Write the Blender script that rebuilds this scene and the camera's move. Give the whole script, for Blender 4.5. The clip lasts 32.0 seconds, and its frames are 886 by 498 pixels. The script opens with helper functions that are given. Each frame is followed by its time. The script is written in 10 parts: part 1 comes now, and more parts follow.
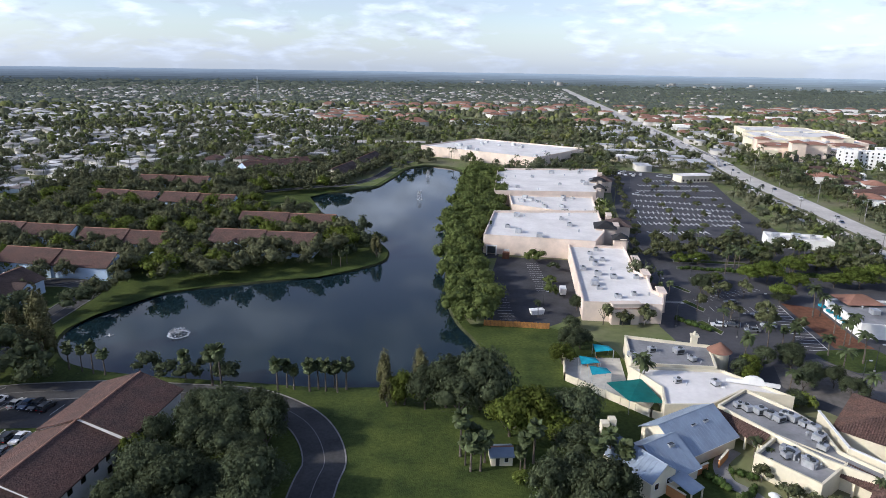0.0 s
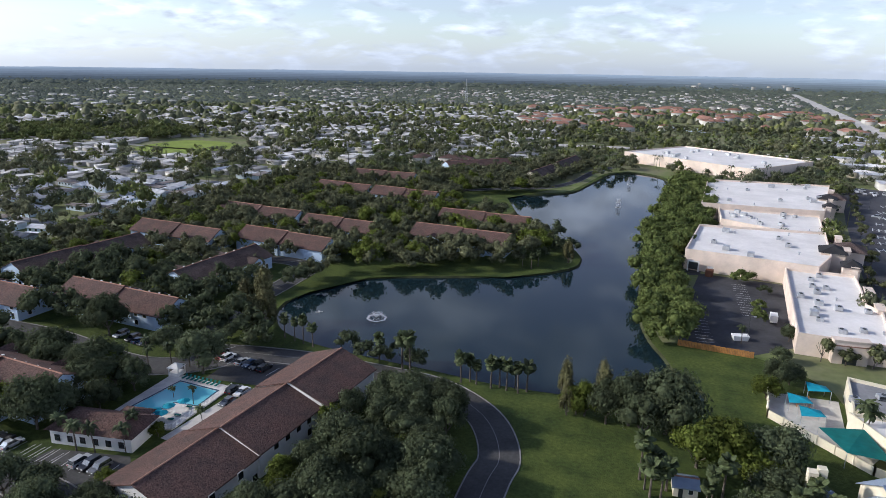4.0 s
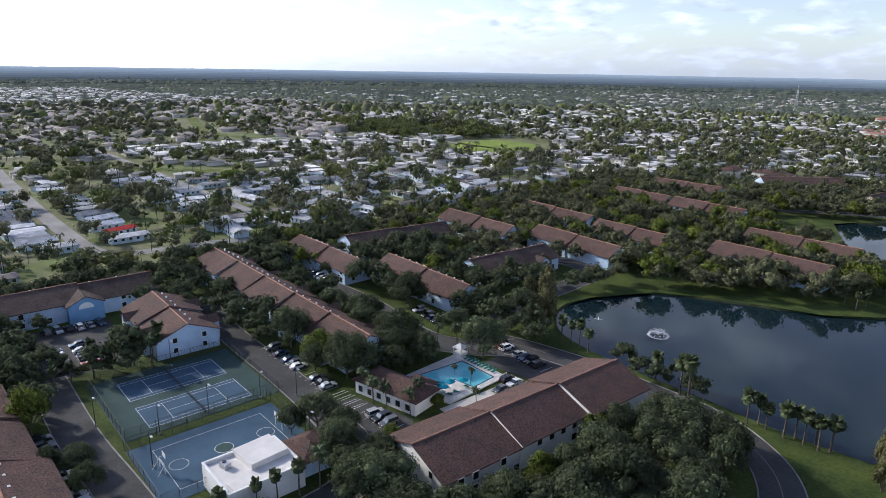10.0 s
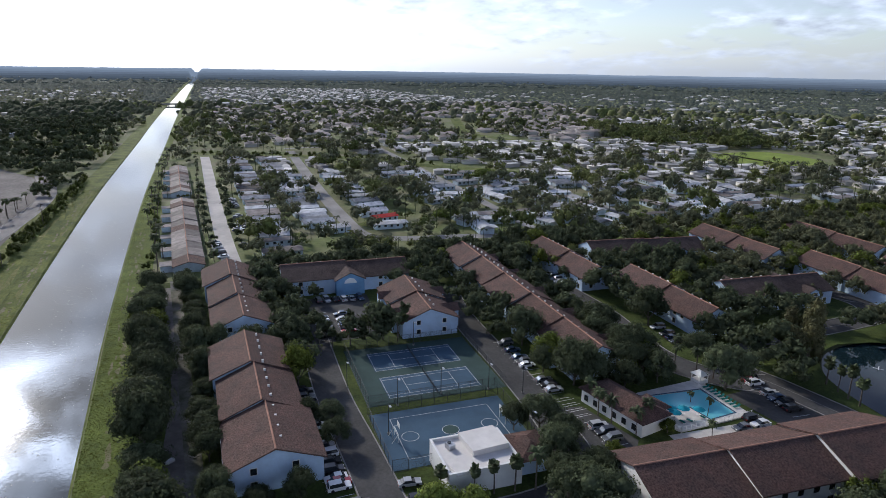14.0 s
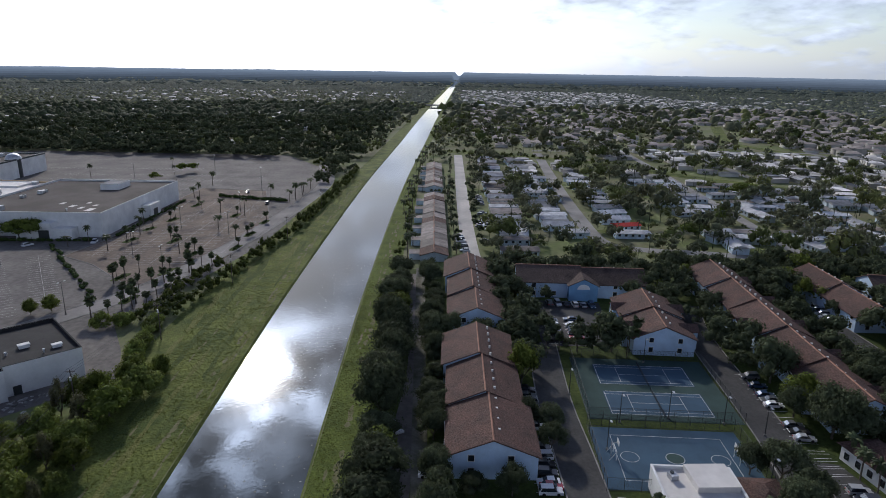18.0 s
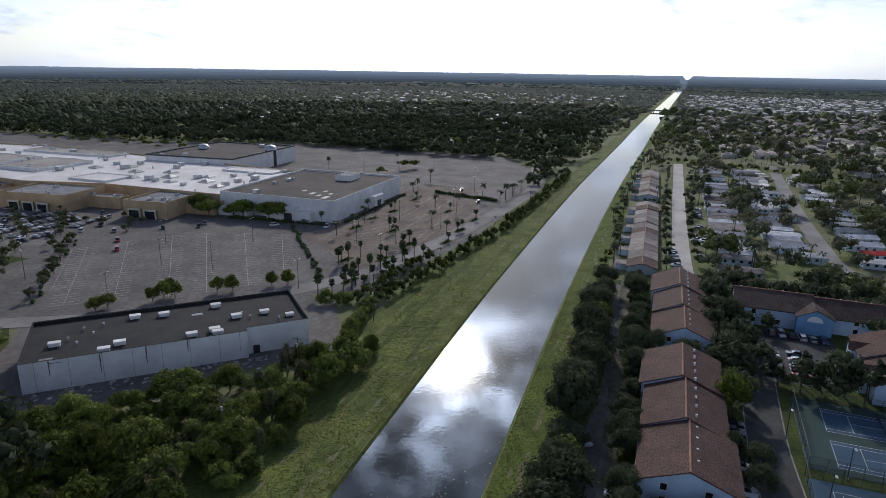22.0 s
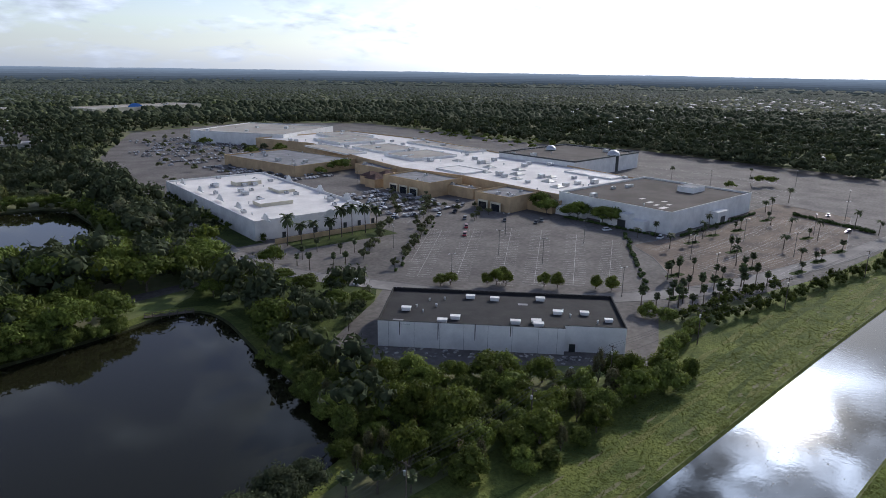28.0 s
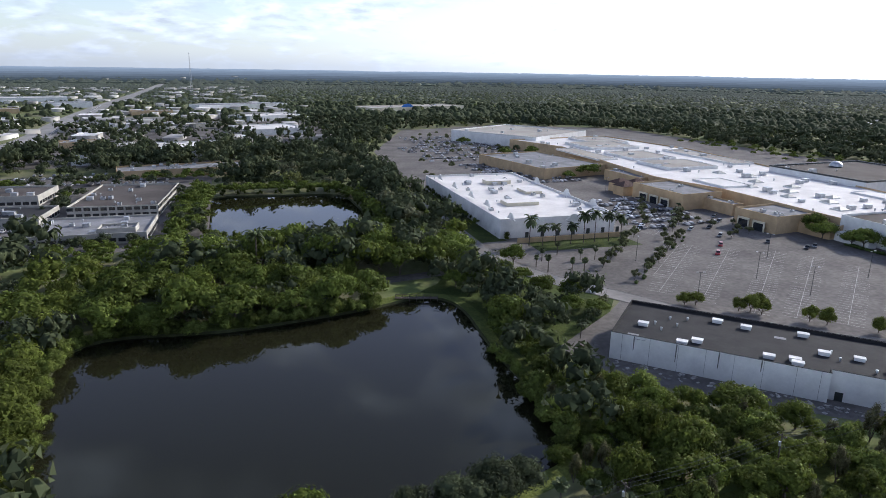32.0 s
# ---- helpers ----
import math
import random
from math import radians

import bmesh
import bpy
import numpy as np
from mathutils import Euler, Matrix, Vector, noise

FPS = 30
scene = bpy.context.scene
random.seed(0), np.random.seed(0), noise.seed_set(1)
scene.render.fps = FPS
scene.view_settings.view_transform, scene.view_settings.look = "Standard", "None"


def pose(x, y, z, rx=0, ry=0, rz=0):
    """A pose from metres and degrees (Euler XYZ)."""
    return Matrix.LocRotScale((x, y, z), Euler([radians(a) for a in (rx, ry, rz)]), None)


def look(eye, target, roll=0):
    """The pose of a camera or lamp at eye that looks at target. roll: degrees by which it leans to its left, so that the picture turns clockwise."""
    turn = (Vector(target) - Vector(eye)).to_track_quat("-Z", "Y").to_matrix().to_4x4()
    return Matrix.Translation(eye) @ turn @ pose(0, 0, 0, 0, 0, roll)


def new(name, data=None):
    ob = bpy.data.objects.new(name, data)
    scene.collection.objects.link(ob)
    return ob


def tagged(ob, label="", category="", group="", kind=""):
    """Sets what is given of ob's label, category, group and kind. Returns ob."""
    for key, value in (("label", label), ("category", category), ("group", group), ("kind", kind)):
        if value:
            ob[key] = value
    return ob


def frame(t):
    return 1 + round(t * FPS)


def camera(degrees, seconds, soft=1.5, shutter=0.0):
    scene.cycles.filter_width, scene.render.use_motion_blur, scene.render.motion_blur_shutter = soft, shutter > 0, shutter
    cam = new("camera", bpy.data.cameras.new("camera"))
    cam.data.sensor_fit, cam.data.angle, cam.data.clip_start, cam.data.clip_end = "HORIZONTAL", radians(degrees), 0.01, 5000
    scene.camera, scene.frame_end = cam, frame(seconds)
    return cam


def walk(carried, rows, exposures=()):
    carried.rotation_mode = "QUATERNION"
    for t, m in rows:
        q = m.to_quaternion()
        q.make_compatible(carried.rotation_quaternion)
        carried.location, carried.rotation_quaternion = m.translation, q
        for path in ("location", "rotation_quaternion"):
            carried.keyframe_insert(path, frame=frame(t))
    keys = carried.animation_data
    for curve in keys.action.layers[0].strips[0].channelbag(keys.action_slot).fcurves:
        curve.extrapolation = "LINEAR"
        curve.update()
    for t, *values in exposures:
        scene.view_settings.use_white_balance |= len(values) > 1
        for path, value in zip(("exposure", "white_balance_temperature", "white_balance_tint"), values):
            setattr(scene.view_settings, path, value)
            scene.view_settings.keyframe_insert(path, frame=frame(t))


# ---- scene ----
import itertools
from mathutils import geometry

# A drone that hovers 78 m up and turns slowly to its left.
cam = camera(69.37, 32.0, soft=0.8)
EYE = (0, 0, 78)
TURN = [
    (0, 0.13), (0.5, 2.49), (1, 4.8), (1.5, 7.1), (2, 9.39), (2.5, 11.53),
    (3, 13.64), (3.5, 15.74), (5.5, 24.28), (6, 26.41), (6.5, 28.54), (7, 30.69),
    (7.5, 32.9), (8, 35.08), (8.5, 37.27), (9, 39.49), (9.5, 41.83), (10, 44.13),
    (10.5, 46.71), (11, 49.41), (11.5, 52.08), (12, 54.81), (12.5, 57.69), (13, 60.54),
    (13.5, 63.39), (14, 66.22), (14.5, 69.08), (16.5, 80.65), (17, 83.32), (17.5, 85.62),
    (18, 87.96), (18.5, 90.31), (19, 92.71), (19.5, 95.06), (20, 97.4), (20.5, 99.76),
    (21, 102.1), (21.5, 104.44), (22, 106.81), (22.5, 109.26), (23, 111.7), (23.5, 114.14),
    (24, 116.59), (24.5, 119.12), (25, 121.55), (25.5, 124.04), (27.5, 134.16), (28, 136.72),
    (28.5, 139.41), (29, 142.09), (29.5, 144.85), (30, 147.64), (30.5, 150.41), (31, 153.17),
    (31.5, 156), (32, 158.79),
]
TILT = pose(0, 0, 0, 90 - 15.75) @ pose(0, 0, 0, 0, 0, 0.905)
walk(cam, [(t, pose(*EYE, 0, 0, a) @ TILT) for t, a in TURN], [(0, 0.22, 5800, 13), (6, 0.2, 5800, 13), (9, 0.32, 5800, 13), (12, 0.26, 5800, 13), (14, -0.1, 5800, 13), (17, -0.42, 5800, 13), (20, -0.55, 5800, 13), (23.5, -0.5, 5800, 13), (26, -0.36, 5800, 13), (28, -0.22, 5800, 13), (30, 0.09, 5800, 13), (32, 0.28, 5800, 13)])

# ---- light ----
SUN_AZ, SUN_EL = 105.75, 25.75
world = bpy.data.worlds.new("afternoon_sky")
world.use_nodes = True
scene.world = world
wn, wl = world.node_tree.nodes, world.node_tree.links
wn.clear()
w_out, w_bg = wn.new("ShaderNodeOutputWorld"), wn.new("ShaderNodeBackground")
w_bg.inputs[1].default_value = 0.15
w_sky = wn.new("ShaderNodeTexSky")
w_sky.sky_type = "NISHITA"
w_sky.sun_disc = False
w_sky.sun_elevation, w_sky.sun_rotation = radians(SUN_EL), radians(-SUN_AZ)
w_sky.air_density, w_sky.dust_density, w_sky.ozone_density = 1.0, 0.8, 1.7
# thin broken cloud: noise on a flat layer far above
w_tc, w_sep = wn.new("ShaderNodeTexCoord"), wn.new("ShaderNodeSeparateXYZ")
wl.new(w_tc.outputs["Generated"], w_sep.inputs[0])


def wmath(op, a, b=None, clamp=False):
    n = wn.new("ShaderNodeMath")
    n.operation, n.use_clamp = op, clamp
    for i, v in enumerate((a, b)):
        if v is None:
            continue
        if isinstance(v, (int, float)):
            n.inputs[i].default_value = v
        else:
            wl.new(v, n.inputs[i])
    return n.outputs[0]


up_ = wmath("ADD", wmath("MAXIMUM", w_sep.outputs[2], 0.0), 0.26)
w_vec = wn.new("ShaderNodeCombineXYZ")
w_vec.inputs[2].default_value = 2.0
wl.new(wmath("DIVIDE", w_sep.outputs[0], up_), w_vec.inputs[0])
wl.new(wmath("DIVIDE", w_sep.outputs[1], up_), w_vec.inputs[1])
w_n1 = wn.new("ShaderNodeTexNoise")
w_n1.inputs["Scale"].default_value, w_n1.inputs["Detail"].default_value, w_n1.inputs["Roughness"].default_value = 3.7, 10, 0.56
w_n1.inputs["Distortion"].default_value = 0.3
wl.new(w_vec.outputs[0], w_n1.inputs["Vector"])
w_r1 = wn.new("ShaderNodeMapRange")
w_r1.inputs[1].default_value, w_r1.inputs[2].default_value = 0.455, 0.63
w_n2 = wn.new("ShaderNodeTexNoise")
w_n2.inputs["Scale"].default_value, w_n2.inputs["Detail"].default_value = 7.5, 7
wl.new(w_vec.outputs[0], w_n2.inputs["Vector"])
w_r2 = wn.new("ShaderNodeMapRange")
w_r2.inputs[1].default_value, w_r2.inputs[2].default_value, w_r2.inputs[3].default_value, w_r2.inputs[4].default_value = 0.35, 0.68, 0.7, 1.3
wl.new(w_n2.outputs[0], w_r2.inputs[0])
# clouds: sunlit white plus a share of the sky behind them
w_hsv = wn.new("ShaderNodeHueSaturation")
w_hsv.inputs["Saturation"].default_value = 0.15
wl.new(w_sky.outputs[0], w_hsv.inputs["Color"])
w_half = wn.new("ShaderNodeVectorMath")
w_half.operation = "MULTIPLY_ADD"
wl.new(w_hsv.outputs[0], w_half.inputs[0])
w_half.inputs[1].default_value, w_half.inputs[2].default_value = (0.6, 0.63, 0.68), (2.2, 2.4, 2.7)
w_mul = wn.new("ShaderNodeVectorMath")
w_mul.operation = "SCALE"
wl.new(w_half.outputs[0], w_mul.inputs[0])
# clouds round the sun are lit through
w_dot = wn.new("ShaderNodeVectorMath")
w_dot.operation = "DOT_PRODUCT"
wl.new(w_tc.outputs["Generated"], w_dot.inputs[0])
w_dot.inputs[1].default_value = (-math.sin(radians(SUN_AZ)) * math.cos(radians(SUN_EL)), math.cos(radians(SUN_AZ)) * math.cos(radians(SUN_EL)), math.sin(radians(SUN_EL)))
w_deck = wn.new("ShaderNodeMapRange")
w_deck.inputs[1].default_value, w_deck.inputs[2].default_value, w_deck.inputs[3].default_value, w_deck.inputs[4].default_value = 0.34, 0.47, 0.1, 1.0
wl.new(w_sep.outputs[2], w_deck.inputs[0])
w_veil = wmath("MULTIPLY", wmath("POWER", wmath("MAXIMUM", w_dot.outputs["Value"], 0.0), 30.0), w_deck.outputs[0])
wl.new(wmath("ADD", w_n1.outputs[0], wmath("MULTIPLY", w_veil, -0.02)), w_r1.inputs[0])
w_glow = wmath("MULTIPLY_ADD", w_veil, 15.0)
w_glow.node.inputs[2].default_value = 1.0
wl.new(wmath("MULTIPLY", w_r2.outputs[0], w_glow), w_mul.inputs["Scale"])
w_mix = wn.new("ShaderNodeMix")
w_mix.data_type = "RGBA"
w_high = wn.new("ShaderNodeMapRange")
w_high.inputs[1].default_value, w_high.inputs[2].default_value, w_high.inputs[3].default_value, w_high.inputs[4].default_value = 0.5, 0.9, 0.92, 0.4
wl.new(w_sep.outputs[2], w_high.inputs[0])
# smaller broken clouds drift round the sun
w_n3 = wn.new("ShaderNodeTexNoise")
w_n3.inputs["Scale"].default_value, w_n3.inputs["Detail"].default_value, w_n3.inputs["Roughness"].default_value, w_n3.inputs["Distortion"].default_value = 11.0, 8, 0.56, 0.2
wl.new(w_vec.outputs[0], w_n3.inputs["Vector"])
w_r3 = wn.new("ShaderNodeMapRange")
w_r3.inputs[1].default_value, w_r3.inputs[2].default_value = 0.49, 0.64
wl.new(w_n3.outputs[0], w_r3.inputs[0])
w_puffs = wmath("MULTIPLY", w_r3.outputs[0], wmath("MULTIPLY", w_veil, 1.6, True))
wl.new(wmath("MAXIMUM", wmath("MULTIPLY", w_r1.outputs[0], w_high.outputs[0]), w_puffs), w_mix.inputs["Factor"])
w_soft = wn.new("ShaderNodeHueSaturation")
w_soft.inputs["Saturation"].default_value, w_soft.inputs["Hue"].default_value = 0.7, 0.525
wl.new(w_sky.outputs[0], w_soft.inputs["Color"])
wl.new(w_soft.outputs[0], w_mix.inputs[6])
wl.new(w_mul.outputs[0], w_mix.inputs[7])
# white haze low over the horizon
w_hz = wn.new("ShaderNodeMix")
w_hz.data_type = "RGBA"
w_fall = wn.new("ShaderNodeMapRange")
w_fall.inputs[1].default_value, w_fall.inputs[2].default_value, w_fall.inputs[3].default_value, w_fall.inputs[4].default_value = 0.0, 0.06, 0.8, 0.0
wl.new(w_sep.outputs[2], w_fall.inputs[0])
wl.new(w_fall.outputs[0], w_hz.inputs["Factor"])
wl.new(w_mix.outputs[2], w_hz.inputs[6])
w_wh = wn.new("ShaderNodeVectorMath")
w_wh.operation = "MULTIPLY_ADD"
wl.new(w_hsv.outputs[0], w_wh.inputs[0])
w_wh.inputs[1].default_value, w_wh.inputs[2].default_value = (0.5, 0.53, 0.57), (1.9, 2.1, 2.4)
wl.new(w_wh.outputs[0], w_hz.inputs[7])
# the sky deepens towards the zenith
w_deep = wn.new("ShaderNodeMapRange")
w_deep.inputs[1].default_value, w_deep.inputs[2].default_value, w_deep.inputs[3].default_value, w_deep.inputs[4].default_value = 0.3, 0.65, 0.0, 1.0
wl.new(w_sep.outputs[2], w_deep.inputs[0])
w_fin = wn.new("ShaderNodeMix")
w_fin.data_type, w_fin.blend_type = "RGBA", "MULTIPLY"
wl.new(w_hz.outputs[2], w_fin.inputs[6])
w_fin.inputs[7].default_value = (0.54, 0.61, 0.69, 1)
wl.new(w_deep.outputs[0], w_fin.inputs["Factor"])
# the bright ring of light close round the veiled sun
w_aur = wn.new("ShaderNodeVectorMath")
w_aur.operation = "SCALE"
w_aur.inputs[0].default_value = (1.0, 0.93, 0.82)
w_near = wmath("MAXIMUM", w_dot.outputs["Value"], 0.0)
wl.new(wmath("ADD", wmath("MULTIPLY", wmath("POWER", w_near, 1500.0), 460.0), wmath("MULTIPLY", wmath("POWER", w_near, 240.0), 14.0)), w_aur.inputs["Scale"])
w_sum = wn.new("ShaderNodeVectorMath")
w_sum.operation = "ADD"
wl.new(w_fin.outputs[2], w_sum.inputs[0])
wl.new(w_aur.outputs[0], w_sum.inputs[1])
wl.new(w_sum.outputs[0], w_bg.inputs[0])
wl.new(w_bg.outputs[0], w_out.inputs[0])

sun = new("sun", bpy.data.lights.new("sun", "SUN"))
sun.data.energy, sun.data.angle, sun.data.color = 3.25, radians(1.6), (1.0, 0.885, 0.705)
_a, _e = radians(SUN_AZ), radians(SUN_EL)
SUN_DIR = Vector((-math.sin(_a) * math.cos(_e), math.cos(_a) * math.cos(_e), math.sin(_e)))
sun.matrix_world = look(SUN_DIR * 900, (0, 0, 0))

# ---- materials ----
def mat(name, col, rough=0.8, scale=1.0, vary=0.25, fine=0.0, bump=0.0, bscale=None, rand=0.0, island=0.0, metal=0.0, spec=None, col2=None, trans=0.0, coat=0.0):
    """Principled surface: colour broken up by broad and fine noise, changed a little from object to object."""
    m = bpy.data.materials.new(name)
    m.use_nodes = True
    n, l = m.node_tree.nodes, m.node_tree.links
    b = n["Principled BSDF"]
    b.inputs["Roughness"].default_value, b.inputs["Metallic"].default_value = rough, metal
    b.inputs["Specular IOR Level"].default_value = spec if spec is not None else (0.12 if rough > 0.65 else 0.5)
    b.inputs["Coat Weight"].default_value = coat
    tc = n.new("ShaderNodeTexCoord")
    gm = n.new("ShaderNodeNewGeometry")
    pos = gm.outputs["Position"]
    no = n.new("ShaderNodeTexNoise")
    no.inputs["Scale"].default_value, no.inputs["Detail"].default_value, no.inputs["Roughness"].default_value = scale, 6, 0.6
    l.new(pos, no.inputs["Vector"])
    mix = n.new("ShaderNodeMix")
    mix.data_type = "RGBA"
    c2 = col2 or tuple(c * (1 - vary) for c in col)
    mix.inputs[6].default_value, mix.inputs[7].default_value = (*c2, 1), (*(c * (1 + (0 if col2 else vary * 0.6)) for c in col), 1)
    rmp = n.new("ShaderNodeMapRange")
    rmp.inputs[1].default_value, rmp.inputs[2].default_value = 0.35, 0.65
    l.new(no.outputs[0], rmp.inputs[0])
    l.new(rmp.outputs[0], mix.inputs[0])
    out = mix.outputs[2]
    fac = None

    def mul(a, k0, k1):
        r = n.new("ShaderNodeMapRange")
        r.inputs[3].default_value, r.inputs[4].default_value = k0, k1
        l.new(a, r.inputs[0])
        return r.outputs[0]

    scales = []
    if fine:
        nf = n.new("ShaderNodeTexNoise")
        nf.inputs["Scale"].default_value, nf.inputs["Detail"].default_value = scale * 11, 3
        l.new(pos, nf.inputs["Vector"])
        scales.append(mul(nf.outputs[0], 1 - fine, 1 + fine))
    if rand:
        oi = n.new("ShaderNodeObjectInfo")
        scales.append(mul(oi.outputs["Random"], 1 - rand, 1 + rand))
    if island:
        scales.append(mul(gm.outputs["Random Per Island"], 1 - island, 1 + island))
    for s in scales:
        v = n.new("ShaderNodeVectorMath")
        v.operation = "SCALE"
        l.new(out, v.inputs[0])
        l.new(s, v.inputs["Scale"])
        out = v.outputs[0]
    l.new(out, b.inputs["Base Color"])
    if bump:
        nb = n.new("ShaderNodeTexNoise")
        nb.inputs["Scale"].default_value, nb.inputs["Detail"].default_value = bscale or scale * 8, 4
        l.new(pos, nb.inputs["Vector"])
        bp = n.new("ShaderNodeBump")
        bp.inputs["Strength"].default_value, bp.inputs["Distance"].default_value = bump, 0.3
        l.new(nb.outputs[0], bp.inputs["Height"])
        l.new(bp.outputs[0], b.inputs["Normal"])
    if trans:
        tr, ms = n.new("ShaderNodeBsdfTranslucent"), n.new("ShaderNodeMixShader")
        l.new(out, tr.inputs[0])
        ms.inputs[0].default_value = trans
        l.new(b.outputs[0], ms.inputs[1])
        l.new(tr.outputs[0], ms.inputs[2])
        l.new(ms.outputs[0], n["Material Output"].inputs[0])
    return m


def water_mat(name, col, rough, wave, strength, murk=0.0):
    m = bpy.data.materials.new(name)
    m.use_nodes = True
    n, l = m.node_tree.nodes, m.node_tree.links
    b = n["Principled BSDF"]
    b.inputs["Base Color"].default_value, b.inputs["Roughness"].default_value = (*col, 1), rough
    b.inputs["IOR"].default_value = 1.33
    gm, no, bp = n.new("ShaderNodeNewGeometry"), n.new("ShaderNodeTexNoise"), n.new("ShaderNodeBump")
    no.inputs["Scale"].default_value, no.inputs["Detail"].default_value = wave, 4
    l.new(gm.outputs["Position"], no.inputs["Vector"])
    bp.inputs["Strength"].default_value, bp.inputs["Distance"].default_value = strength, 0.1
    l.new(no.outputs[0], bp.inputs["Height"])
    l.new(bp.outputs[0], b.inputs["Normal"])
    if murk:
        df, ms = n.new("ShaderNodeBsdfDiffuse"), n.new("ShaderNodeMixShader")
        df.inputs[0].default_value, ms.inputs[0].default_value = (*col, 1), murk
        l.new(b.outputs[0], ms.inputs[1])
        l.new(df.outputs[0], ms.inputs[2])
        l.new(ms.outputs[0], n["Material Output"].inputs[0])
    return m


GROUND = mat("suburban_ground", (0.13, 0.165, 0.052), 0.95, 0.03, 0.4, 0.35, col2=(0.19, 0.18, 0.11))
LAWN = mat("mown_lawn", (0.078, 0.1, 0.023), 0.95, 0.11, 0.35, 0.6, 0.6, 3, col2=(0.034, 0.052, 0.014))
DRIVE = mat("grey_worn_drive", (0.088, 0.086, 0.083), 0.9, 0.12, 0.3, 0.35, 0.1, 9, col2=(0.058, 0.057, 0.056))
BANK = mat("rough_bank_grass", (0.162, 0.184, 0.046), 0.95, 0.09, 0.5, 0.7, 0.9, 2, col2=(0.068, 0.094, 0.024))
BANK_DARK = mat("dark_bank_grass", (0.095, 0.118, 0.03), 0.95, 0.2, 0.5, 0.7, 0.9, 2, col2=(0.062, 0.084, 0.022))
BANK_PALE = mat("straw_bank_grass", (0.185, 0.182, 0.062), 0.95, 0.2, 0.5, 0.7, 0.9, 2, col2=(0.11, 0.128, 0.036))
LEAF_SIDE = mat("lakeside_leaves", (0.105, 0.13, 0.04), 0.75, 0.5, 0.35, 0.0, rand=0.25, island=0.2, spec=0.08, trans=0.35)
FIELD = mat("bright_field_grass", (0.23, 0.29, 0.055), 0.95, 0.06, 0.3, 0.3, col2=(0.17, 0.22, 0.045))
# lit copy of the oak leaves: sun on the far flats' trees, put into the colour
LEAF_OAK_LIT = mat("grey_olive_leaves", (0.118, 0.124, 0.066), 0.8, 0.5, 0.35, 0.0, rand=0.25, island=0.22, spec=0.08, trans=0.25)
ASPHALT = mat("dark_asphalt", (0.062, 0.062, 0.066), 0.9, 0.08, 0.3, 0.2, 0.1, 9)
LOTASPH = mat("sealed_lot_asphalt", (0.085, 0.083, 0.088), 0.8, 0.06, 0.3, 0.25, 0.1, 9, col2=(0.06, 0.06, 0.066))
OLDASPH = mat("worn_asphalt", (0.185, 0.17, 0.155), 0.92, 0.05, 0.3, 0.5, 0.1, 9, col2=(0.115, 0.106, 0.098))
ROADGREY = mat("pale_road", (0.28, 0.27, 0.255), 0.9, 0.05, 0.22, 0.15)
MALLROAD = mat("worn_pale_asphalt", (0.24, 0.225, 0.21), 0.9, 0.05, 0.25, 0.2)
OFFICEW = mat("drab_office_stucco", (0.44, 0.42, 0.37), 0.85, 0.15, 0.2, 0.06)
BANK_FRESH = mat("fresh_bank_grass", (0.135, 0.172, 0.034), 0.95, 0.12, 0.4, 0.6, 0.9, 2, col2=(0.075, 0.1, 0.022))
LEAF_MID = mat("sunny_foliage", (0.175, 0.185, 0.068), 0.85, 0.02, 0.4, 0.3, island=0.35, spec=0.08, col2=(0.085, 0.11, 0.035), trans=0.15)
LEAF_WOOD = mat("dark_woodland", (0.08, 0.094, 0.046), 0.85, 0.02, 0.5, 0.3, island=0.2, spec=0.08, col2=(0.045, 0.058, 0.03), trans=0.15)
GRASS = mat("bank_grass_blades", (0.165, 0.185, 0.048), 0.9, 0.15, 0.4, 0.0, island=0.3, spec=0.1, col2=(0.13, 0.14, 0.036), trans=0.4)
CONC = mat("concrete", (0.26, 0.25, 0.235), 0.85, 0.3, 0.2, 0.15)
PAINT = mat("road_paint", (0.62, 0.62, 0.6), 0.8, 0.8, 0.35, 0.2)
LAKE = water_mat("lake_water", (0.009, 0.02, 0.025), 0.03, 0.8, 0.045, 0.12)
CANAL = water_mat("canal_water", (0.015, 0.02, 0.022), 0.025, 0.9, 0.075, 0.2)
POOLW = water_mat("pool_water", (0.17, 0.52, 0.6), 0.05, 2.0, 0.1)
LEAF_OAK = mat("oak_leaves", (0.086, 0.104, 0.056), 0.75, 0.5, 0.35, 0.0, rand=0.25, island=0.16, spec=0.06, trans=0.4)
LEAF_GREEN = mat("fresh_leaves", (0.112, 0.138, 0.027), 0.7, 0.5, 0.35, 0.0, rand=0.3, island=0.28, spec=0.08, trans=0.4)
LEAF_SHADE = mat("shade_tree_leaves", (0.115, 0.15, 0.03), 0.7, 0.5, 0.35, 0.0, rand=0.3, island=0.28, spec=0.08, trans=0.35)
LEAF_BUSH = mat("thicket_leaves", (0.145, 0.18, 0.042), 0.7, 0.5, 0.35, 0.0, rand=0.45, island=0.3, spec=0.08, trans=0.4)
LEAF_DRY = mat("dry_leaves", (0.12, 0.115, 0.05), 0.8, 0.5, 0.35, 0.0, rand=0.2, island=0.4, spec=0.2, trans=0.2)
LEAF_PALM = mat("palm_fronds", (0.075, 0.095, 0.04), 0.65, 0.5, 0.3, 0.0, rand=0.25, island=0.3, spec=0.2, trans=0.25)
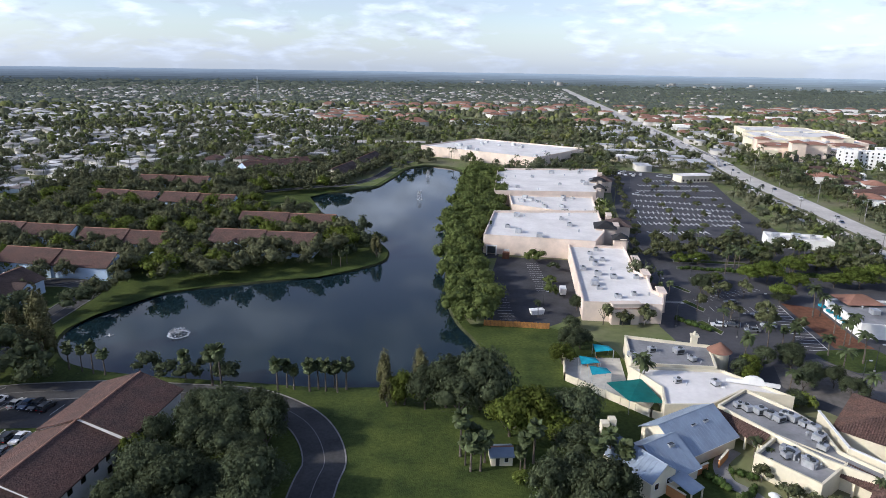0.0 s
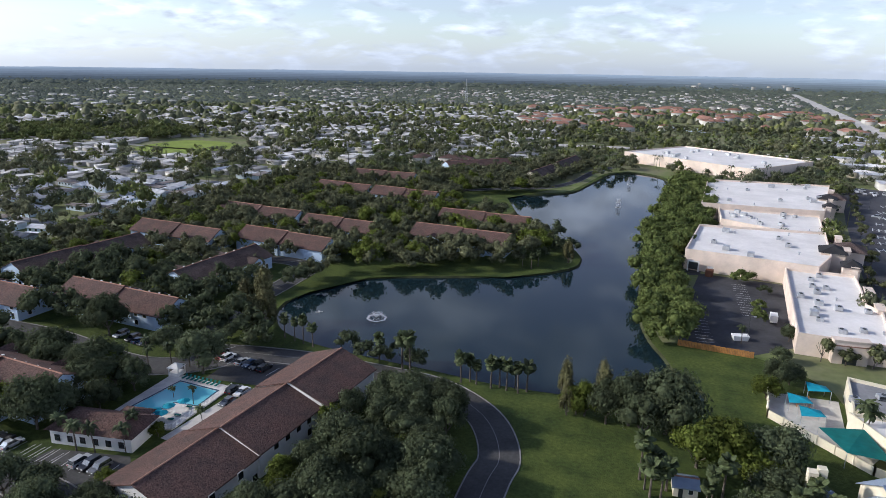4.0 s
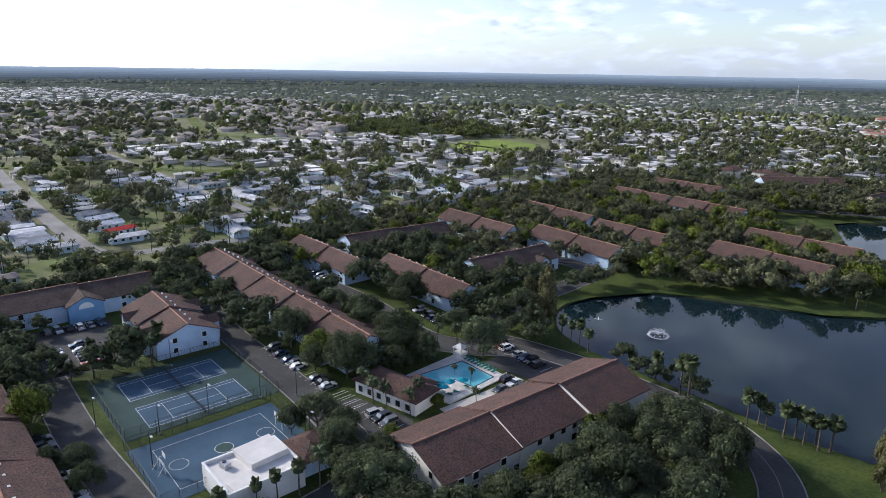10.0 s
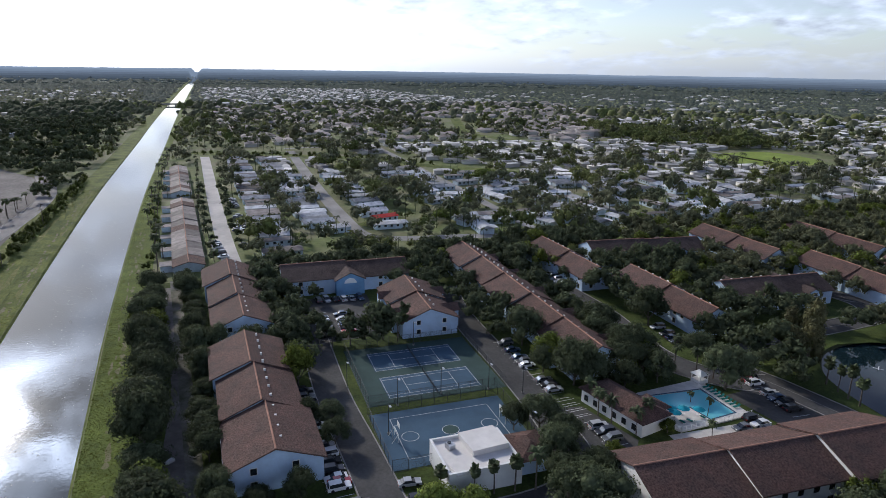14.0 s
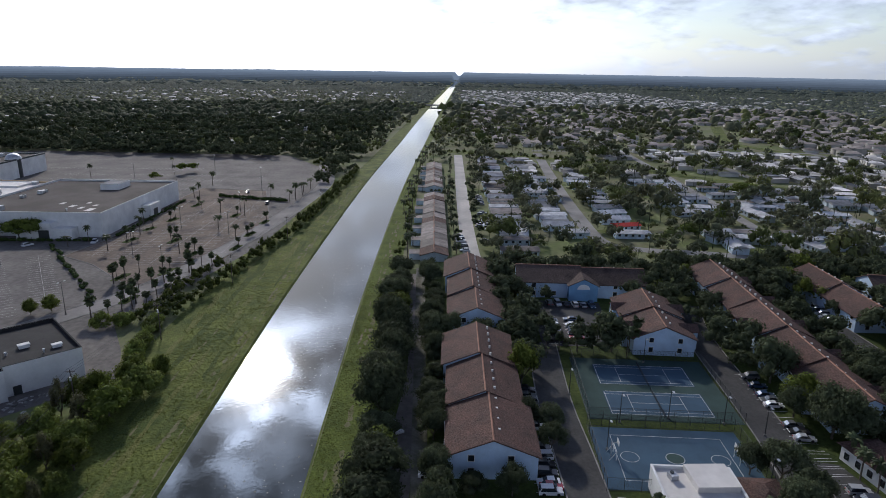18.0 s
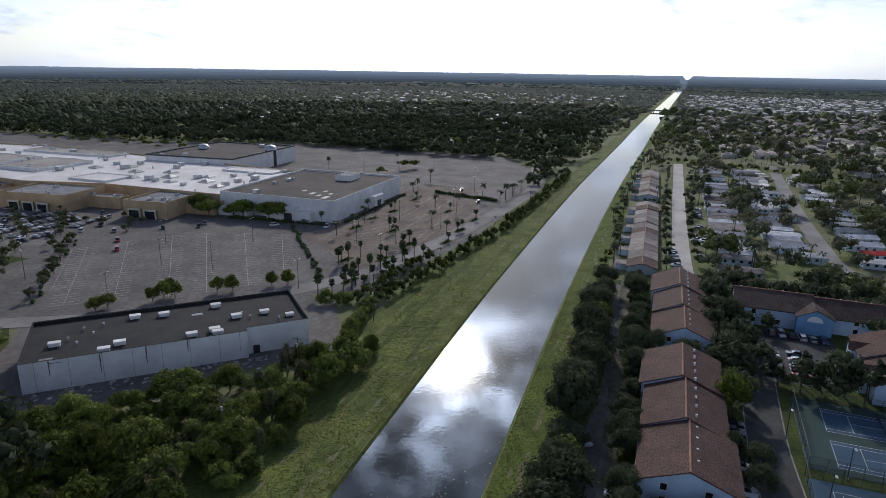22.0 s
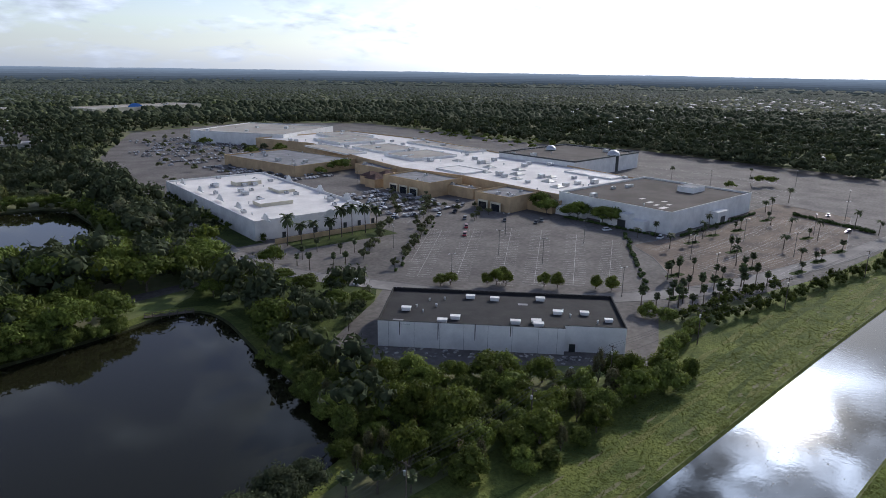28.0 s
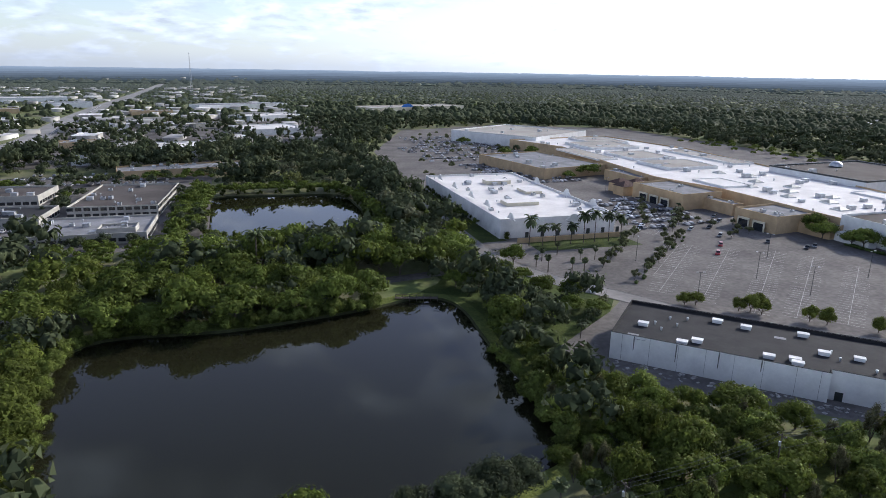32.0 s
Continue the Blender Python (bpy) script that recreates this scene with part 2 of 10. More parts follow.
# far leaves paled beyond their own tone, in part for haze over the plain
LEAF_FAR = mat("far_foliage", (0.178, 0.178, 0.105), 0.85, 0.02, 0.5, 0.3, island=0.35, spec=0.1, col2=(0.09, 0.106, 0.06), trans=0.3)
LEAF_LOT = mat("olive_leaves", (0.12, 0.13, 0.062), 0.75, 0.5, 0.35, 0.0, rand=0.25, island=0.28, spec=0.08, trans=0.2)
HEDGE = mat("hedge_leaves", (0.05, 0.08, 0.018), 0.8, 0.6, 0.4, 0.3, island=0.4, spec=0.2)
BARK = mat("bark", (0.13, 0.11, 0.09), 0.95, 1.5, 0.4, 0.2, 0.4)
TILE = mat("brown_barrel_tile", (0.125, 0.074, 0.06), 0.85, 0.25, 0.35, 1.1, 0.9, 3.4, rand=0.12, col2=(0.085, 0.058, 0.05))
TILE_DARK = mat("grey_brown_tile", (0.09, 0.066, 0.058), 0.88, 0.25, 0.3, 1.1, 0.9, 3.4, rand=0.1)
TILE_OR = mat("orange_tile", (0.29, 0.155, 0.11), 0.85, 0.05, 0.3, 0.25, rand=0.2, island=0.25)
CAP = mat("ridge_cap", (0.36, 0.2, 0.14), 0.85, 0.8, 0.25, 0.2)
STUC_BLUE = mat("pale_blue_stucco", (0.48, 0.6, 0.74), 0.85, 0.2, 0.14, 0.06)
STUC_MID = mat("mid_blue_stucco", (0.2, 0.36, 0.55), 0.85, 0.2, 0.14, 0.06)
STUC_WHITE = mat("white_stucco", (0.76, 0.75, 0.72), 0.85, 0.15, 0.14, 0.06)
STUC_PINK = mat("peach_stucco", (0.72, 0.6, 0.5), 0.85, 0.15, 0.14, 0.06)
STUC_CREAM = mat("cream_stucco", (0.68, 0.62, 0.47), 0.85, 0.15, 0.14, 0.06)
STUC_TAN = mat("tan_stucco", (0.5, 0.37, 0.22), 0.85, 0.15, 0.18, 0.06)
ORANGE = mat("orange_stucco", (0.5, 0.24, 0.1), 0.85, 0.2, 0.15, 0.06)
ROOFWHITE = mat("white_membrane_roof", (0.79, 0.755, 0.71), 0.7, 0.07, 0.25, 0.1, col2=(0.64, 0.61, 0.57))
ROOFGREY = mat("grey_gravel_roof", (0.25, 0.25, 0.255), 0.9, 0.12, 0.3, 0.15)
ROOFBEIGE = mat("dusty_beige_roof", (0.42, 0.39, 0.34), 0.9, 0.03, 0.3, 0.12, col2=(0.3, 0.275, 0.24))
ROOFDARK = mat("dark_roof_felt", (0.02, 0.02, 0.022), 0.92, 0.15, 0.4, 0.2, spec=0.25, col2=(0.036, 0.035, 0.035))
ROOFBROWN = mat("brown_gravel_roof", (0.11, 0.096, 0.086), 0.95, 0.06, 0.25, 0.15)
METALROOF = mat("blue_grey_metal_roof", (0.27, 0.325, 0.4), 0.45, 0.3, 0.15, 0.05, metal=0.2)
HOMEROOF = mat("trailer_roof", (0.47, 0.475, 0.485), 0.7, 0.3, 0.3, 0.1, rand=0.45)
HOMEROOF_B = mat("shingle_roof", (0.25, 0.22, 0.2), 0.85, 0.3, 0.3, 0.1, rand=0.35)
HOMEWALL = mat("siding", (0.52, 0.6, 0.65), 0.8, 0.3, 0.2, 0.06, rand=0.25)
STEEL = mat("galvanised_steel", (0.5, 0.51, 0.52), 0.45, 0.8, 0.25, 0.1, metal=0.6)
DARKMETAL = mat("dark_painted_metal", (0.03, 0.035, 0.035), 0.5, 1.0, 0.2)
GLASS = mat("dark_window_glass", (0.02, 0.025, 0.03), 0.08, 0.5, 0.2, spec=0.8)
RUBBER = mat("tyre_rubber", (0.02, 0.02, 0.02), 0.9, 2.0, 0.2)
WOODP = mat("pole_timber", (0.12, 0.1, 0.085), 0.9, 2.0, 0.3)
FENCEW = mat("orange_timber_fence", (0.45, 0.22, 0.07), 0.85, 1.0, 0.25, 0.1)
COURT_G = mat("court_green", (0.046, 0.078, 0.07), 0.85, 0.15, 0.15, 0.06)
COURT_B = mat("court_blue", (0.058, 0.102, 0.148), 0.85, 0.15, 0.15, 0.06)
TEAL = mat("teal_canvas", (0.012, 0.13, 0.12), 0.75, 0.4, 0.2)
TURQ = mat("turquoise_canvas", (0.02, 0.24, 0.32), 0.75, 0.4, 0.2)
MULCH = mat("mulch", (0.16, 0.075, 0.045), 0.95, 0.5, 0.3, 0.3)
SPRAY = mat("white_spray", (0.85, 0.87, 0.9), 0.6, 3.0, 0.1, trans=0.4)
BLUESIGN = mat("blue_sign", (0.02, 0.13, 0.45), 0.5, 0.2, 0.1)
REDROOF = mat("red_roof", (0.5, 0.05, 0.04), 0.7, 0.4, 0.2)
# leaves of the far plain, distance haze mixed into the colour as grey
LEAF_HAZE = mat("distant_foliage", (0.118, 0.132, 0.1), 0.9, 0.004, 0.4, 0.2, island=0.1, spec=0.05, col2=(0.08, 0.096, 0.078))
STAIN = mat("damp_grime", (0.16, 0.16, 0.15), 0.9, 1.5, 0.4)
SAND = mat("pale_sand", (0.55, 0.52, 0.47), 0.95, 0.4, 0.15, 0.1)
DECK = mat("pool_deck", (0.62, 0.59, 0.55), 0.8, 0.4, 0.15, 0.1)
CARS = [mat("car_paint_" + n, c, 0.3, 0.5, 0.05, coat=0.6) for n, c in (("white", (0.7, 0.7, 0.7)), ("silver", (0.4, 0.41, 0.42)), ("black", (0.02, 0.02, 0.022)), ("dark_blue", (0.03, 0.06, 0.12)), ("red", (0.3, 0.02, 0.025)), ("grey", (0.12, 0.125, 0.13)))]
LAMPW = mat("lamp_white", (0.75, 0.75, 0.72), 0.4, 1.0, 0.05)
RED = mat("red_lens", (0.35, 0.01, 0.01), 0.3, 1.0, 0.05)
MUD = mat("muddy_bank", (0.05, 0.055, 0.025), 0.95, 0.3, 0.4, 0.3)
HIGHC = mat("pale_concrete_road", (0.52, 0.49, 0.45), 0.9, 0.05, 0.2, 0.12)
POND = water_mat("pond_water", (0.016, 0.016, 0.008), 0.02, 0.5, 0.025)
WORNLANE = mat("patchy_lane_asphalt", (0.2, 0.185, 0.165), 0.9, 0.16, 0.6, 0.3, 0.15, 5, col2=(0.07, 0.075, 0.045))
DIRT = mat("pale_dirt", (0.22, 0.195, 0.125), 0.95, 0.6, 0.5, 0.6, col2=(0.11, 0.12, 0.045))
FLECK = mat("floating_scum", (0.3, 0.3, 0.26), 0.9, 1.0, 0.2)


# ---- building blocks ----
class Shape:
    """Collects vertices and faces of one mesh."""

    def __init__(self):
        self.v, self.f = [], []

    def add(self, vs, fs):
        o = len(self.v)
        self.v += [tuple(p) for p in vs]
        self.f += [tuple(i + o for i in f) for f in fs]
        return self

    def box(self, x0, y0, z0, x1, y1, z1):
        return self.add([(x0, y0, z0), (x1, y0, z0), (x1, y1, z0), (x0, y1, z0), (x0, y0, z1), (x1, y0, z1), (x1, y1, z1), (x0, y1, z1)],
                        [(3, 2, 1, 0), (4, 5, 6, 7), (0, 1, 5, 4), (1, 2, 6, 5), (2, 3, 7, 6), (3, 0, 4, 7)])

    def prism(self, poly, z0, z1):
        n = len(poly)
        return self.add([(x, y, z0) for x, y in poly] + [(x, y, z1) for x, y in poly],
                        [tuple(range(n, 2 * n)), tuple(range(n - 1, -1, -1))] + [(i, (i + 1) % n, n + (i + 1) % n, n + i) for i in range(n)])

    def ring(self, poly, inset, z0, z1):
        """An upright band along poly, inset thick, with top."""
        n = len(poly)
        ins = offset(poly, inset)
        vs = [(x, y, z0) for x, y in poly] + [(x, y, z1) for x, y in poly] + [(x, y, z1) for x, y in ins] + [(x, y, z0) for x, y in ins]
        fs = []
        for i in range(n):
            j = (i + 1) % n
            fs += [(i, j, n + j, n + i), (n + i, n + j, 2 * n + j, 2 * n + i), (2 * n + i, 2 * n + j, 3 * n + j, 3 * n + i), (3 * n + i, 3 * n + j, j, i)]
        return self.add(vs, fs)

    def tube(self, p0, p1, r0, r1=None, n=8, cap=True):
        p0, p1 = Vector(p0), Vector(p1)
        r1 = r0 if r1 is None else r1
        q = (p1 - p0).to_track_quat("Z", "Y")
        vs = []
        for p, r in ((p0, r0), (p1, r1)):
            vs += [p + q @ Vector((r * math.cos(2 * math.pi * k / n), r * math.sin(2 * math.pi * k / n), 0)) for k in range(n)]
        fs = [(k, (k + 1) % n, n + (k + 1) % n, n + k) for k in range(n)]
        if cap:
            fs += [tuple(range(n - 1, -1, -1)), tuple(range(n, 2 * n))]
        return self.add(vs, fs)

    def pipe(self, pts, r, n=4):
        """A thin bent tube in one skin."""
        o = len(self.v)
        for i, p in enumerate(pts):
            d = (Vector(pts[min(i + 1, len(pts) - 1)]) - Vector(pts[max(i - 1, 0)])).to_track_quat("Z", "Y")
            self.v += [tuple(Vector(p) + d @ Vector((r * math.cos(2 * math.pi * k / n), r * math.sin(2 * math.pi * k / n), 0))) for k in range(n)]
        self.f += [(o + i * n + k, o + i * n + (k + 1) % n, o + (i + 1) * n + (k + 1) % n, o + (i + 1) * n + k) for i in range(len(pts) - 1) for k in range(n)]
        return self

    def move(self, m):
        self.v = [tuple(m @ Vector(p)) for p in self.v]
        return self


def offset(poly, d):
    """poly (anticlockwise) drawn inwards by d."""
    n, res = len(poly), []
    for i in range(n):
        a, b, c = Vector(poly[i - 1]), Vector(poly[i]), Vector(poly[(i + 1) % n])
        e1, e2 = (b - a).normalized(), (c - b).normalized()
        n1, n2 = Vector((-e1.y, e1.x)), Vector((-e2.y, e2.x))
        k = n1 + n2
        res.append(tuple(b + k * (d / max(0.35, 1 + n1.dot(n2)))))
    return res


def area2(poly):
    return sum(poly[i - 1][0] * poly[i][1] - poly[i][0] * poly[i - 1][1] for i in range(len(poly)))


def ccw(poly):
    return list(poly) if area2(poly) > 0 else list(reversed(poly))


def mesh_of(name, sh, material, smooth=False):
    me = bpy.data.meshes.new(name)
    me.from_pydata(sh.v, [], sh.f)
    me.materials.append(material)
    if smooth:
        me.shade_smooth()
    me.update()
    return me


def part(name, sh, material, parent=None, label="", smooth=False, kind=""):
    me = sh if isinstance(sh, bpy.types.Mesh) else mesh_of(name, sh, material, smooth)
    ob = new(name, me)
    if parent is not None:
        ob.parent = parent
    return tagged(ob, label=label, kind=kind)


def thing(name, label, category, x=0, y=0, z=0, rz=0, group="", kind=""):
    ob = new(name)
    ob.matrix_basis = pose(x, y, z, 0, 0, rz)
    return tagged(ob, label, category, group, kind)


def rect(cx, cy, w, d, ang=0):
    c, s = math.cos(radians(ang)), math.sin(radians(ang))
    return [(cx + c * x - s * y, cy + s * x + c * y) for x, y in ((-w / 2, -d / 2), (w / 2, -d / 2), (w / 2, d / 2), (-w / 2, d / 2))]


def smooth_line(pts, n=6, closed=False):
    """Catmull-Rom through pts."""
    k, res = len(pts), []
    for i in range(k if closed else k - 1):
        p = [Vector(pts[(i + j) % k] if closed else pts[min(max(i + j, 0), k - 1)]) for j in (-1, 0, 1, 2)]
        for s in range(n):
            t = s / n
            res.append(tuple(0.5 * ((2 * p[1]) + (p[2] - p[0]) * t + (2 * p[0] - 5 * p[1] + 4 * p[2] - p[3]) * t * t + (3 * p[1] - p[0] - 3 * p[2] + p[3]) * t ** 3)))
    if not closed:
        res.append(tuple(pts[-1]))
    return res


def ribbon(line, width):
    """The outline of a strip along line, as left and right sides."""
    left, right = [], []
    for i, p in enumerate(line):
        a, b = Vector(line[max(i - 1, 0)]), Vector(line[min(i + 1, len(line) - 1)])
        e = (b - a).normalized()
        nrm = Vector((-e.y, e.x)) * width / 2
        left.append(tuple(Vector(p) + nrm))
        right.append(tuple(Vector(p) - nrm))
    return left, right


def strip(line, width, z):
    left, right = ribbon(line, width)
    n = len(line)
    return Shape().add([(x, y, z) for x, y in left] + [(x, y, z) for x, y in right], [(i, n + i, n + i + 1, i + 1) for i in range(n - 1)])


def flat(poly, z, base=None):
    """A paved or planted sheet with a low edge."""
    poly = ccw(poly)
    n = len(poly)
    tris = geometry.tessellate_polygon([[Vector((x, y, 0)) for x, y in poly]])
    sh = Shape()
    vs = [(x, y, z) for x, y in poly] + [(x, y, z - 0.15) for x, y in poly]
    fs = []
    for t in tris:
        a, b, c = (Vector(poly[i]) for i in t)
        fs.append(tuple(t) if (b - a).cross(c - a) > 0 else tuple(reversed(t)))
    fs += [(n + i, n + (i + 1) % n, (i + 1) % n, i) for i in range(n)]
    return sh.add(vs, fs)


def inside(poly, P):
    """Which of the points P (n x 2) lie in poly."""
    x, y = P[:, 0], P[:, 1]
    r = np.zeros(len(P), bool)
    for (x0, y0), (x1, y1) in zip(poly, poly[1:] + poly[:1]):
        if y0 != y1:
            r ^= ((y0 > y) != (y1 > y)) & (x < (x1 - x0) * (y - y0) / (y1 - y0) + x0)
    return r


KEEP_OUT = []  # (outline, kind): no scattered tree or house stands on these


def keep(poly, grow=0.0):
    KEEP_OUT.append(offset(ccw(poly), -grow) if grow else list(poly))
    return poly


def free(P):
    ok = np.ones(len(P), bool)
    for poly in KEEP_OUT:
        q = np.array(poly)
        lo, hi = q.min(0), q.max(0)
        near = ok & (P[:, 0] >= lo[0]) & (P[:, 0] <= hi[0]) & (P[:, 1] >= lo[1]) & (P[:, 1] <= hi[1])
        idx = np.nonzero(near)[0]
        if len(idx):
            ok[idx[inside(list(poly), P[idx])]] = False
    return ok


# ---- ground and water ----
LAKE_RIM = smooth_line([(-114.5, 178), (-114.5, 188), (-111, 203), (-96, 216.5), (-75, 225.5), (-54, 234), (-38, 243.5), (-27.5, 254), (-24.5, 264), (-27, 279), (-41, 303), (-64, 326), (-100, 352), (-112, 380),
                        (-95, 396), (-66, 411), (-48, 428), (-42, 452), (-36, 484), (-30, 515), (-16, 532), (4, 522), (15, 490), (13, 430), (6, 380), (2, 320), (1, 268), (1, 230), (2, 206), (5, 190), (9, 179), (12, 170), (17, 163), (19, 156),
                        (14, 150), (2, 147), (-14, 146.5), (-32, 146), (-50, 148), (-66, 149.5), (-88, 152.5), (-102, 158), (-111, 168)], 4, True)
CANAL_MID = [(320, -47), (60, -38), (-100, -36.1), (-145, -35.5), (-240, -33.6), (-444, -25.5), (-700, -10), (-1512, 40), (-4700, 255)]
_l, _r = ribbon(smooth_line(CANAL_MID, 5), 28)
CANAL_RIM = _l + _r[::-1]
POND_RIM = smooth_line([(30, -108), (39, -150), (40, -182), (30, -197), (-4, -193), (-32, -195), (-52, -198), (-68, -202), (-78, -197), (-80, -184), (-78, -168), (-76, -152), (-75, -133), (-73, -114), (-68, -100), (-40, -94), (0, -96)], 4, True)
POND2_RIM = smooth_line([(-1, -320), (-4, -362), (-8, -408), (-46, -406), (-82, -397), (-86, -360), (-84, -334), (-80, -298), (-70, -272), (-56, -266), (-38, -272), (-14, -298)], 4, True)
POND3_RIM = smooth_line([(20, 960), (70, 940), (95, 985), (75, 1030), (25, 1060), (0, 1010)], 4, True)
WATERS = [(LAKE_RIM, -0.7, LAKE, "lake"), (CANAL_RIM, -0.6, CANAL, "canal"), (POND_RIM, -0.7, POND, "pond"), (POND2_RIM, -0.7, POND, "pond"), (POND3_RIM, -0.7, POND, "pond")]

_pts = [(4900 * math.cos(2 * math.pi * k / 128), 4900 * math.sin(2 * math.pi * k / 128)) for k in range(128)]
_edges = [(k, (k + 1) % 128) for k in range(128)]
for rim, *_x in WATERS:
    o = len(_pts)
    _pts += rim
    _edges += [(o + k, o + (k + 1) % len(rim)) for k in range(len(rim))]
_v, _e2, _f, *_x = geometry.delaunay_2d_cdt([Vector(p) for p in _pts], _edges, [], 0, 1e-4)
_cen = np.array([[sum(_v[i][0] for i in f) / len(f), sum(_v[i][1] for i in f) / len(f)] for f in _f])
_wet = np.zeros(len(_f), bool)
for rim, *_x in WATERS:
    _wet |= inside(list(rim), _cen)
_g = Shape()
_g.add([(p[0], p[1], 0) for p in _v], [tuple(f) for f, w in zip(_f, _wet) if not w])
ground = part("ground", _g, GROUND)
tagged(ground, "flat suburban ground of grass and bare sandy soil", "ground", kind="structure")
for rim, level, material, nm in WATERS:
    rim = ccw(rim)
    n = len(rim)
    inn = offset(rim, 1.0)
    bank = Shape().add([(x, y, 0) for x, y in rim] + [(x, y, level - 0.5) for x, y in inn], [((i + 1) % n, i, n + i, n + (i + 1) % n) for i in range(n)])
    tagged(part("bank_edge", bank, BANK if nm == "canal" else MUD), "grassy bank sloping down to the water", "bank", kind="structure")
    tagged(part(nm, flat(offset(rim, -0.3), level), material), {"lake": "dark blue lake with faint ripples", "canal": "long straight canal mirroring the bright sky", "pond": "still dark pond mirroring trees"}[nm], "water", kind="structure")
    if nm != "canal":
        keep(rim, 3.0)


# ---- roads, lots and lawns ----
def sheet(name, poly, material, z, label, category, grow=0.0, keepout=True):
    if keepout:
        keep(poly, grow)
    return tagged(part(name, flat(poly, z), material), label, category, kind="structure")


def road(name, pts, width, material, z, label, kerb=True, line=False, n=6, room=2.0):
    ln = smooth_line(pts, n)
    ob = tagged(part(name, strip(ln, width, z), material), label, "road", kind="structure")
    l, r = ribbon(ln, width + room)
    keep(l + r[::-1])
    if kerb:
        kb = Shape()
        for side in ribbon(ln, width + 0.3):
            a, b = ribbon(side, 0.3)
            m = len(a)
            kb.add([(x, y, 0.16) for x, y in a] + [(x, y, 0.16) for x, y in b] + [(x, y, 0) for x, y in a] + [(x, y, 0) for x, y in b],
                   [(i, m + i, m + i + 1, i + 1) for i in range(m - 1)] + [(i, i + 1, 2 * m + i + 1, 2 * m + i) for i in range(m - 1)] + [(m + i + 1, m + i, 3 * m + i, 3 * m + i + 1) for i in range(m - 1)])
        part("kerb", kb, CONC, ob)
    if line:
        part("centre_line", strip(ln, 0.14, z + 0.012), CONC, ob, "faded painted centre line")
    return ob


sheet("lawn", smooth_line([(-20, 96), (-21, 112), (-22.5, 126), (-30, 138), (-60, 144.5), (-58, 148), (-30, 143.5), (-10, 144), (4, 145.5), (15, 148.5), (20.5, 155.5), (18.5, 164), (13.5, 171), (10.5, 180), (8, 189), (33, 187.5), (50, 171), (49, 150), (52, 134), (60, 120), (56, 104), (46, 92), (44, 60), (-14, 60)], 3, True), LAWN, 0.03, "broad mown green lawn beside the lake", "lawn", keepout=False)
sheet("shore_lawn", [(-118.5, 169.5), (-116.5, 171.6), (-105.7, 158.0), (-94.6, 152.2), (-97.1, 147.2), (-106.8, 153.5)], LAWN, 0.02, "mown grass at the lake's corner", "lawn", keepout=False)
def verge(name, rim, width, material, z, label, cat):
    """A level strip round a shore."""
    rim = ccw(rim)
    n = len(rim)
    out = offset(rim, -width)
    return tagged(part(name, Shape().add([(x, y, z) for x, y in rim] + [(x, y, z) for x, y in out], [(i, n + i, n + (i + 1) % n, (i + 1) % n) for i in range(n)]), material), label, cat, kind="structure")


verge("lake_verge", LAKE_RIM, 3.2, LAWN, 0.025, "strip of mown grass round the lake", "lawn")
verge("pond_verge", POND_RIM, 5.0, BANK, 0.025, "rough grass round the pond", "bank")
sheet("estate_lawn", [(-246, -14), (-84, -15), (-84, 40), (-60, 60), (-14, 60), (-20, 138), (-60, 147), (-104, 152), (-116, 166), (-116, 176), (-112, 192), (-99, 214), (-77, 226), (-49, 234), (-34, 246), (-28, 259), (-30, 279), (-45, 305), (-64, 335), (-84, 391), (-62, 430), (-250, 432)], LAWN, 0.012, "mown grass between the flats", "lawn", keepout=False)


def bank_sheet(name, s, near, far, grass):
    """The canal's bank on one side, narrower far off."""
    ln = smooth_line(CANAL_MID, 5)
    a, b = ribbon(ln, 28.5)
    edge = a if s > 0 else b
    out = []
    for i, p in enumerate(ln):
        d = (Vector(edge[i]) - Vector(p)).normalized()
        f = min(1.0, max(0.0, (-390 - p[0]) / 120))
        out.append(tuple(Vector(p) + d * (near + (far - near) * f)))
    keep(out + ln[::-1])
    return sheet(name, edge + out[::-1], grass, 0.02, "rough grass bank beside the canal", "bank", keepout=False)


bank_sheet("canal_bank_south", 1, 43, 27, BANK), bank_sheet("canal_bank_north", -1, 25, 20, BANK_FRESH)

# apartment complex
road("curved_drive", [(-24, 60), (-24.5, 103), (-24, 115), (-29, 127), (-37, 135), (-48, 140.5), (-64, 142), (-83, 143), (-102, 141), (-116, 139), (-121, 150), (-125, 176), (-125, 200), (-126, 214), (-135, 222), (-150, 222)], 8.5, DRIVE, 0.04, "curving dark asphalt drive with pale kerbs", line=True)
road("court_road", [(-206, 92), (-178, 85), (-132, 80), (-112, 77), (-92, 72), (-86, 60), (-88, 30)], 8, DRIVE, 0.05, "asphalt drive between flats and tennis courts")
road("west_road", [(-175, 36), (-141, 33), (-118, 32.5), (-101, 32), (-86, 31)], 8, DRIVE, 0.06, "asphalt drive beside parked cars")
road("pool_road", [(-195, 131), (-163, 130), (-129, 124), (-112, 130), (-104, 140)], 10, DRIVE, 0.05, "asphalt parking drive behind the pool")
road("back_lane", [(-240, -2), (-162, -1), (-128, -3.5), (-100, -4.5), (-84, -4)], 5, OLDASPH, 0.05, "narrow worn service lane behind the flats", kerb=False)
road("inner_road", [(-136, 230), (-145, 222), (-180, 221), (-232, 224)], 7, ASPHALT, 0.05, "asphalt drive among the flats")
road("shore_road", [(-118, 404), (-89, 424), (-67, 436), (-51, 470), (-43, 520), (-30, 555)], 6, ASPHALT, 0.05, "asphalt drive by the far lake shore")
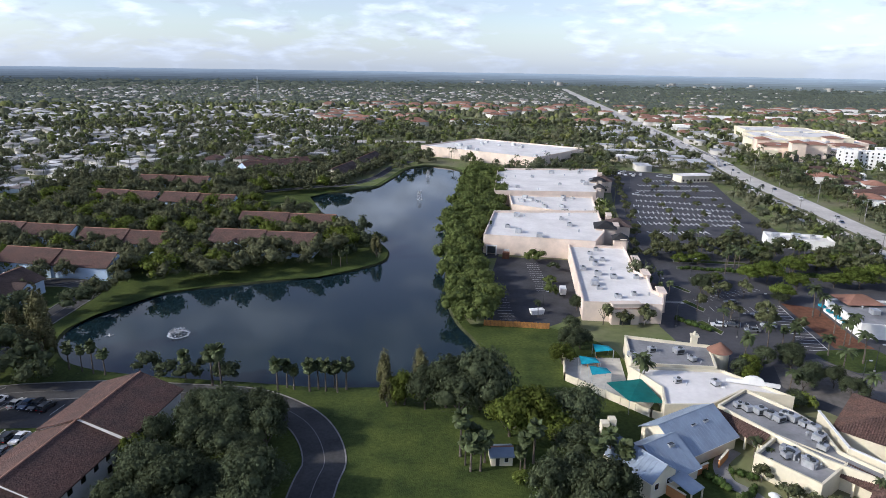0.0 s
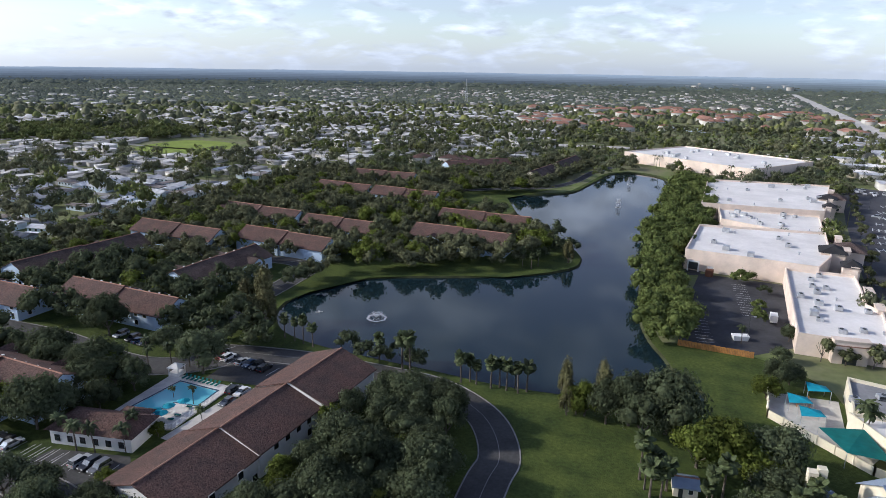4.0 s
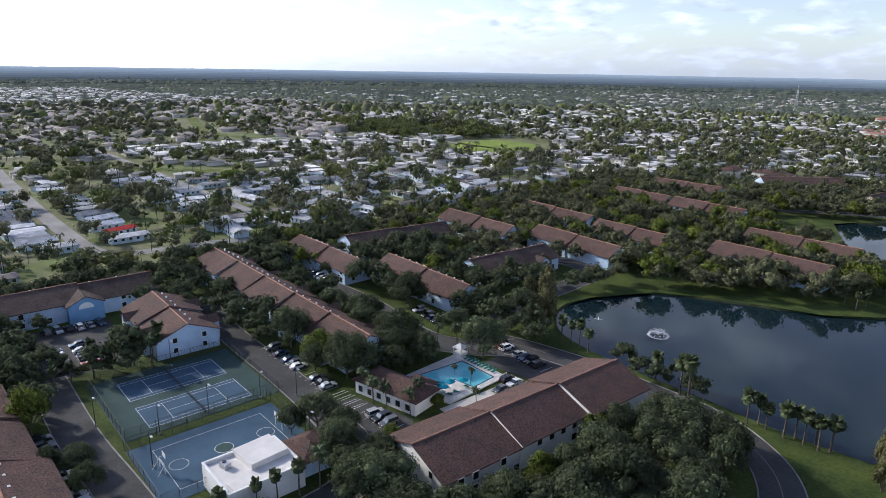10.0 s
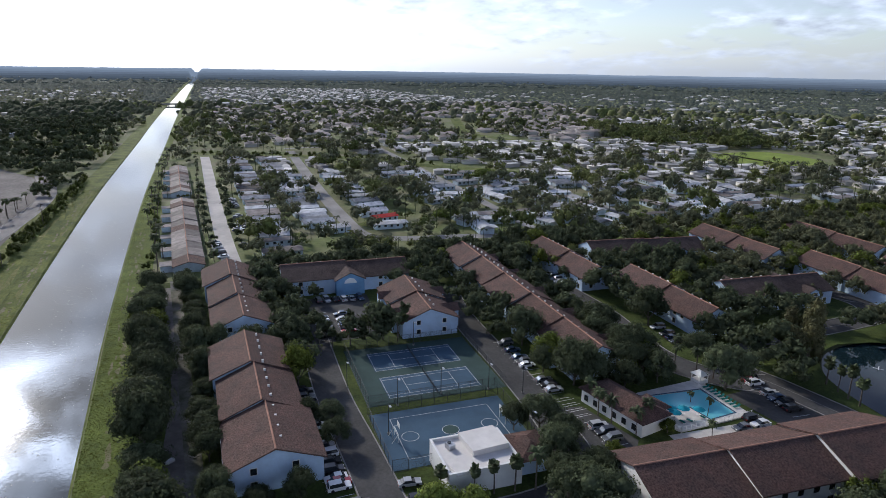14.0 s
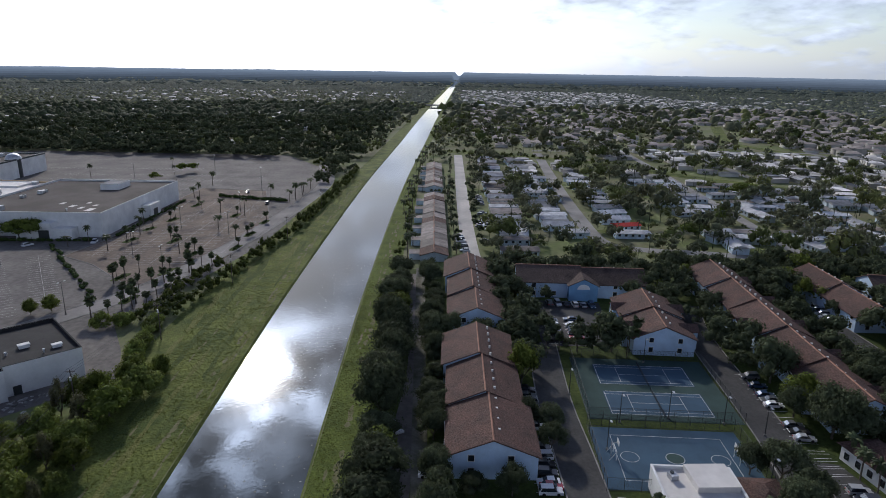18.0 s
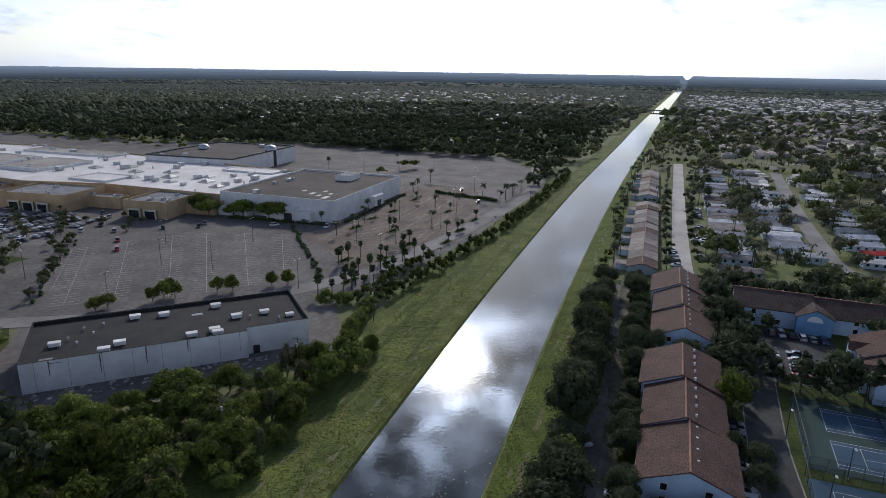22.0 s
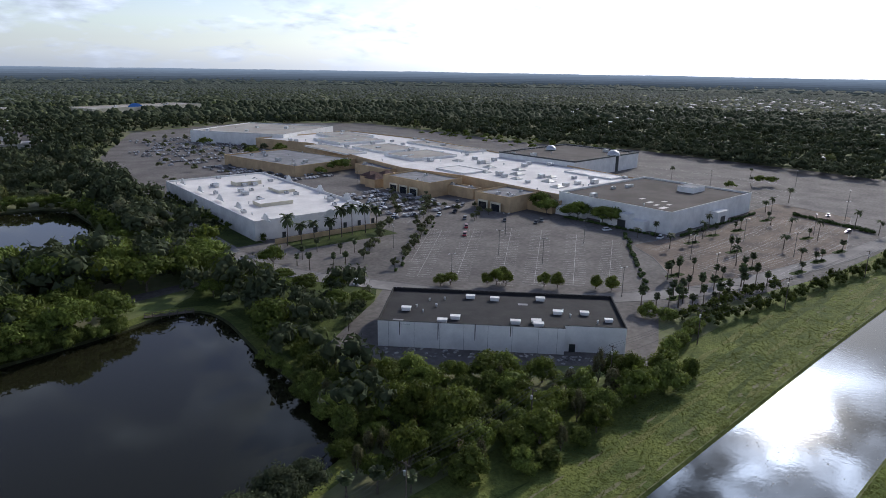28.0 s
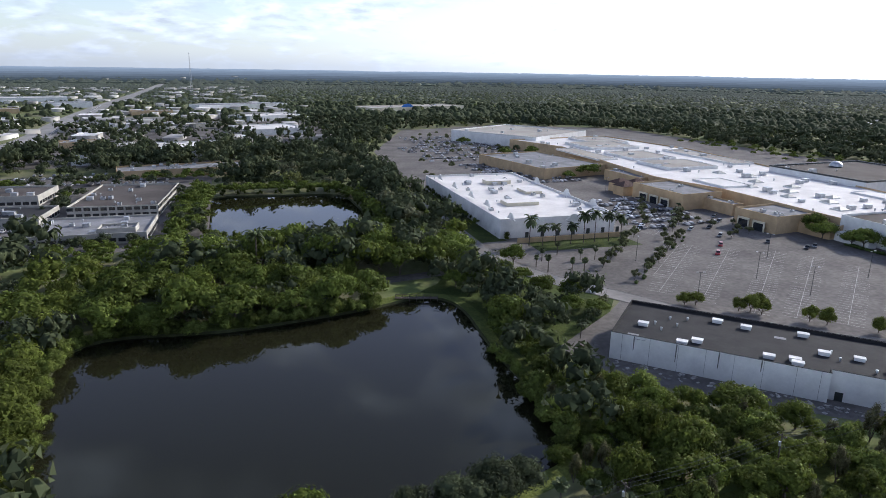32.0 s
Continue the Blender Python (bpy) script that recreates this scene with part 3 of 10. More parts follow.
sheet("car_court", [(-211, 38), (-208, 62), (-172, 58), (-172, 36)], DRIVE, 0.045, "asphalt parking court in front of flats", "parking lot")
sheet("pool_car_park", [(-117, 72), (-92, 70), (-88, 82), (-96, 90), (-113, 87)], DRIVE, 0.055, "small asphalt car park by the clubhouse", "parking lot")
sheet("drive_car_park", [(-104, 124), (-78, 126), (-78, 139), (-104, 138)], DRIVE, 0.056, "asphalt parking bays near the lake", "parking lot")
# trailer park roads
road("trailer_road_a", [(-255, 22), (-298, 22.5), (-404, 26), (-574, 33), (-600, 34)], 7.5, HIGHC, 0.05, "pale sunlit street between mobile homes", kerb=False, room=9.0)
road("trailer_road_b", [(-620, 112), (-435, 94), (-330, 86), (-289, 86), (-277, 100), (-271, 128), (-262, 160)], 8, ROADGREY, 0.06, "pale winding street of the mobile home park", kerb=False, room=7.0)
for k, yy in enumerate((150, 215, 280, 345, 410, 475)):
    road("trailer_street", [(-270 + k * 10, yy + 20), (-420, yy + 34), (-640, yy + 52)], 6.5, ROADGREY, 0.05, "pale narrow street between mobile homes", kerb=False)
road("trailer_spine", [(-640, 110), (-645, 300), (-640, 560)], 7, ROADGREY, 0.055, "pale street of the mobile home park", kerb=False)
# shopping plaza
PLAZA_LOT = [(72, 165), (69, 190), (76, 232), (88, 300), (105, 395), (133, 528), (190, 500), (196, 465), (182, 400), (172, 330), (168, 280), (172, 230), (178, 190), (172, 150), (100, 128)]
sheet("plaza_lot", PLAZA_LOT, LOTASPH, 0.04, "large dark asphalt car park with white bays", "parking lot")
sheet("rear_lot", [(13, 189), (32, 187), (48, 200), (53, 262), (23, 266), (17, 230)], ASPHALT, 0.042, "dark asphalt yard behind the shops", "parking lot")
sheet("rear_lane", [(17, 262), (23, 264), (31, 320), (40, 372), (48, 470), (40, 470), (24, 370), (16, 300)], ASPHALT, 0.046, "service lane behind the shops", "road")
HIGHWAY = [(206, 20), (205, 150), (207, 260), (210.5, 330), (217.5, 400), (227, 510), (243, 605), (283, 930), (400, 1960), (700, 4600)]
road("highway", HIGHWAY, 30, HIGHC, 0.06, "broad pale highway with a planted median", line=False)
tagged(part("median", strip(smooth_line([(203, 150), (204, 260), (209, 330), (213.5, 390), (218, 450), (226, 520), (240, 600)], 6), 3.4, 0.16), DIRT), "brown-green planted median of the highway", "median", kind="structure")
HL = smooth_line(HIGHWAY[1:8], 10)
LANES = Shape()
for off in (-11, -6.5, 6.5, 11):
    l_, r_ = ribbon(HL, abs(off) * 2)
    side_ = l_ if off > 0 else r_
    for i in range(len(side_) - 1):
        a_, b_ = Vector(side_[i]), Vector(side_[i + 1])
        m_ = max(1, int((b_ - a_).length / 12))
        for j in range(m_):
            LANES.add([tuple(p) + (0.075,) for p in (strip_ for strip_ in (a_.lerp(b_, j / m_) + Vector((0.1, 0)), a_.lerp(b_, (j + 0.4) / m_) + Vector((0.1, 0)), a_.lerp(b_, (j + 0.4) / m_) - Vector((0.1, 0)), a_.lerp(b_, j / m_) - Vector((0.1, 0))))], [(0, 1, 2, 3)])
tagged(part("lane_markings", LANES, PAINT), "white dashed lane lines on the highway", "road marking", kind="structure")
road("cross_highway", [(-140, 700), (100, 705), (245, 640), (420, 560), (800, 420)], 22, HIGHC, 0.055, "broad pale cross street")
# mall grounds
MALL_LOT = [(-92, -147), (-99, -126), (-152, -78), (-168, -84), (-186, -94), (-228, -84), (-282, -72), (-428, -62), (-500, -72), (-585, -120), (-600, -350), (-560, -450), (-560, -760), (-420, -860), (-250, -800), (-160, -600), (-131, -420), (-123, -300), (-119, -244), (-127, -208), (-141, -180), (-126, -168)]
sheet("mall_lot", MALL_LOT, OLDASPH, 0.035, "vast worn grey asphalt car park of the mall", "parking lot")
road("mall_ring_road", [(-152, -640), (-136, -500), (-126, -384), (-119, -300), (-115, -244), (-123, -209), (-138, -181), (-160, -144), (-196, -113), (-240, -93), (-330, -76), (-440, -66), (-530, -80)], 9, MALLROAD, 0.06, "pale ring road round the mall")
tagged(part("east_lot", flat([(-250, -132), (-221, -104), (-255, -82), (-316, -76), (-412, -100), (-420, -144), (-384, -146), (-289, -144), (-262, -150)], 0.05), mat("brown_worn_asphalt", (0.21, 0.165, 0.128), 0.95, 0.06, 0.35, 0.5, col2=(0.12, 0.1, 0.085))), "brownish worn car park beside the department store", "parking lot", kind="structure")
part("kerb", Shape().ring([(-250, -132), (-262, -150), (-289, -144), (-384, -146), (-420, -144), (-412, -100), (-316, -76), (-255, -82), (-221, -104)][::1] if area2([(-250, -132), (-262, -150), (-289, -144), (-384, -146), (-420, -144), (-412, -100), (-316, -76), (-255, -82), (-221, -104)]) > 0 else [(-250, -132), (-221, -104), (-255, -82), (-316, -76), (-412, -100), (-420, -144), (-384, -146), (-289, -144), (-262, -150)], 0.3, 0.0, 0.17), CONC, bpy.data.objects["east_lot"])
sheet("park_lawn", smooth_line([(-84, -214), (-104, -222), (-110, -246), (-115, -300), (-121, -384), (-108, -400), (-96, -300), (-88, -250)], 3, True), LAWN, 0.022, "grass under trees beside the mall road", "lawn", keepout=False)
road("arterial", [(190, -480), (168, -698), (159, -796), (162, -1195), (123, -2210), (60, -4400)], 30, ROADGREY, 0.05, "broad pale arterial road", kerb=False)
road("pond_road", [(120, -232), (44, -222), (-16, -222), (-72, -224), (-88, -226)], 7, OLDASPH, 0.05, "worn lane under the trees between the ponds", kerb=False)
sheet("office_lot", [(-2, -300), (90, -290), (150, -420), (150, -520), (-10, -500)], OLDASPH, 0.04, "worn asphalt lot round the offices", "parking lot")
sheet("far_lot", [(-20, -560), (150, -560), (150, -1100), (-240, -1100), (-120, -700)], OLDASPH, 0.04, "worn asphalt among far commercial buildings", "parking lot", keepout=False)
GREEN = smooth_line([(-470, 492), (-396, 484), (-400, 560), (-474, 572)], 4, True)
road("grass_corridor", [(-960, 440), (-850, 396), (-749, 358), (-660, 366), (-600, 396)], 15, BANK, 0.05, "open grass corridor between houses", kerb=False, room=30)
sheet("sports_field", GREEN, FIELD, 0.05, "bright green playing field among houses", "lawn", 22)
road("green_strip", [(-634, 20), (-618, 46), (-594, 96), (-551, 160), (-493, 200), (-430, 260)], 17, BANK, 0.07, "open grass strip between housing areas", kerb=False, room=34)
for x, y, w, d in ((-308, 95, 14, 9), (-447, 98, 12, 8), (-373, 69, 10, 8), (-330, 112, 9, 12), (-405, 140, 12, 8), (-350, 160, 10, 9), (-300, 56, 8, 7), (-480, 120, 14, 8), (-520, 60, 12, 10), (-340, 215, 12, 9), (-420, 300, 14, 10), (-300, 180, 10, 8)):
    sheet("yard_lawn", rect(x, y, w, d, 20), BANK, 0.045, "bright grass yard between mobile homes", "lawn", keepout=True)

# bridge far along the canal
bridge = thing("road_bridge", "low grey concrete road bridge over the canal", "bridge", -1395, 33, 0, 4)
part("deck", Shape().box(-6, -24, 1.5, 6, 24, 2.6), CONC, bridge)
for yy in (-12, 0, 12):
    part("pier", Shape().box(-5, yy - 0.6, -2, 5, yy + 0.6, 1.5), CONC, bridge)
for xx in (-6, 5.7):
    part("parapet", Shape().box(xx, -24, 2.6, xx + 0.3, 24, 3.6), CONC, bridge)


# ---- buildings ----
def pitched(parent, x0, x1, w, eave, ridge, wall, tile, over=0.7, zbase=0.0, yo=0.0):
    """One gabled segment along x: walls, two roof slopes and a ridge cap."""
    h = w / 2
    body = Shape()
    body.add([(x0, -h, zbase), (x1, -h, zbase), (x1, h, zbase), (x0, h, zbase), (x0, -h, eave), (x1, -h, eave), (x1, h, eave), (x0, h, eave), (x0, 0, ridge - 0.25), (x1, 0, ridge - 0.25)],
             [(0, 1, 5, 4), (2, 3, 7, 6), (1, 2, 6, 9, 5), (3, 0, 4, 8, 7), (4, 5, 9, 8), (6, 7, 8, 9)])
    part("wall", body.move(pose(0, yo, 0)), wall, parent)
    drop = over * (ridge - eave) / h
    for s in (-1, 1):
        a, b = (x0 - 0.4, x1 + 0.4)
        e, t = s * (h + over), 0.28
        vs = [(a, 0, ridge), (b, 0, ridge), (b, e, eave - drop), (a, e, eave - drop)]
        vs += [(x, y, z - t) for x, y, z in vs]
        sh = Shape().add(vs, [(0, 1, 2, 3), (7, 6, 5, 4), (3, 2, 6, 7), (0, 3, 7, 4), (2, 1, 5, 6), (1, 0, 4, 5)])
        part("roof", sh.move(pose(0, yo, 0)), tile, parent)
    part("ridge_cap", Shape().tube((x0 - 0.4, yo, ridge - 0.02), (x1 + 0.4, yo, ridge - 0.02), 0.2, n=6), CAP, parent)


WIN = mesh_of("window", Shape().box(-0.65, -0.06, -0.75, 0.65, 0.05, 0.75), GLASS)
WINF = mesh_of("frame", Shape().box(-0.8, -0.03, -0.9, 0.8, 0.02, -0.75).box(-0.8, -0.03, 0.75, 0.8, 0.02, 0.9).box(-0.8, -0.03, -0.75, -0.65, 0.02, 0.75).box(0.65, -0.03, -0.75, 0.8, 0.02, 0.75), STUC_WHITE)


def window(parent, x, y, z, rz=0, s=1.0):
    w = part("window", WIN, None, parent)
    w.matrix_basis = pose(x, y, z, 0, 0, rz) @ Matrix.Scale(s, 4)
    if parent.location.length < 250:
        part("frame", WINF, None, w)
    return w


def box_part(name, material, parent, *c, label=""):
    return part(name, Shape().box(*c), material, parent, label)


def apartment(ax, ay, bx, by, w, cuts=2, eave=5.5, rise=3.5, wall=None, tile=None, detail=2, label="", steps=0.35, vents=True, porches=False, shift=0.0):
    """A two-storey block of flats whose ridge runs from a to b, in stepped segments."""
    a, b = Vector((ax, ay)), Vector((bx, by))
    mid, L = (a + b) / 2, (b - a).length
    rz = math.degrees(math.atan2(by - ay, bx - ax))
    t = thing("apartment_building", label or "two-storey pale blue stucco flats with brown tiled gable roof", "apartment building", mid.x, mid.y, 0, rz, "flats round the lake")
    keep(rect(mid.x, mid.y, L + 2, w + 2, rz), 0.1)
    wall, tile = wall or STUC_BLUE, tile or TILE
    xs = [-L / 2 + L * k / (cuts + 1) for k in range(cuts + 2)]
    for k in range(cuts + 1):
        st = steps * (cuts - k)
        pitched(t, xs[k], xs[k + 1], w - (k % 2) * 1.2, eave + st, eave + rise + st, wall, tile, yo=shift * (k - cuts / 2))
    rnd = random.Random(int(ax * 7 + ay))
    if detail > 1:
        for k in range(int(L / 3.6)):
            x = -L / 2 + 2.2 + k * 3.6
            for side in (-1, 1):
                for z in (1.7, 4.5):
                    if rnd.random() < 0.5:
                        window(t, x, side * (w / 2 + 0.02 - (0.6 if int((x + L / 2) / (L / (cuts + 1))) % 2 else 0)), z, 0 if side < 0 else 180)
        for side in (-1, 1):
            for z in (1.8, 4.7):
                window(t, side * (L / 2 + 0.03), -w * 0.2, z, 90 * side, 0.9)
                window(t, side * (L / 2 + 0.03), w * 0.24, z, 90 * side, 0.9)
        # roof vents near the ridge
        for k in range(int(L / 4.2) if vents else 0):
            x = -L / 2 + 2 + k * 4.2
            y = w * 0.12
            z = eave + rise - 0.12 * w * rise / (w / 2) + steps * (cuts - min(cuts, int((x + L / 2) / (L / (cuts + 1)))))
            box_part("roof_vent", STUC_WHITE, t, x - 0.22, y - 0.22, z - 0.3, x + 0.25, y + 0.25, z + 0.4)
        # entry gables with balconies
        for k in range(cuts + 1) if porches else ():
            x = (xs[k] + xs[k + 1]) / 2
            for side in (-1, 1):
                y0 = side * (w / 2 - 1)
                y1 = side * (w / 2 + 1.6)
                sh = Shape().add([(x - 2.5, y1, 0), (x + 2.5, y1, 0), (x + 2.5, y0, 0), (x - 2.5, y0, 0), (x - 2.5, y1, eave), (x + 2.5, y1, eave), (x + 2.5, y0, eave), (x - 2.5, y0, eave), (x, y1, eave + 1.4), (x, y0, eave + 1.4)],
                                 [(0, 1, 5, 8, 4), (1, 2, 6, 5), (3, 0, 4, 7)])
                porch = part("entry_bay", sh, wall, t)
                for sx in (-1, 1):
                    vs = [(x, y1 + side * 0.4, eave + 1.6), (x + sx * 2.9, y1 + side * 0.4, eave + 0.05), (x + sx * 2.9, y0 - side * 2.4, eave + 0.05), (x, y0 - side * 2.4, eave + 1.6)]
                    vs += [(p, q, r - 0.2) for p, q, r in vs]
                    part("bay_roof", Shape().add(vs, [(0, 1, 2, 3), (7, 6, 5, 4), (0, 4, 5, 1), (1, 5, 6, 2)]), tile, t)
                box_part("balcony_opening", DARKMETAL, porch, x - 1.3, min(y1, y1 + side * 0.04), 3.4, x + 1.3, max(y1, y1 + side * 0.04), 5.4)
                box_part("door", DARKMETAL, porch, x - 0.6, min(y1, y1 + side * 0.04), 0.05, x + 0.6, max(y1, y1 + side * 0.04), 2.15)
                rail = Shape().box(x - 1.4, y1 + side * 0.06 - 0.04, 4.25, x + 1.4, y1 + side * 0.06 + 0.04, 4.35)
                for r in range(7):
                    xx = x - 1.3 + r * 0.43
                    rail.box(xx - 0.04, y1 + side * 0.06 - 0.03, 3.3, xx + 0.04, y1 + side * 0.06 + 0.03, 4.25)
                part("railing", rail, STUC_WHITE, porch)
    return t


NEAR_FLATS = [(-166, 16.3, -109, 13.6, 17.8, 2, 0.5), (-237, 18.6, -180.5, 16.5, 17, 2, 0.5), (-197, 72.5, -165.5, 69.2, 18.3, 1, 0.4), (-228, 110, -124.5, 99.6, 16, 4, 0.3)]
for k, r in enumerate(NEAR_FLATS):
    apartment(*r[:6], steps=r[6], porches=k > 1, shift=(0.7, 0.6, 0.0, 0.5)[k])
apartment(-226, 146, -182, 143, 15, 1, steps=0.5)
apartment(-179, 155, -134, 151, 15, 1, steps=0.5)
apartment(-213, 160, -204, 211, 16, 1, tile=TILE_DARK, label="two-storey flats with dark grey-brown tiled roof", porches=True)
apartment(-153, 172, -148, 213, 17, 1, tile=TILE_DARK, label="two-storey flats with dark grey-brown tiled roof by the lake", porches=True)
apartment(-221, 232, -176, 228, 15, 1, detail=1)
apartment(-169, 238, -124, 232, 15, 1, detail=1)
apartment(-211, 280, -163, 274, 15, 1, detail=1)
apartment(-156, 269, -116, 265, 15, 1, detail=1)
apartment(-100, 271, -55, 267, 17, 1, porches=True)
apartment(-99, 306, -53, 303, 15, 1, detail=1)
apartment(-196, 409, -152, 408, 15, 1, detail=1)
apartment(-197, 358, -161, 354, 15, 1, detail=1)
apartment(-157, 353, -116, 348, 15, 1, detail=1)
apartment(-80, 447, -72, 490, 14, 1, wall=STUC_CREAM, tile=TILE_DARK, detail=1, steps=0.2)
apartment(-70, 500, -61, 552, 14, 1, wall=STUC_CREAM, tile=TILE_DARK, detail=1, steps=0.2)
apartment(-150, 470, -110, 510, 15, 1, detail=1)
# long block by the pool, its west slope in the sun
apartment(-70.5, 133, -78, 74, 19.0, 2, eave=5.2, rise=3.3, wall=STUC_WHITE, tile=TILE, label="long white flats with dark tiled roof beside the pool", steps=0.8, vents=False, shift=-1.2)

# flats with the blue gabled porch
keep(rect(-199, 58, 26, 44))
tb = apartment(-223, 35, -219.5, 80.5, 17, 1, tile=TILE_DARK, label="two-storey blue flats with a gabled entrance porch", steps=0.6)
part("porch", Shape().add([(-5, -11.5, 0), (5, -11.5, 0), (5, -8, 0), (-5, -8, 0), (-5, -11.5, 5.7), (5, -11.5, 5.7), (5, -8, 5.7), (-5, -8, 5.7), (0, -11.5, 8.1), (0, -5, 8.1)], [(0, 1, 5, 8, 4), (1, 2, 6, 5), (3, 0, 4, 7)]), STUC_MID, tb, "mid blue stucco porch gable")
for sx in (-1, 1):
    vs = [(0, -12, 8.3), (sx * 5.6, -12, 5.6), (sx * 5.6, -3, 5.6), (0, -3, 8.3)]
    vs += [(p, q, r - 0.25) for p, q, r in vs]
    part("porch_roof", Shape().add(vs, [(0, 1, 2, 3), (7, 6, 5, 4), (0, 4, 5, 1), (1, 5, 6, 2)]), TILE_DARK, tb)
fan = Shape()
fan.add([(0, -11.56, 4.3)] + [(2.2 * math.cos(math.pi * k / 12), -11.56, 4.3 + 1.9 * math.sin(math.pi * k / 12)) for k in range(13)], [(0, k, k + 1) for k in range(1, 13)])
part("fanlight", fan, STUC_WHITE, tb)


def hip_roof(parent, w, d, eave, rise, tile, over=0.8, name="roof"):
    W, D = w / 2 + over, d / 2 + over
    r = max(0.0, W - D) if w >= d else 0
    q = max(0.0, D - W) if d > w else 0
    sh = Shape().add([(-W, -D, eave), (W, -D, eave), (W, D, eave), (-W, D, eave), (-r, -q, eave + rise), (r, q, eave + rise)],
                     [(0, 1, 5, 4) if w >= d else (0, 1, 4), (2, 3, 4, 5) if w >= d else (2, 3, 5), (1, 2, 5) if w >= d else (1, 2, 5, 4), (3, 0, 4) if w >= d else (3, 0, 4, 5), (3, 2, 1, 0)])
    return part(name, sh, tile, parent)


def hipped(name, label, cat, cx, cy, w, d, rz, eave, rise, wall, tile, windows=True, group=""):
    t = thing(name, label, cat, cx, cy, 0, rz, group)
    keep(rect(cx, cy, w + 2, d + 2, rz), 0.1)
    box_part("wall", wall, t, -w / 2, -d / 2, 0, w / 2, d / 2, eave)
    hip_roof(t, w, d, eave, rise, tile)
    if windows:
        for k in range(int(w / 3)):
            for s in (-1, 1):
                window(t, -w / 2 + 1.7 + k * 3, s * (d / 2 + 0.02), 1.6, 0 if s < 0 else 180)
    return t


UNIT = Shape().box(-1.1, -0.9, 0.15, 1.1, 0.9, 1.3).box(-0.95, -0.95, 0.0, 0.95, -0.75, 0.15).box(-0.95, 0.75, 0.0, 0.95, 0.95, 0.15)
UNIT = mesh_of("roof_unit", UNIT, STEEL)
UNIT_FAN = mesh_of("fan_cowl", Shape().tube((-0.4, 0, 1.3), (-0.4, 0, 1.55), 0.5, n=10), DARKMETAL)
CURBED = mesh_of("roof_unit", Shape().box(-1.2, -0.7, 0, 1.2, 0.7, 0.7).box(-1.35, -0.85, 0.7, 1.35, 0.85, 1.0), STUC_WHITE)
VENT = mesh_of("roof_vent", Shape().tube((0, 0, 0), (0, 0, 0.7), 0.22, n=8).tube((0, 0, 0.7), (0, 0, 1.0), 0.38, 0.3, n=8), STEEL)


def roof_unit(parent, x, y, z, rz=0, s=1.0):
    u = part("roof_unit", UNIT, None, parent)
    u.matrix_basis = pose(x, y, z, 0, 0, rz) @ Matrix.Scale(s, 4)
    if s < 1.25:
        part("fan_cowl", UNIT_FAN, None, u)


def flat_building(name, label, cat, poly, h, wall, roof, units=0, parapet=0.9, seed=1, thick=0.35, unit_size=1.0, group="", coping=None):
    """A flat-roofed block on the outline poly: walls up to a parapet, a sunken roof, plant on it."""
    poly = ccw(poly)
    cx, cy = sum(p[0] for p in poly) / len(poly), sum(p[1] for p in poly) / len(poly)
    keep(poly, 1.5)
    loc = [(x - cx, y - cy) for x, y in poly]
    t = thing(name, label, cat, cx, cy, 0, 0, group)
    part("wall", Shape().ring(loc, thick, 0, h), wall, t)
    part("parapet", Shape().ring(offset(loc, -0.06), thick + 0.12, h, h + 0.12), coping or wall, t)
    if coping:
        part("parapet_lining", Shape().ring(offset(loc, thick + 0.005), 0.05, h - parapet, h - 0.03), coping, t, "dark felt turned up the parapet")
    part("roof", flat(offset(loc, thick - 0.02), h - parapet), roof, t)
    rnd = random.Random(seed)
    xs, ys = [p[0] for p in loc], [p[1] for p in loc]
    inner = offset(loc, 3)
    k = tries = 0
    a0 = math.degrees(math.atan2(loc[1][1] - loc[0][1], loc[1][0] - loc[0][0]))
    while k < units and tries < 500:
        tries += 1
        p = np.array([[rnd.uniform(min(xs), max(xs)), rnd.uniform(min(ys), max(ys))]])
        if inside(inner, p)[0]:
            if rnd.random() < 0.7:
                roof_unit(t, p[0, 0], p[0, 1], h - parapet, a0 + 90 * rnd.randint(0, 1), unit_size * rnd.uniform(0.8, 1.3))
            else:
                v = part("roof_vent", VENT, None, t)
                v.matrix_basis = pose(p[0, 0], p[0, 1], h - parapet) @ Matrix.Scale(unit_size, 4)
            k += 1
    return t


# plaza
flat_building("shop_row", "long white-roofed peach stucco row of shops", "shopping centre", [(45, 194), (70, 192), (74, 203), (71, 206), (74, 222), (71, 228), (74, 246), (76, 262), (53, 264)], 6.5, STUC_PINK, ROOFWHITE, 16, seed=3)
flat_building("store", "large white-roofed peach stucco store", "store", [(17, 271), (64, 262), (72, 280), (79, 324), (25, 320)], 8.5, STUC_PINK, ROOFWHITE, 9, seed=4, unit_size=1.3)
flat_building("shop_row", "white-roofed low shops behind an arcade", "shopping centre", [(37, 347), (58, 333), (80, 330), (87, 374), (38, 376)], 6.5, STUC_PINK, ROOFWHITE, 14, seed=5)
flat_building("store", "large white-roofed peach store with tower entrance", "store", [(29, 377), (90, 377), (112, 470), (38, 466)], 8.5, STUC_PINK, ROOFWHITE, 14, seed=6, unit_size=1.3)
flat_building("warehouse_store", "huge white-roofed store beyond the trees", "store", rect(52, 597, 122, 88, -37), 9, STUC_PINK, ROOFWHITE, 16, seed=7, unit_size=1.5)
for x, y in ((83, 300), (106, 428)):
    hipped("entrance_tower", "peach shop entrance tower with dark hipped roof", "tower", x, y, 11, 12, -12, 7.5, 3, STUC_PINK, TILE_DARK)
hipped("bank", "small cream roadside building with white canopy", "bank", 184, 474, 26, 12, 12, 5.0, 0.6, STUC_CREAM, ROOFWHITE)
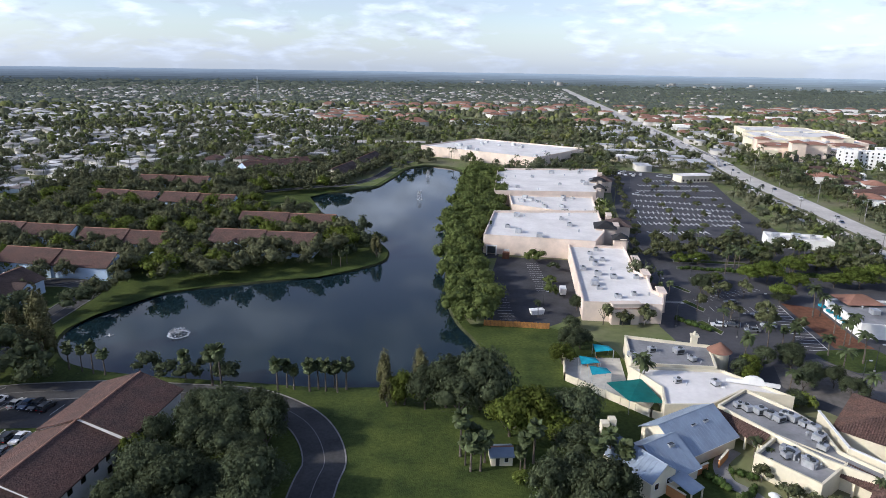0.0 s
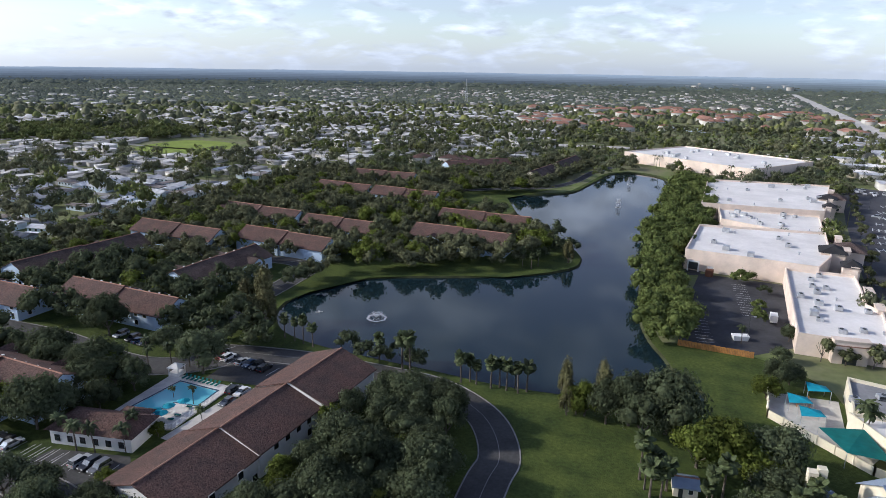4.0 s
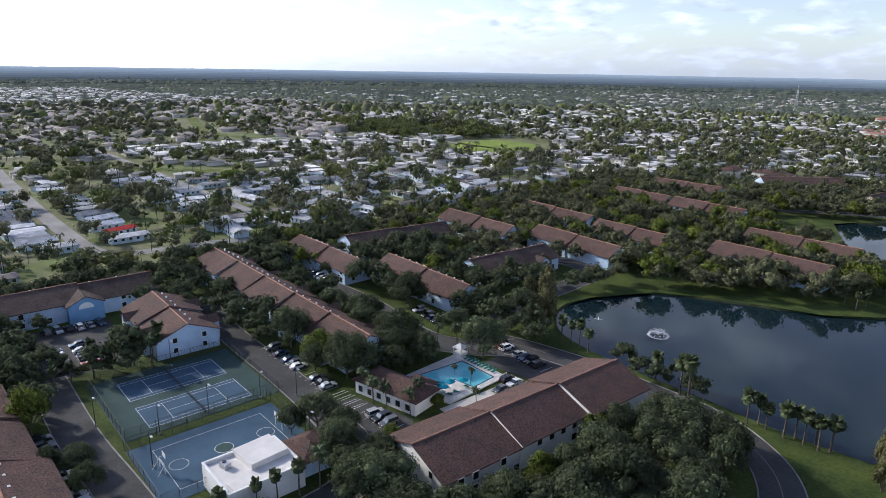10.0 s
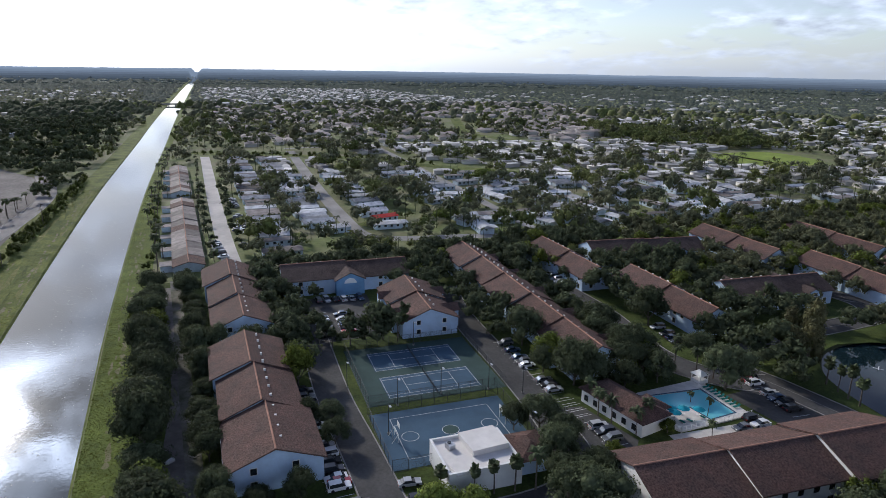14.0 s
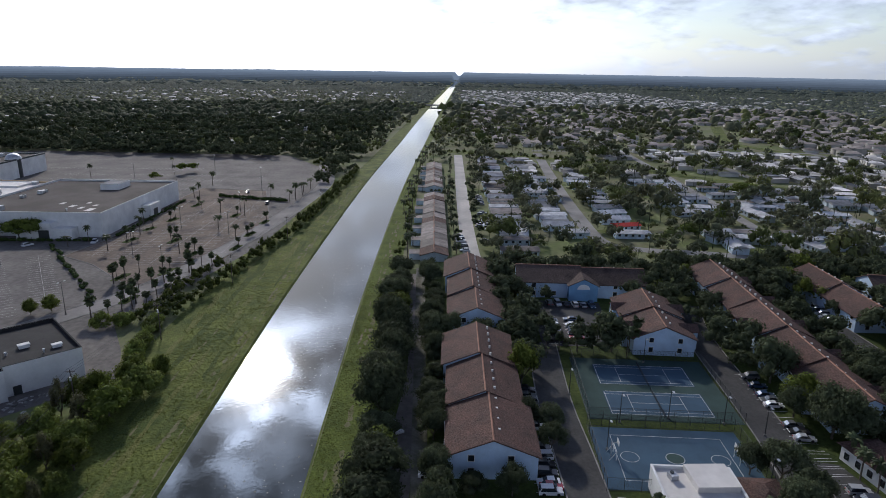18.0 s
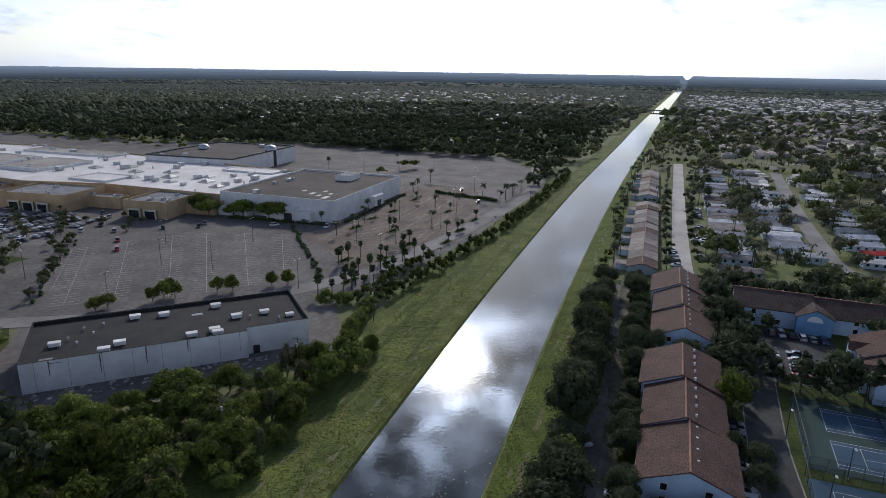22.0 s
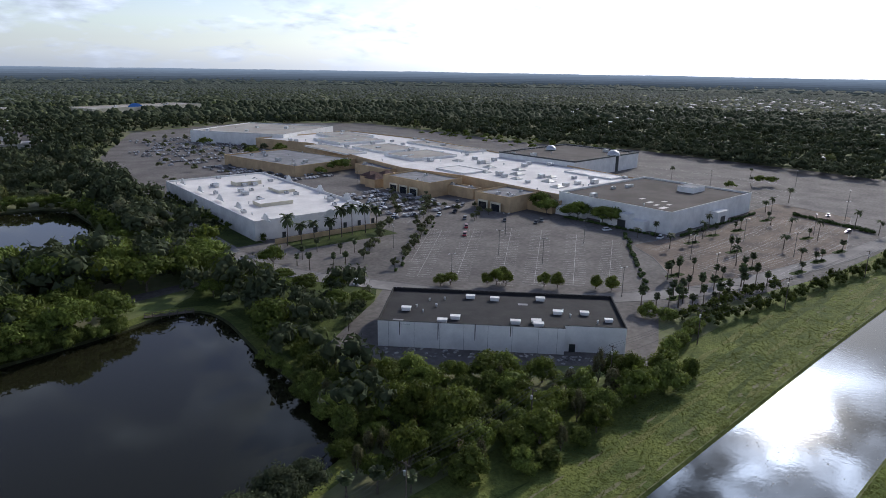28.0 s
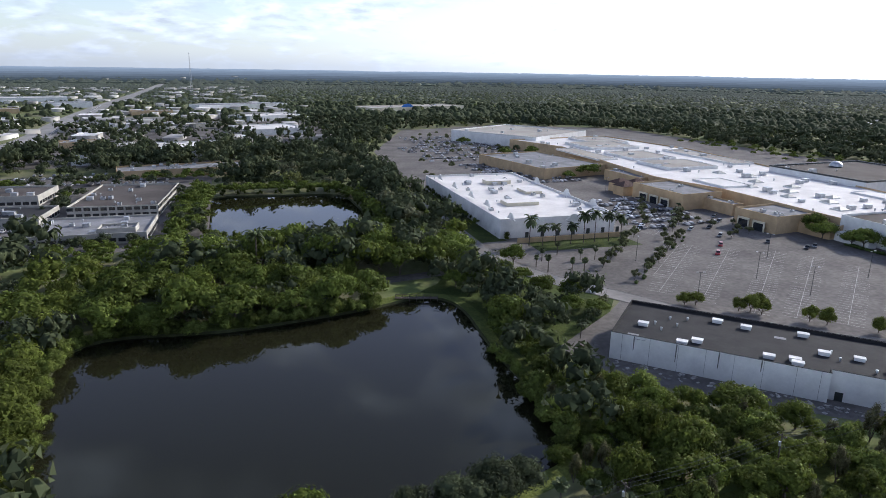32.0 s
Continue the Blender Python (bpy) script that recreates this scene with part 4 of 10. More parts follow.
# cream and peach complex beyond the highway
PEACH = mat("warm_peach_stucco", (0.74, 0.61, 0.49), 0.85, 0.1, 0.18, 0.06)
for k, (cx, cy, w, d, h, hue) in enumerate(((332, 668, 40, 40, 14, 0), (322, 622, 36, 30, 12, 1), (304, 612, 16, 18, 9, 0), (350, 630, 34, 36, 13, 0), (368, 668, 60, 50, 12, 2), (345, 608, 20, 16, 15, 1), (326, 600, 12, 12, 17, 1), (364, 725, 50, 60, 13, 0), (376, 616, 34, 24, 10, 2), (395, 640, 26, 26, 11, 1),
                                             (400, 720, 70, 70, 14, 0), (404, 795, 84, 70, 13, 0), (430, 770, 60, 80, 12, 0), (420, 690, 40, 40, 10, 2), (312, 640, 12, 14, 16, 1), (400, 672, 16, 16, 15, 1))):
    c, s_ = math.cos(radians(-12)), math.sin(radians(-12))
    wl_ = (STUC_CREAM, PEACH, STUC_PINK)[hue]
    t = flat_building("mall_block", ("cream", "warm peach", "pale pink")[hue] + " stucco block of the shopping complex", "shopping centre", rect(cx, cy, w, d, -12), h, wl_, ROOFWHITE, 3 if w > 30 else 0, seed=int(cx), unit_size=1.6)
    for q in range(int(w / 9)):
        lx, ly = -w / 2 + 5 + q * 9, -d / 2 - 0.06
        hh = min(6.5, h * 0.55)
        arch = Shape()
        pts = [(-2.2, 0), (2.2, 0), (2.2, hh - 2)] + [(2.2 * math.cos(a * math.pi / 8), hh - 2 + 2.2 * math.sin(a * math.pi / 8)) for a in range(1, 8)] + [(-2.2, hh - 2)]
        arch.add([(a, 0, b) for a, b in pts], [tuple(range(len(pts)))])
        p = part("archway", arch, DARKMETAL, t, "dark arched opening")
        p.matrix_basis = pose(c * lx - s_ * ly, s_ * lx + c * ly, 0, 0, 0, -12)
    if hue == 1:
        r_ = hip_roof(t, w + 1, d + 1, h + 0.15, 2.2, TILE_OR)
        r_.matrix_basis = pose(0, 0, 0, 0, 0, -12)
for cx, cy, w, d, h in ((364, 556, 46, 16, 15), (392, 572, 18, 30, 15), (347, 553, 10, 12, 17)):
    t = flat_building("apartment_block", "five-storey white block of flats", "apartment building", rect(cx, cy, w, d, -28), h, STUC_WHITE, ROOFWHITE, 2, seed=9)
    for fl in range(5):
        for k in range(int(w / 4)):
            c, s_ = math.cos(radians(-28)), math.sin(radians(-28))
            lx, ly = -w / 2 + 2 + k * 4, -d / 2 - 0.05
            window(t, c * lx - s_ * ly, s_ * lx + c * ly, 1.8 + fl * 3.0, -28, 0.95)
for k, (x, y, w, d) in enumerate(((282, 481, 20, 13), (297, 468, 18, 14), (280, 450, 20, 14), (301, 447, 16, 13), (277, 411, 20, 14), (292, 422, 18, 12), (264, 396, 18, 13), (316, 502, 20, 13), (270, 372, 16, 12), (285, 385, 18, 13), (300, 515, 18, 13))):
    t = hipped("house", "white house with brown-red tiled hipped roof", "house", x, y, w, d, -20 + 90 * (k % 2), 4.6, 2.6, STUC_WHITE, TILE if k % 3 else TILE_OR, False)
    box_part("wing", STUC_WHITE, t, -w / 4, -d / 2 - 5, 0, w / 4, -d / 2, 4.0)
for x, y, w, d, wh in ((397, 1130, 60, 26, 0), (465, 1130, 80, 26, 0), (322, 925, 44, 24, 0), (287, 750, 14, 10, 2), (335, 792, 36, 14, 0), (830, 1410, 90, 20, 2), (810, 1258, 80, 20, 2), (575, 1120, 50, 20, 0), (166, 292, 28, 12, 0)):
    flat_building("roadside_store", "low white roadside store", "store", rect(x, y, w, d, -14), 6 if y > 400 else 4.5, STUC_WHITE, (ROOFWHITE, ROOFGREY, TILE_OR)[wh], 3, seed=int(x), unit_size=1.3)
rst = flat_building("restaurant", "white restaurant with grey roof and a tiled entrance hip", "restaurant", [(130, 206), (128, 183), (150, 179), (156, 203)], 4.8, STUC_WHITE, ROOFGREY, 5, seed=50, parapet=0.5)
tr_ = hip_roof(rst, 11, 9, 5.0, 2.2, TILE_OR)
tr_.location = (-1.5, 11, 0)
for k in range(4):
    box_part("awning", TURQ, rst, -13.6 - 0.35 * k, 10 - k * 5.2, 2.4, -12.4 - 0.35 * k, 12.5 - k * 5.2, 3.0, label="turquoise canvas awning")
for x, y in ((181, 622), (204, 625), (159, 580)):
    hipped("kiosk_building", "low cream building among palms", "building", x, y, 20, 12, -12, 4.5, 1.5, STUC_CREAM, ROOFWHITE, False)

# day-care and small shops beside the lawn
flat_building("day_care", "low grey-roofed cream day-care centre", "day care", [(49, 152), (70.5, 150.5), (74, 164), (52, 170)], 5.2, STUC_CREAM, ROOFGREY, 0, seed=10, parapet=0.7)
flat_building("day_care_wing", "white-roofed cream day-care wing", "day care", [(48, 151), (53, 140), (51, 131.5), (62, 132), (72, 139), (83, 136), (71.5, 149.6)], 4.8, STUC_CREAM, ROOFWHITE, 0, parapet=0.5, seed=11)
flat_building("shop_row_small", "grey-roofed cream shops with rooftop plant", "shop", [(62.8, 131), (72.6, 139), (78.7, 129.8), (81.3, 122.5), (80.2, 113.2), (85, 106.5), (82.8, 103.4), (75.3, 110.5), (69.7, 119.5)], 5.2, STUC_CREAM, ROOFGREY, 5, seed=12, parapet=0.6)
flat_building("shop", "small flat-roofed cream shop", "shop", [(63, 113), (71, 120), (80, 110), (71, 103)], 4.6, STUC_CREAM, ROOFGREY, 6, seed=13)
hipped("hall", "cream hall with brown tiled hipped roof", "hall", 101, 121, 26, 20, -42, 5, 4.2, STUC_CREAM, TILE, False)
hipped("hall", "cream annexe with brown tiled roof", "hall", 92, 98, 22, 14, -42, 4, 3, STUC_CREAM, TILE, False)
twr = thing("round_tower", "round cream tower with conical terracotta roof", "tower", 75, 160)
part("wall", Shape().tube((0, 0, 0), (0, 0, 5.6), 2.6, n=20), STUC_CREAM, twr)
part("roof", Shape().tube((0, 0, 5.6), (0, 0, 8.0), 3.3, 0.15, n=20), TILE_OR, twr)


bh = thing("blue_roofed_house", "cream house with blue-grey metal roofs and a chimney", "house", 47, 112, 0, 0)
keep(rect(47, 112, 32, 32, 0))


def wing(cx, cy, rz, L, far, near, eave_far, eave_near, ridge):
    """A gabled wing whose two slopes may differ in length."""
    m = pose(cx, cy, 0, 0, 0, rz)
    sh = Shape().add([(-L / 2, -near, 0), (L / 2, -near, 0), (L / 2, far, 0), (-L / 2, far, 0), (-L / 2, -near, eave_near), (L / 2, -near, eave_near), (L / 2, far, eave_far), (-L / 2, far, eave_far), (-L / 2, 0, ridge - 0.2), (L / 2, 0, ridge - 0.2)],
                     [(0, 1, 5, 4), (2, 3, 7, 6), (1, 2, 6, 9, 5), (3, 0, 4, 8, 7)]).move(m)
    part("wall", sh, STUC_CREAM, bh)
    for h, eave in ((far, eave_far), (-near, eave_near)):
        e = h + math.copysign(0.55, h)
        low = ridge + (eave - ridge) * e / h
        vs = [(-L / 2 - 0.5, 0, ridge), (L / 2 + 0.5, 0, ridge), (L / 2 + 0.5, e, low), (-L / 2 - 0.5, e, low)]
        vs += [(a, b, c - 0.15) for a, b, c in vs]
        roof = part("roof", Shape().add(vs, [(0, 1, 2, 3), (7, 6, 5, 4), (3, 2, 6, 7), (0, 3, 7, 4), (2, 1, 5, 6)]).move(m), METALROOF, bh)
        seam = Shape()
        for k in range(int(L / 0.9)):
            x = -L / 2 + 0.2 + k * 0.9
            seam.tube(m @ Vector((x, math.copysign(0.1, h), ridge - 0.04)), m @ Vector((x, e, low + 0.01)), 0.035, n=3, cap=False)
        part("standing_seam", seam, METALROOF, roof)
        part("eave_board", Shape().tube(m @ Vector((-L / 2 - 0.5, e, low - 0.1)), m @ Vector((L / 2 + 0.5, e, low - 0.1)), 0.08, n=5), STUC_WHITE, bh, "white eave board")
    part("ridge_cap", Shape().tube(m @ Vector((-L / 2 - 0.5, 0, ridge)), m @ Vector((L / 2 + 0.5, 0, ridge)), 0.1, n=6), METALROOF, bh)
    for s in (-1, 1):
        for q in (-0.55, 0.45):
            p = m @ Vector((s * (L / 2 + 0.03), q * (near if q < 0 else far), min(eave_far, eave_near) * 0.6))
            window(bh, p.x, p.y, p.z, rz + 90 * s, 0.8)


wing(-7.9, -1.9, -56, 11.5, 3.5, 3.5, 4.6, 4.6, 7)
wing(5.65, 11.15, 31.6, 16.8, 4.5, 6.7, 4.8, 3.3, 7.4)
wing(-3.0, 2.25, 32, 8.6, 3.6, 6.6, 4.7, 3.0, 6.8)
box_part("chimney", STUC_CREAM, bh, -14.2, 4.5, 0, -12.6, 6.2, 8.6)
box_part("chimney", STUC_CREAM, bh, -12.4, 5.6, 0, -10.9, 7.2, 8.9)

# mall
flat_building("department_store", "huge windowless pale department store with brown gravel roof", "department store", rect(-338, -181, 88, 70, -2), 11.5, STUC_WHITE, ROOFBROWN, 6, seed=20, unit_size=1.3)
flat_building("department_store", "big white department store with flat brown roof", "department store", rect(-441, -317, 92, 74, 1), 13, STUC_WHITE, ROOFBROWN, 4, seed=21, unit_size=1.5)
flat_building("department_store", "far pale department store", "department store", rect(-345, -655, 110, 110, 30), 12, STUC_WHITE, ROOFBEIGE, 8, seed=22, unit_size=1.6)
flat_building("mall", "sprawling mall with white membrane roof", "shopping mall", [(-296, -218), (-300, -300), (-290, -352), (-300, -420), (-320, -520), (-300, -590), (-420, -600), (-430, -480), (-410, -358), (-394, -276), (-384, -218)], 9.5, STUC_TAN, ROOFWHITE, 70, seed=23, unit_size=1.6)
flat_building("mall_entrance", "tan mall entrance block with dark roof", "shopping mall", rect(-283, -245, 30, 26, 3), 9, STUC_TAN, ROOFGREY, 5, seed=24)
flat_building("mall_entrance", "tan mall entrance block with dark roof", "shopping mall", rect(-277, -315, 30, 44, 3), 9.5, STUC_TAN, ROOFGREY, 5, seed=25)
flat_building("mall_wing", "grey-roofed wing of the mall", "shopping mall", rect(-262, -460, 60, 90, 8), 8, STUC_TAN, ROOFGREY, 14, seed=26, unit_size=1.4)
flat_building("home_store", "long white store with stepped ornamental parapets", "store", rect(-167.5, -329.5, 62, 132, -4), 9.5, STUC_WHITE, ROOFWHITE, 40, seed=27, unit_size=1.2)
_c, _s = math.cos(radians(132.2)), math.sin(radians(132.2))
VACANT = [(-138.5 + _c * x - _s * y, -121.5 + _s * x + _c * y) for x, y in ((-35, -14.5), (18.5, -14.5), (18.5, -12.2), (36, -12.2), (36, 14.5), (-35, 14.5))]
vac = flat_building("vacant_store", "long empty white building with dark flat roof", "store", VACANT, 8, STUC_WHITE, ROOFDARK, 0, seed=28, parapet=0.8, thick=0.2, coping=ROOFDARK)
for x, y, sz in ((-29.1, -1.3, 1.1), (-9.2, 10, 1.1), (-1.6, 8.3, 1.1), (13, 8.9, 1.1), (16.7, -2.5, 1.1), (24.7, -2.7, 1.0), (30.7, -8.1, 0.9), (-14.3, -7.8, 1.1), (-18.1, -10.6, 1.1), (3.1, -10.7, 1.1), (9.2, -10, 1.1), (9.6, -12.3, 1.1)):
    p = pose(-139, -121, 0, 0, 0, 136.5) @ Vector((x, y, 0)) - vac.location
    b = part("roof_unit", CURBED, None, vac, "white curbed rooftop unit")
    b.matrix_basis = pose(p.x, p.y, 7.2, 0, 0, 132) @ Matrix.Scale(sz, 4)
for x, y in ((-22.2, 6.8), (-17.4, 8), (27.2, -9.5), (-24, -3), (-20, 2), (20, -5), (18.5, -1), (-26, 1)):
    p = pose(-139, -121, 0, 0, 0, 136.5) @ Vector((x, y, 0)) - vac.location
    b = part("roof_vent", VENT, None, vac)
    b.matrix_basis = pose(p.x, p.y, 7.2)
for x, y, w, d in ((7, 5.1, 3, 1.6), (-31, -9.6, 3, 1.8), (-28.8, -12, 3, 1.4)):
    p = pose(-139, -121, 0, 0, 0, 136.5) @ Vector((x, y, 0)) - vac.location
    b = box_part("roof_patch", ROOFGREY, vac, -w / 2, -d / 2, 0, w / 2, d / 2, 0.02, label="pale patch of repaired felt")
    b.matrix_basis = pose(p.x, p.y, 7.21, 0, 0, 132)
# grime running down the long wall
for f, h in ((0.12, 4.5), (0.33, 5.5), (0.53, 5.0), (0.72, 3.5)):
    p = pose(-138.5, -121.5, 0, 0, 0, 132.2) @ Vector((-35 + f * 53, -14.53, 0)) - vac.location
    sh = Shape().add([(-0.1, 0, 8 - h), (0.08, 0, 8 - h * 0.9), (0.2, 0, 7.6), (0.05, 0, 8), (-0.1, 0, 7.9), (-0.16, 0, 7)], [(0, 1, 2, 3, 4, 5)])
    b = part("damp_stain", sh, STAIN, vac, "grey damp streak")
    b.matrix_basis = pose(p.x, p.y, 0, 0, 0, 132.2)
# offices beyond the ponds
def office(cx, cy, w, d, rz, h, wall, roof, units, label, floors=1, band=True):
    t = flat_building("office", label, "office", rect(cx, cy, w, d, rz), h, wall, roof, units, seed=int(abs(cx * 3 + cy)), unit_size=1.2)
    c, s_ = math.cos(radians(rz)), math.sin(radians(rz))
    for fl in range(floors if band else 0):
        for lx, ly, ln, a in ((0, d / 2 + 0.05, w, rz), (-w / 2 - 0.05, 0, d, rz + 90), (w / 2 + 0.05, 0, d, rz + 90)):
            for q in range(int(ln / 4)):
                o = -ln / 2 + 2.4 + q * 4
                px, py = (lx + o, ly) if a == rz else (lx, ly + o)
                p = part("office_window", OFFW, None, t)
                p.matrix_basis = pose(c * px - s_ * py, s_ * px + c * py, 1.8 + fl * 3.2, 0, 0, a)
    return t


OFFW = mesh_of("office_window", Shape().box(-1.5, -0.05, -0.8, 1.5, 0.05, 0.9), GLASS)
office(47, -331, 50, 38, -5, 4.8, OFFICEW, ROOFGREY, 12, "low drab office with grey roof")
office(36, -320, 16, 10, -5, 6.2, OFFICEW, ROOFGREY, 2, "drab stair block of an office")
office(38, -400, 44, 68, -8, 6.4, OFFICEW, ROOFBROWN, 16, "two-storey drab office with grey roof", 2)
office(92, -372, 40, 30, -8, 5, OFFICEW, ROOFDARK, 8, "low drab office with dark roof")
office(104, -430, 44, 34, -8, 6, OFFICEW, ROOFBROWN, 8, "drab office with grey roof", 1)
office(2, -512, 104, 28, 6, 5.5, STUC_TAN, ROOFGREY, 20, "long low tan strip of shops", 1, False)
office(50, -582, 84, 20, 2, 6, STUC_WHITE, ROOFGREY, 10, "low white commercial row with grey roof", 1, False)
office(-2, -628, 74, 66, 6, 7.5, STUC_WHITE, ROOFWHITE, 6, "pale blue warehouse with white roof", 1, False)
office(-84, -812, 74, 66, 14, 7, STUC_WHITE, ROOFWHITE, 6, "long white-roofed commercial building", 1, False)
office(-107, -1002, 82, 40, 22, 8, STUC_WHITE, ROOFWHITE, 6, "white-roofed warehouse beyond the pond", 1, False)
office(-84, -1280, 170, 50, 20, 9, STUC_WHITE, ROOFGREY, 8, "far white store with long roof", 1, False)
office(301, -1556, 120, 50, 10, 9, STUC_WHITE, ROOFWHITE, 6, "far white store with long roof", 1, False)
office(210, -1353, 80, 40, 10, 9, STUC_WHITE, ROOFGREY, 6, "far white store with grey roof", 1, False)
far_store = flat_building("far_store", "long white store with a blue sign", "store", rect(-392, -1200, 215, 70, 18), 8, STUC_CREAM, ROOFBEIGE, 10, seed=35, unit_size=1.8)
for k, (cx, cy, w, d) in enumerate(((60, -1000, 90, 26), (100, -880, 50, 24), (60, -1130, 60, 26), (-60, -700, 50, 22), (260, -1000, 80, 34), (300, -1200, 90, 34), (240, -820, 50, 30), (230, -640, 46, 26), (100, -690, 36, 20), (-30, -900, 60, 24))):
    flat_building("commercial_building", "low pale commercial building", "building", rect(cx, cy, w, d, 12), 5 + k % 3, (STUC_CREAM, STUC_WHITE, STUC_TAN)[k % 3], (ROOFGREY, ROOFWHITE, ROOFBEIGE)[k % 3], 8, seed=40 + k, unit_size=1.5)


# ---- trees ----
ICO = bmesh.new()
bmesh.ops.create_icosphere(ICO, subdivisions=1, radius=1)
ICO_V = np.array([v.co[:] for v in ICO.verts])
ICO_F = np.array([[v.index for v in f.verts] for f in ICO.faces])
ICO.free()
ICO = bmesh.new()
bmesh.ops.create_icosphere(ICO, subdivisions=2, radius=1)
ICO2_V = np.array([v.co[:] for v in ICO.verts])
ICO2_F = np.array([[v.index for v in f.verts] for f in ICO.faces])
ICO.free()


def mesh_np(name, V, F, material, smooth=False):
    """A triangle mesh from arrays."""
    me = bpy.data.meshes.new(name)
    me.vertices.add(len(V))
    me.vertices.foreach_set("co", np.ascontiguousarray(V, np.float32).ravel())
    me.loops.add(F.size)
    me.loops.foreach_set("vertex_index", np.ascontiguousarray(F, np.int32).ravel())
    me.polygons.add(len(F))
    me.polygons.foreach_set("loop_start", np.arange(0, F.size, 3, dtype=np.int32))
    me.materials.append(material)
    me.update(calc_edges=True)
    if smooth:
        me.shade_smooth()
    return me


def lumpy(rng, V, F, c, r, amp=0.18):
    d = 1 + amp * rng.standard_normal(len(V))
    return V * d[:, None] * r + c, F


def join(pieces):
    vs, fs, o = [], [], 0
    for V, F in pieces:
        vs.append(V)
        fs.append(F + o)
        o += len(V)
    return np.concatenate(vs), np.concatenate(fs)


def leaf_cards(rng, centres, radii, count, size, squash=0.8):
    """Small folded leaf sprays over the lumps of a crown, pointing outwards."""
    k = rng.integers(0, len(centres), count)
    d = rng.standard_normal((count, 3))
    d[:, 2] = d[:, 2] * 0.9 + 0.25
    d /= np.linalg.norm(d, axis=1)[:, None]
    p = centres[k] + d * radii[k] * rng.uniform(0.6, 1.22, (count, 1))
    t = np.cross(d, rng.standard_normal((count, 3)))
    t /= np.linalg.norm(t, axis=1)[:, None]
    b = np.cross(d, t) + d * rng.uniform(-0.6, 0.6, (count, 1))
    s = size * rng.uniform(0.6, 1.35, (count, 1))
    V = np.stack([p - t * s * 0.5 - b * s * 0.3, p + b * s * 0.6 + d * s * 0.15, p + t * s * 0.5 - b * s * 0.2 + d * s * 0.1], 1).reshape(-1, 3)
    F = np.arange(count * 3).reshape(-1, 3)
    return V, F


def crown_arrays(seed, R, H, base, lumps, leaves, size, core2=False, core=0.66):
    """A broad uneven crown: R radius, H height above base."""
    rng = np.random.default_rng(seed)
    a = rng.uniform(0, 2 * math.pi, lumps)
    q = np.sqrt(rng.uniform(0.02, 1, lumps))
    c = np.stack([np.cos(a) * q * R * 0.68, np.sin(a) * q * R * 0.68, base + H * (0.28 + 0.48 * (1 - q ** 1.6) + rng.uniform(-0.1, 0.1, lumps))], 1)
    r = np.stack([rng.uniform(0.2, 0.46, lumps) * R] * 2 + [rng.uniform(0.16, 0.32, lumps) * H], 1)
    out = [lumpy(rng, ICO2_V if core2 else ICO_V, ICO2_F if core2 else ICO_F, c[i], r[i] * core, 0.22) for i in range(lumps)]
    if leaves:
        out.append(leaf_cards(rng, c, r, leaves, size))
    return join(out)


def trunk_shape(seed, R, base, H, girth=0.28):
    """A trunk that parts into five limbs, all in one skin."""
    rnd = random.Random(seed)
    n = 7

    def ringv(c, r):
        return [(c[0] + r * math.cos(2 * math.pi * k / n), c[1] + r * math.sin(2 * math.pi * k / n), c[2]) for k in range(n)]

    vs, fs = ringv((0, 0, -0.1), girth) + ringv((0.1, 0.05, base * 0.6), girth * 0.75), []

    def skin(a, b):
        return [(a + k, a + (k + 1) % n, b + (k + 1) % n, b + k) for k in range(n)]

    fs += skin(0, n)
    for k in range(5):
        a = k * 1.26 + rnd.uniform(-0.3, 0.3)
        o = len(vs)
        vs += ringv((math.cos(a) * R * 0.22, math.sin(a) * R * 0.22, base * 1.05), girth * 0.38) + ringv((math.cos(a) * R * 0.55, math.sin(a) * R * 0.55, base + H * 0.45), 0.05)
        fs += skin(n, o) + skin(o, o + n)
    return Shape().add(vs, fs)


KINDS = {}


def tree_kind(key, label, material, R, H, base, lumps, leaves, size, n=4, cat="tree", girth=0.28):
    KINDS[key] = [(mesh_np("crown", *crown_arrays(hash_of(key) + k, R, H, base, lumps, leaves, size), material), mesh_of("trunk", trunk_shape(k, R, base, H, girth), BARK)) for k in range(n)], label, cat


def hash_of(s):
    return sum(ord(c) * (i + 7) for i, c in enumerate(s))


tree_kind("oak", "broad dark green live oak with dense crown", LEAF_OAK, 5.6, 6.2, 2.6, 24, 4200, 0.43)
tree_kind("green", "leafy bright green tree with rounded crown", LEAF_GREEN, 4.6, 6.0, 2.0, 18, 2600, 0.5)
tree_kind("dry", "feathery olive-brown cypress with narrow crown", LEAF_DRY, 2.6, 9.5, 1.6, 16, 1700, 0.4)
tree_kind("bush", "dense green waterside thicket of shrubs", LEAF_BUSH, 3.6, 4.6, 0.3, 16, 1700, 0.43, cat="shrub")
tree_kind("shade", "wide flat-topped dark green shade tree", LEAF_SHADE, 6.6, 5.0, 3.2, 22, 2400, 0.64)
tree_kind("lot", "small clipped round tree in a car park island", LEAF_LOT, 2.3, 2.6, 1.7, 7, 500, 0.45, n=3, girth=0.12)


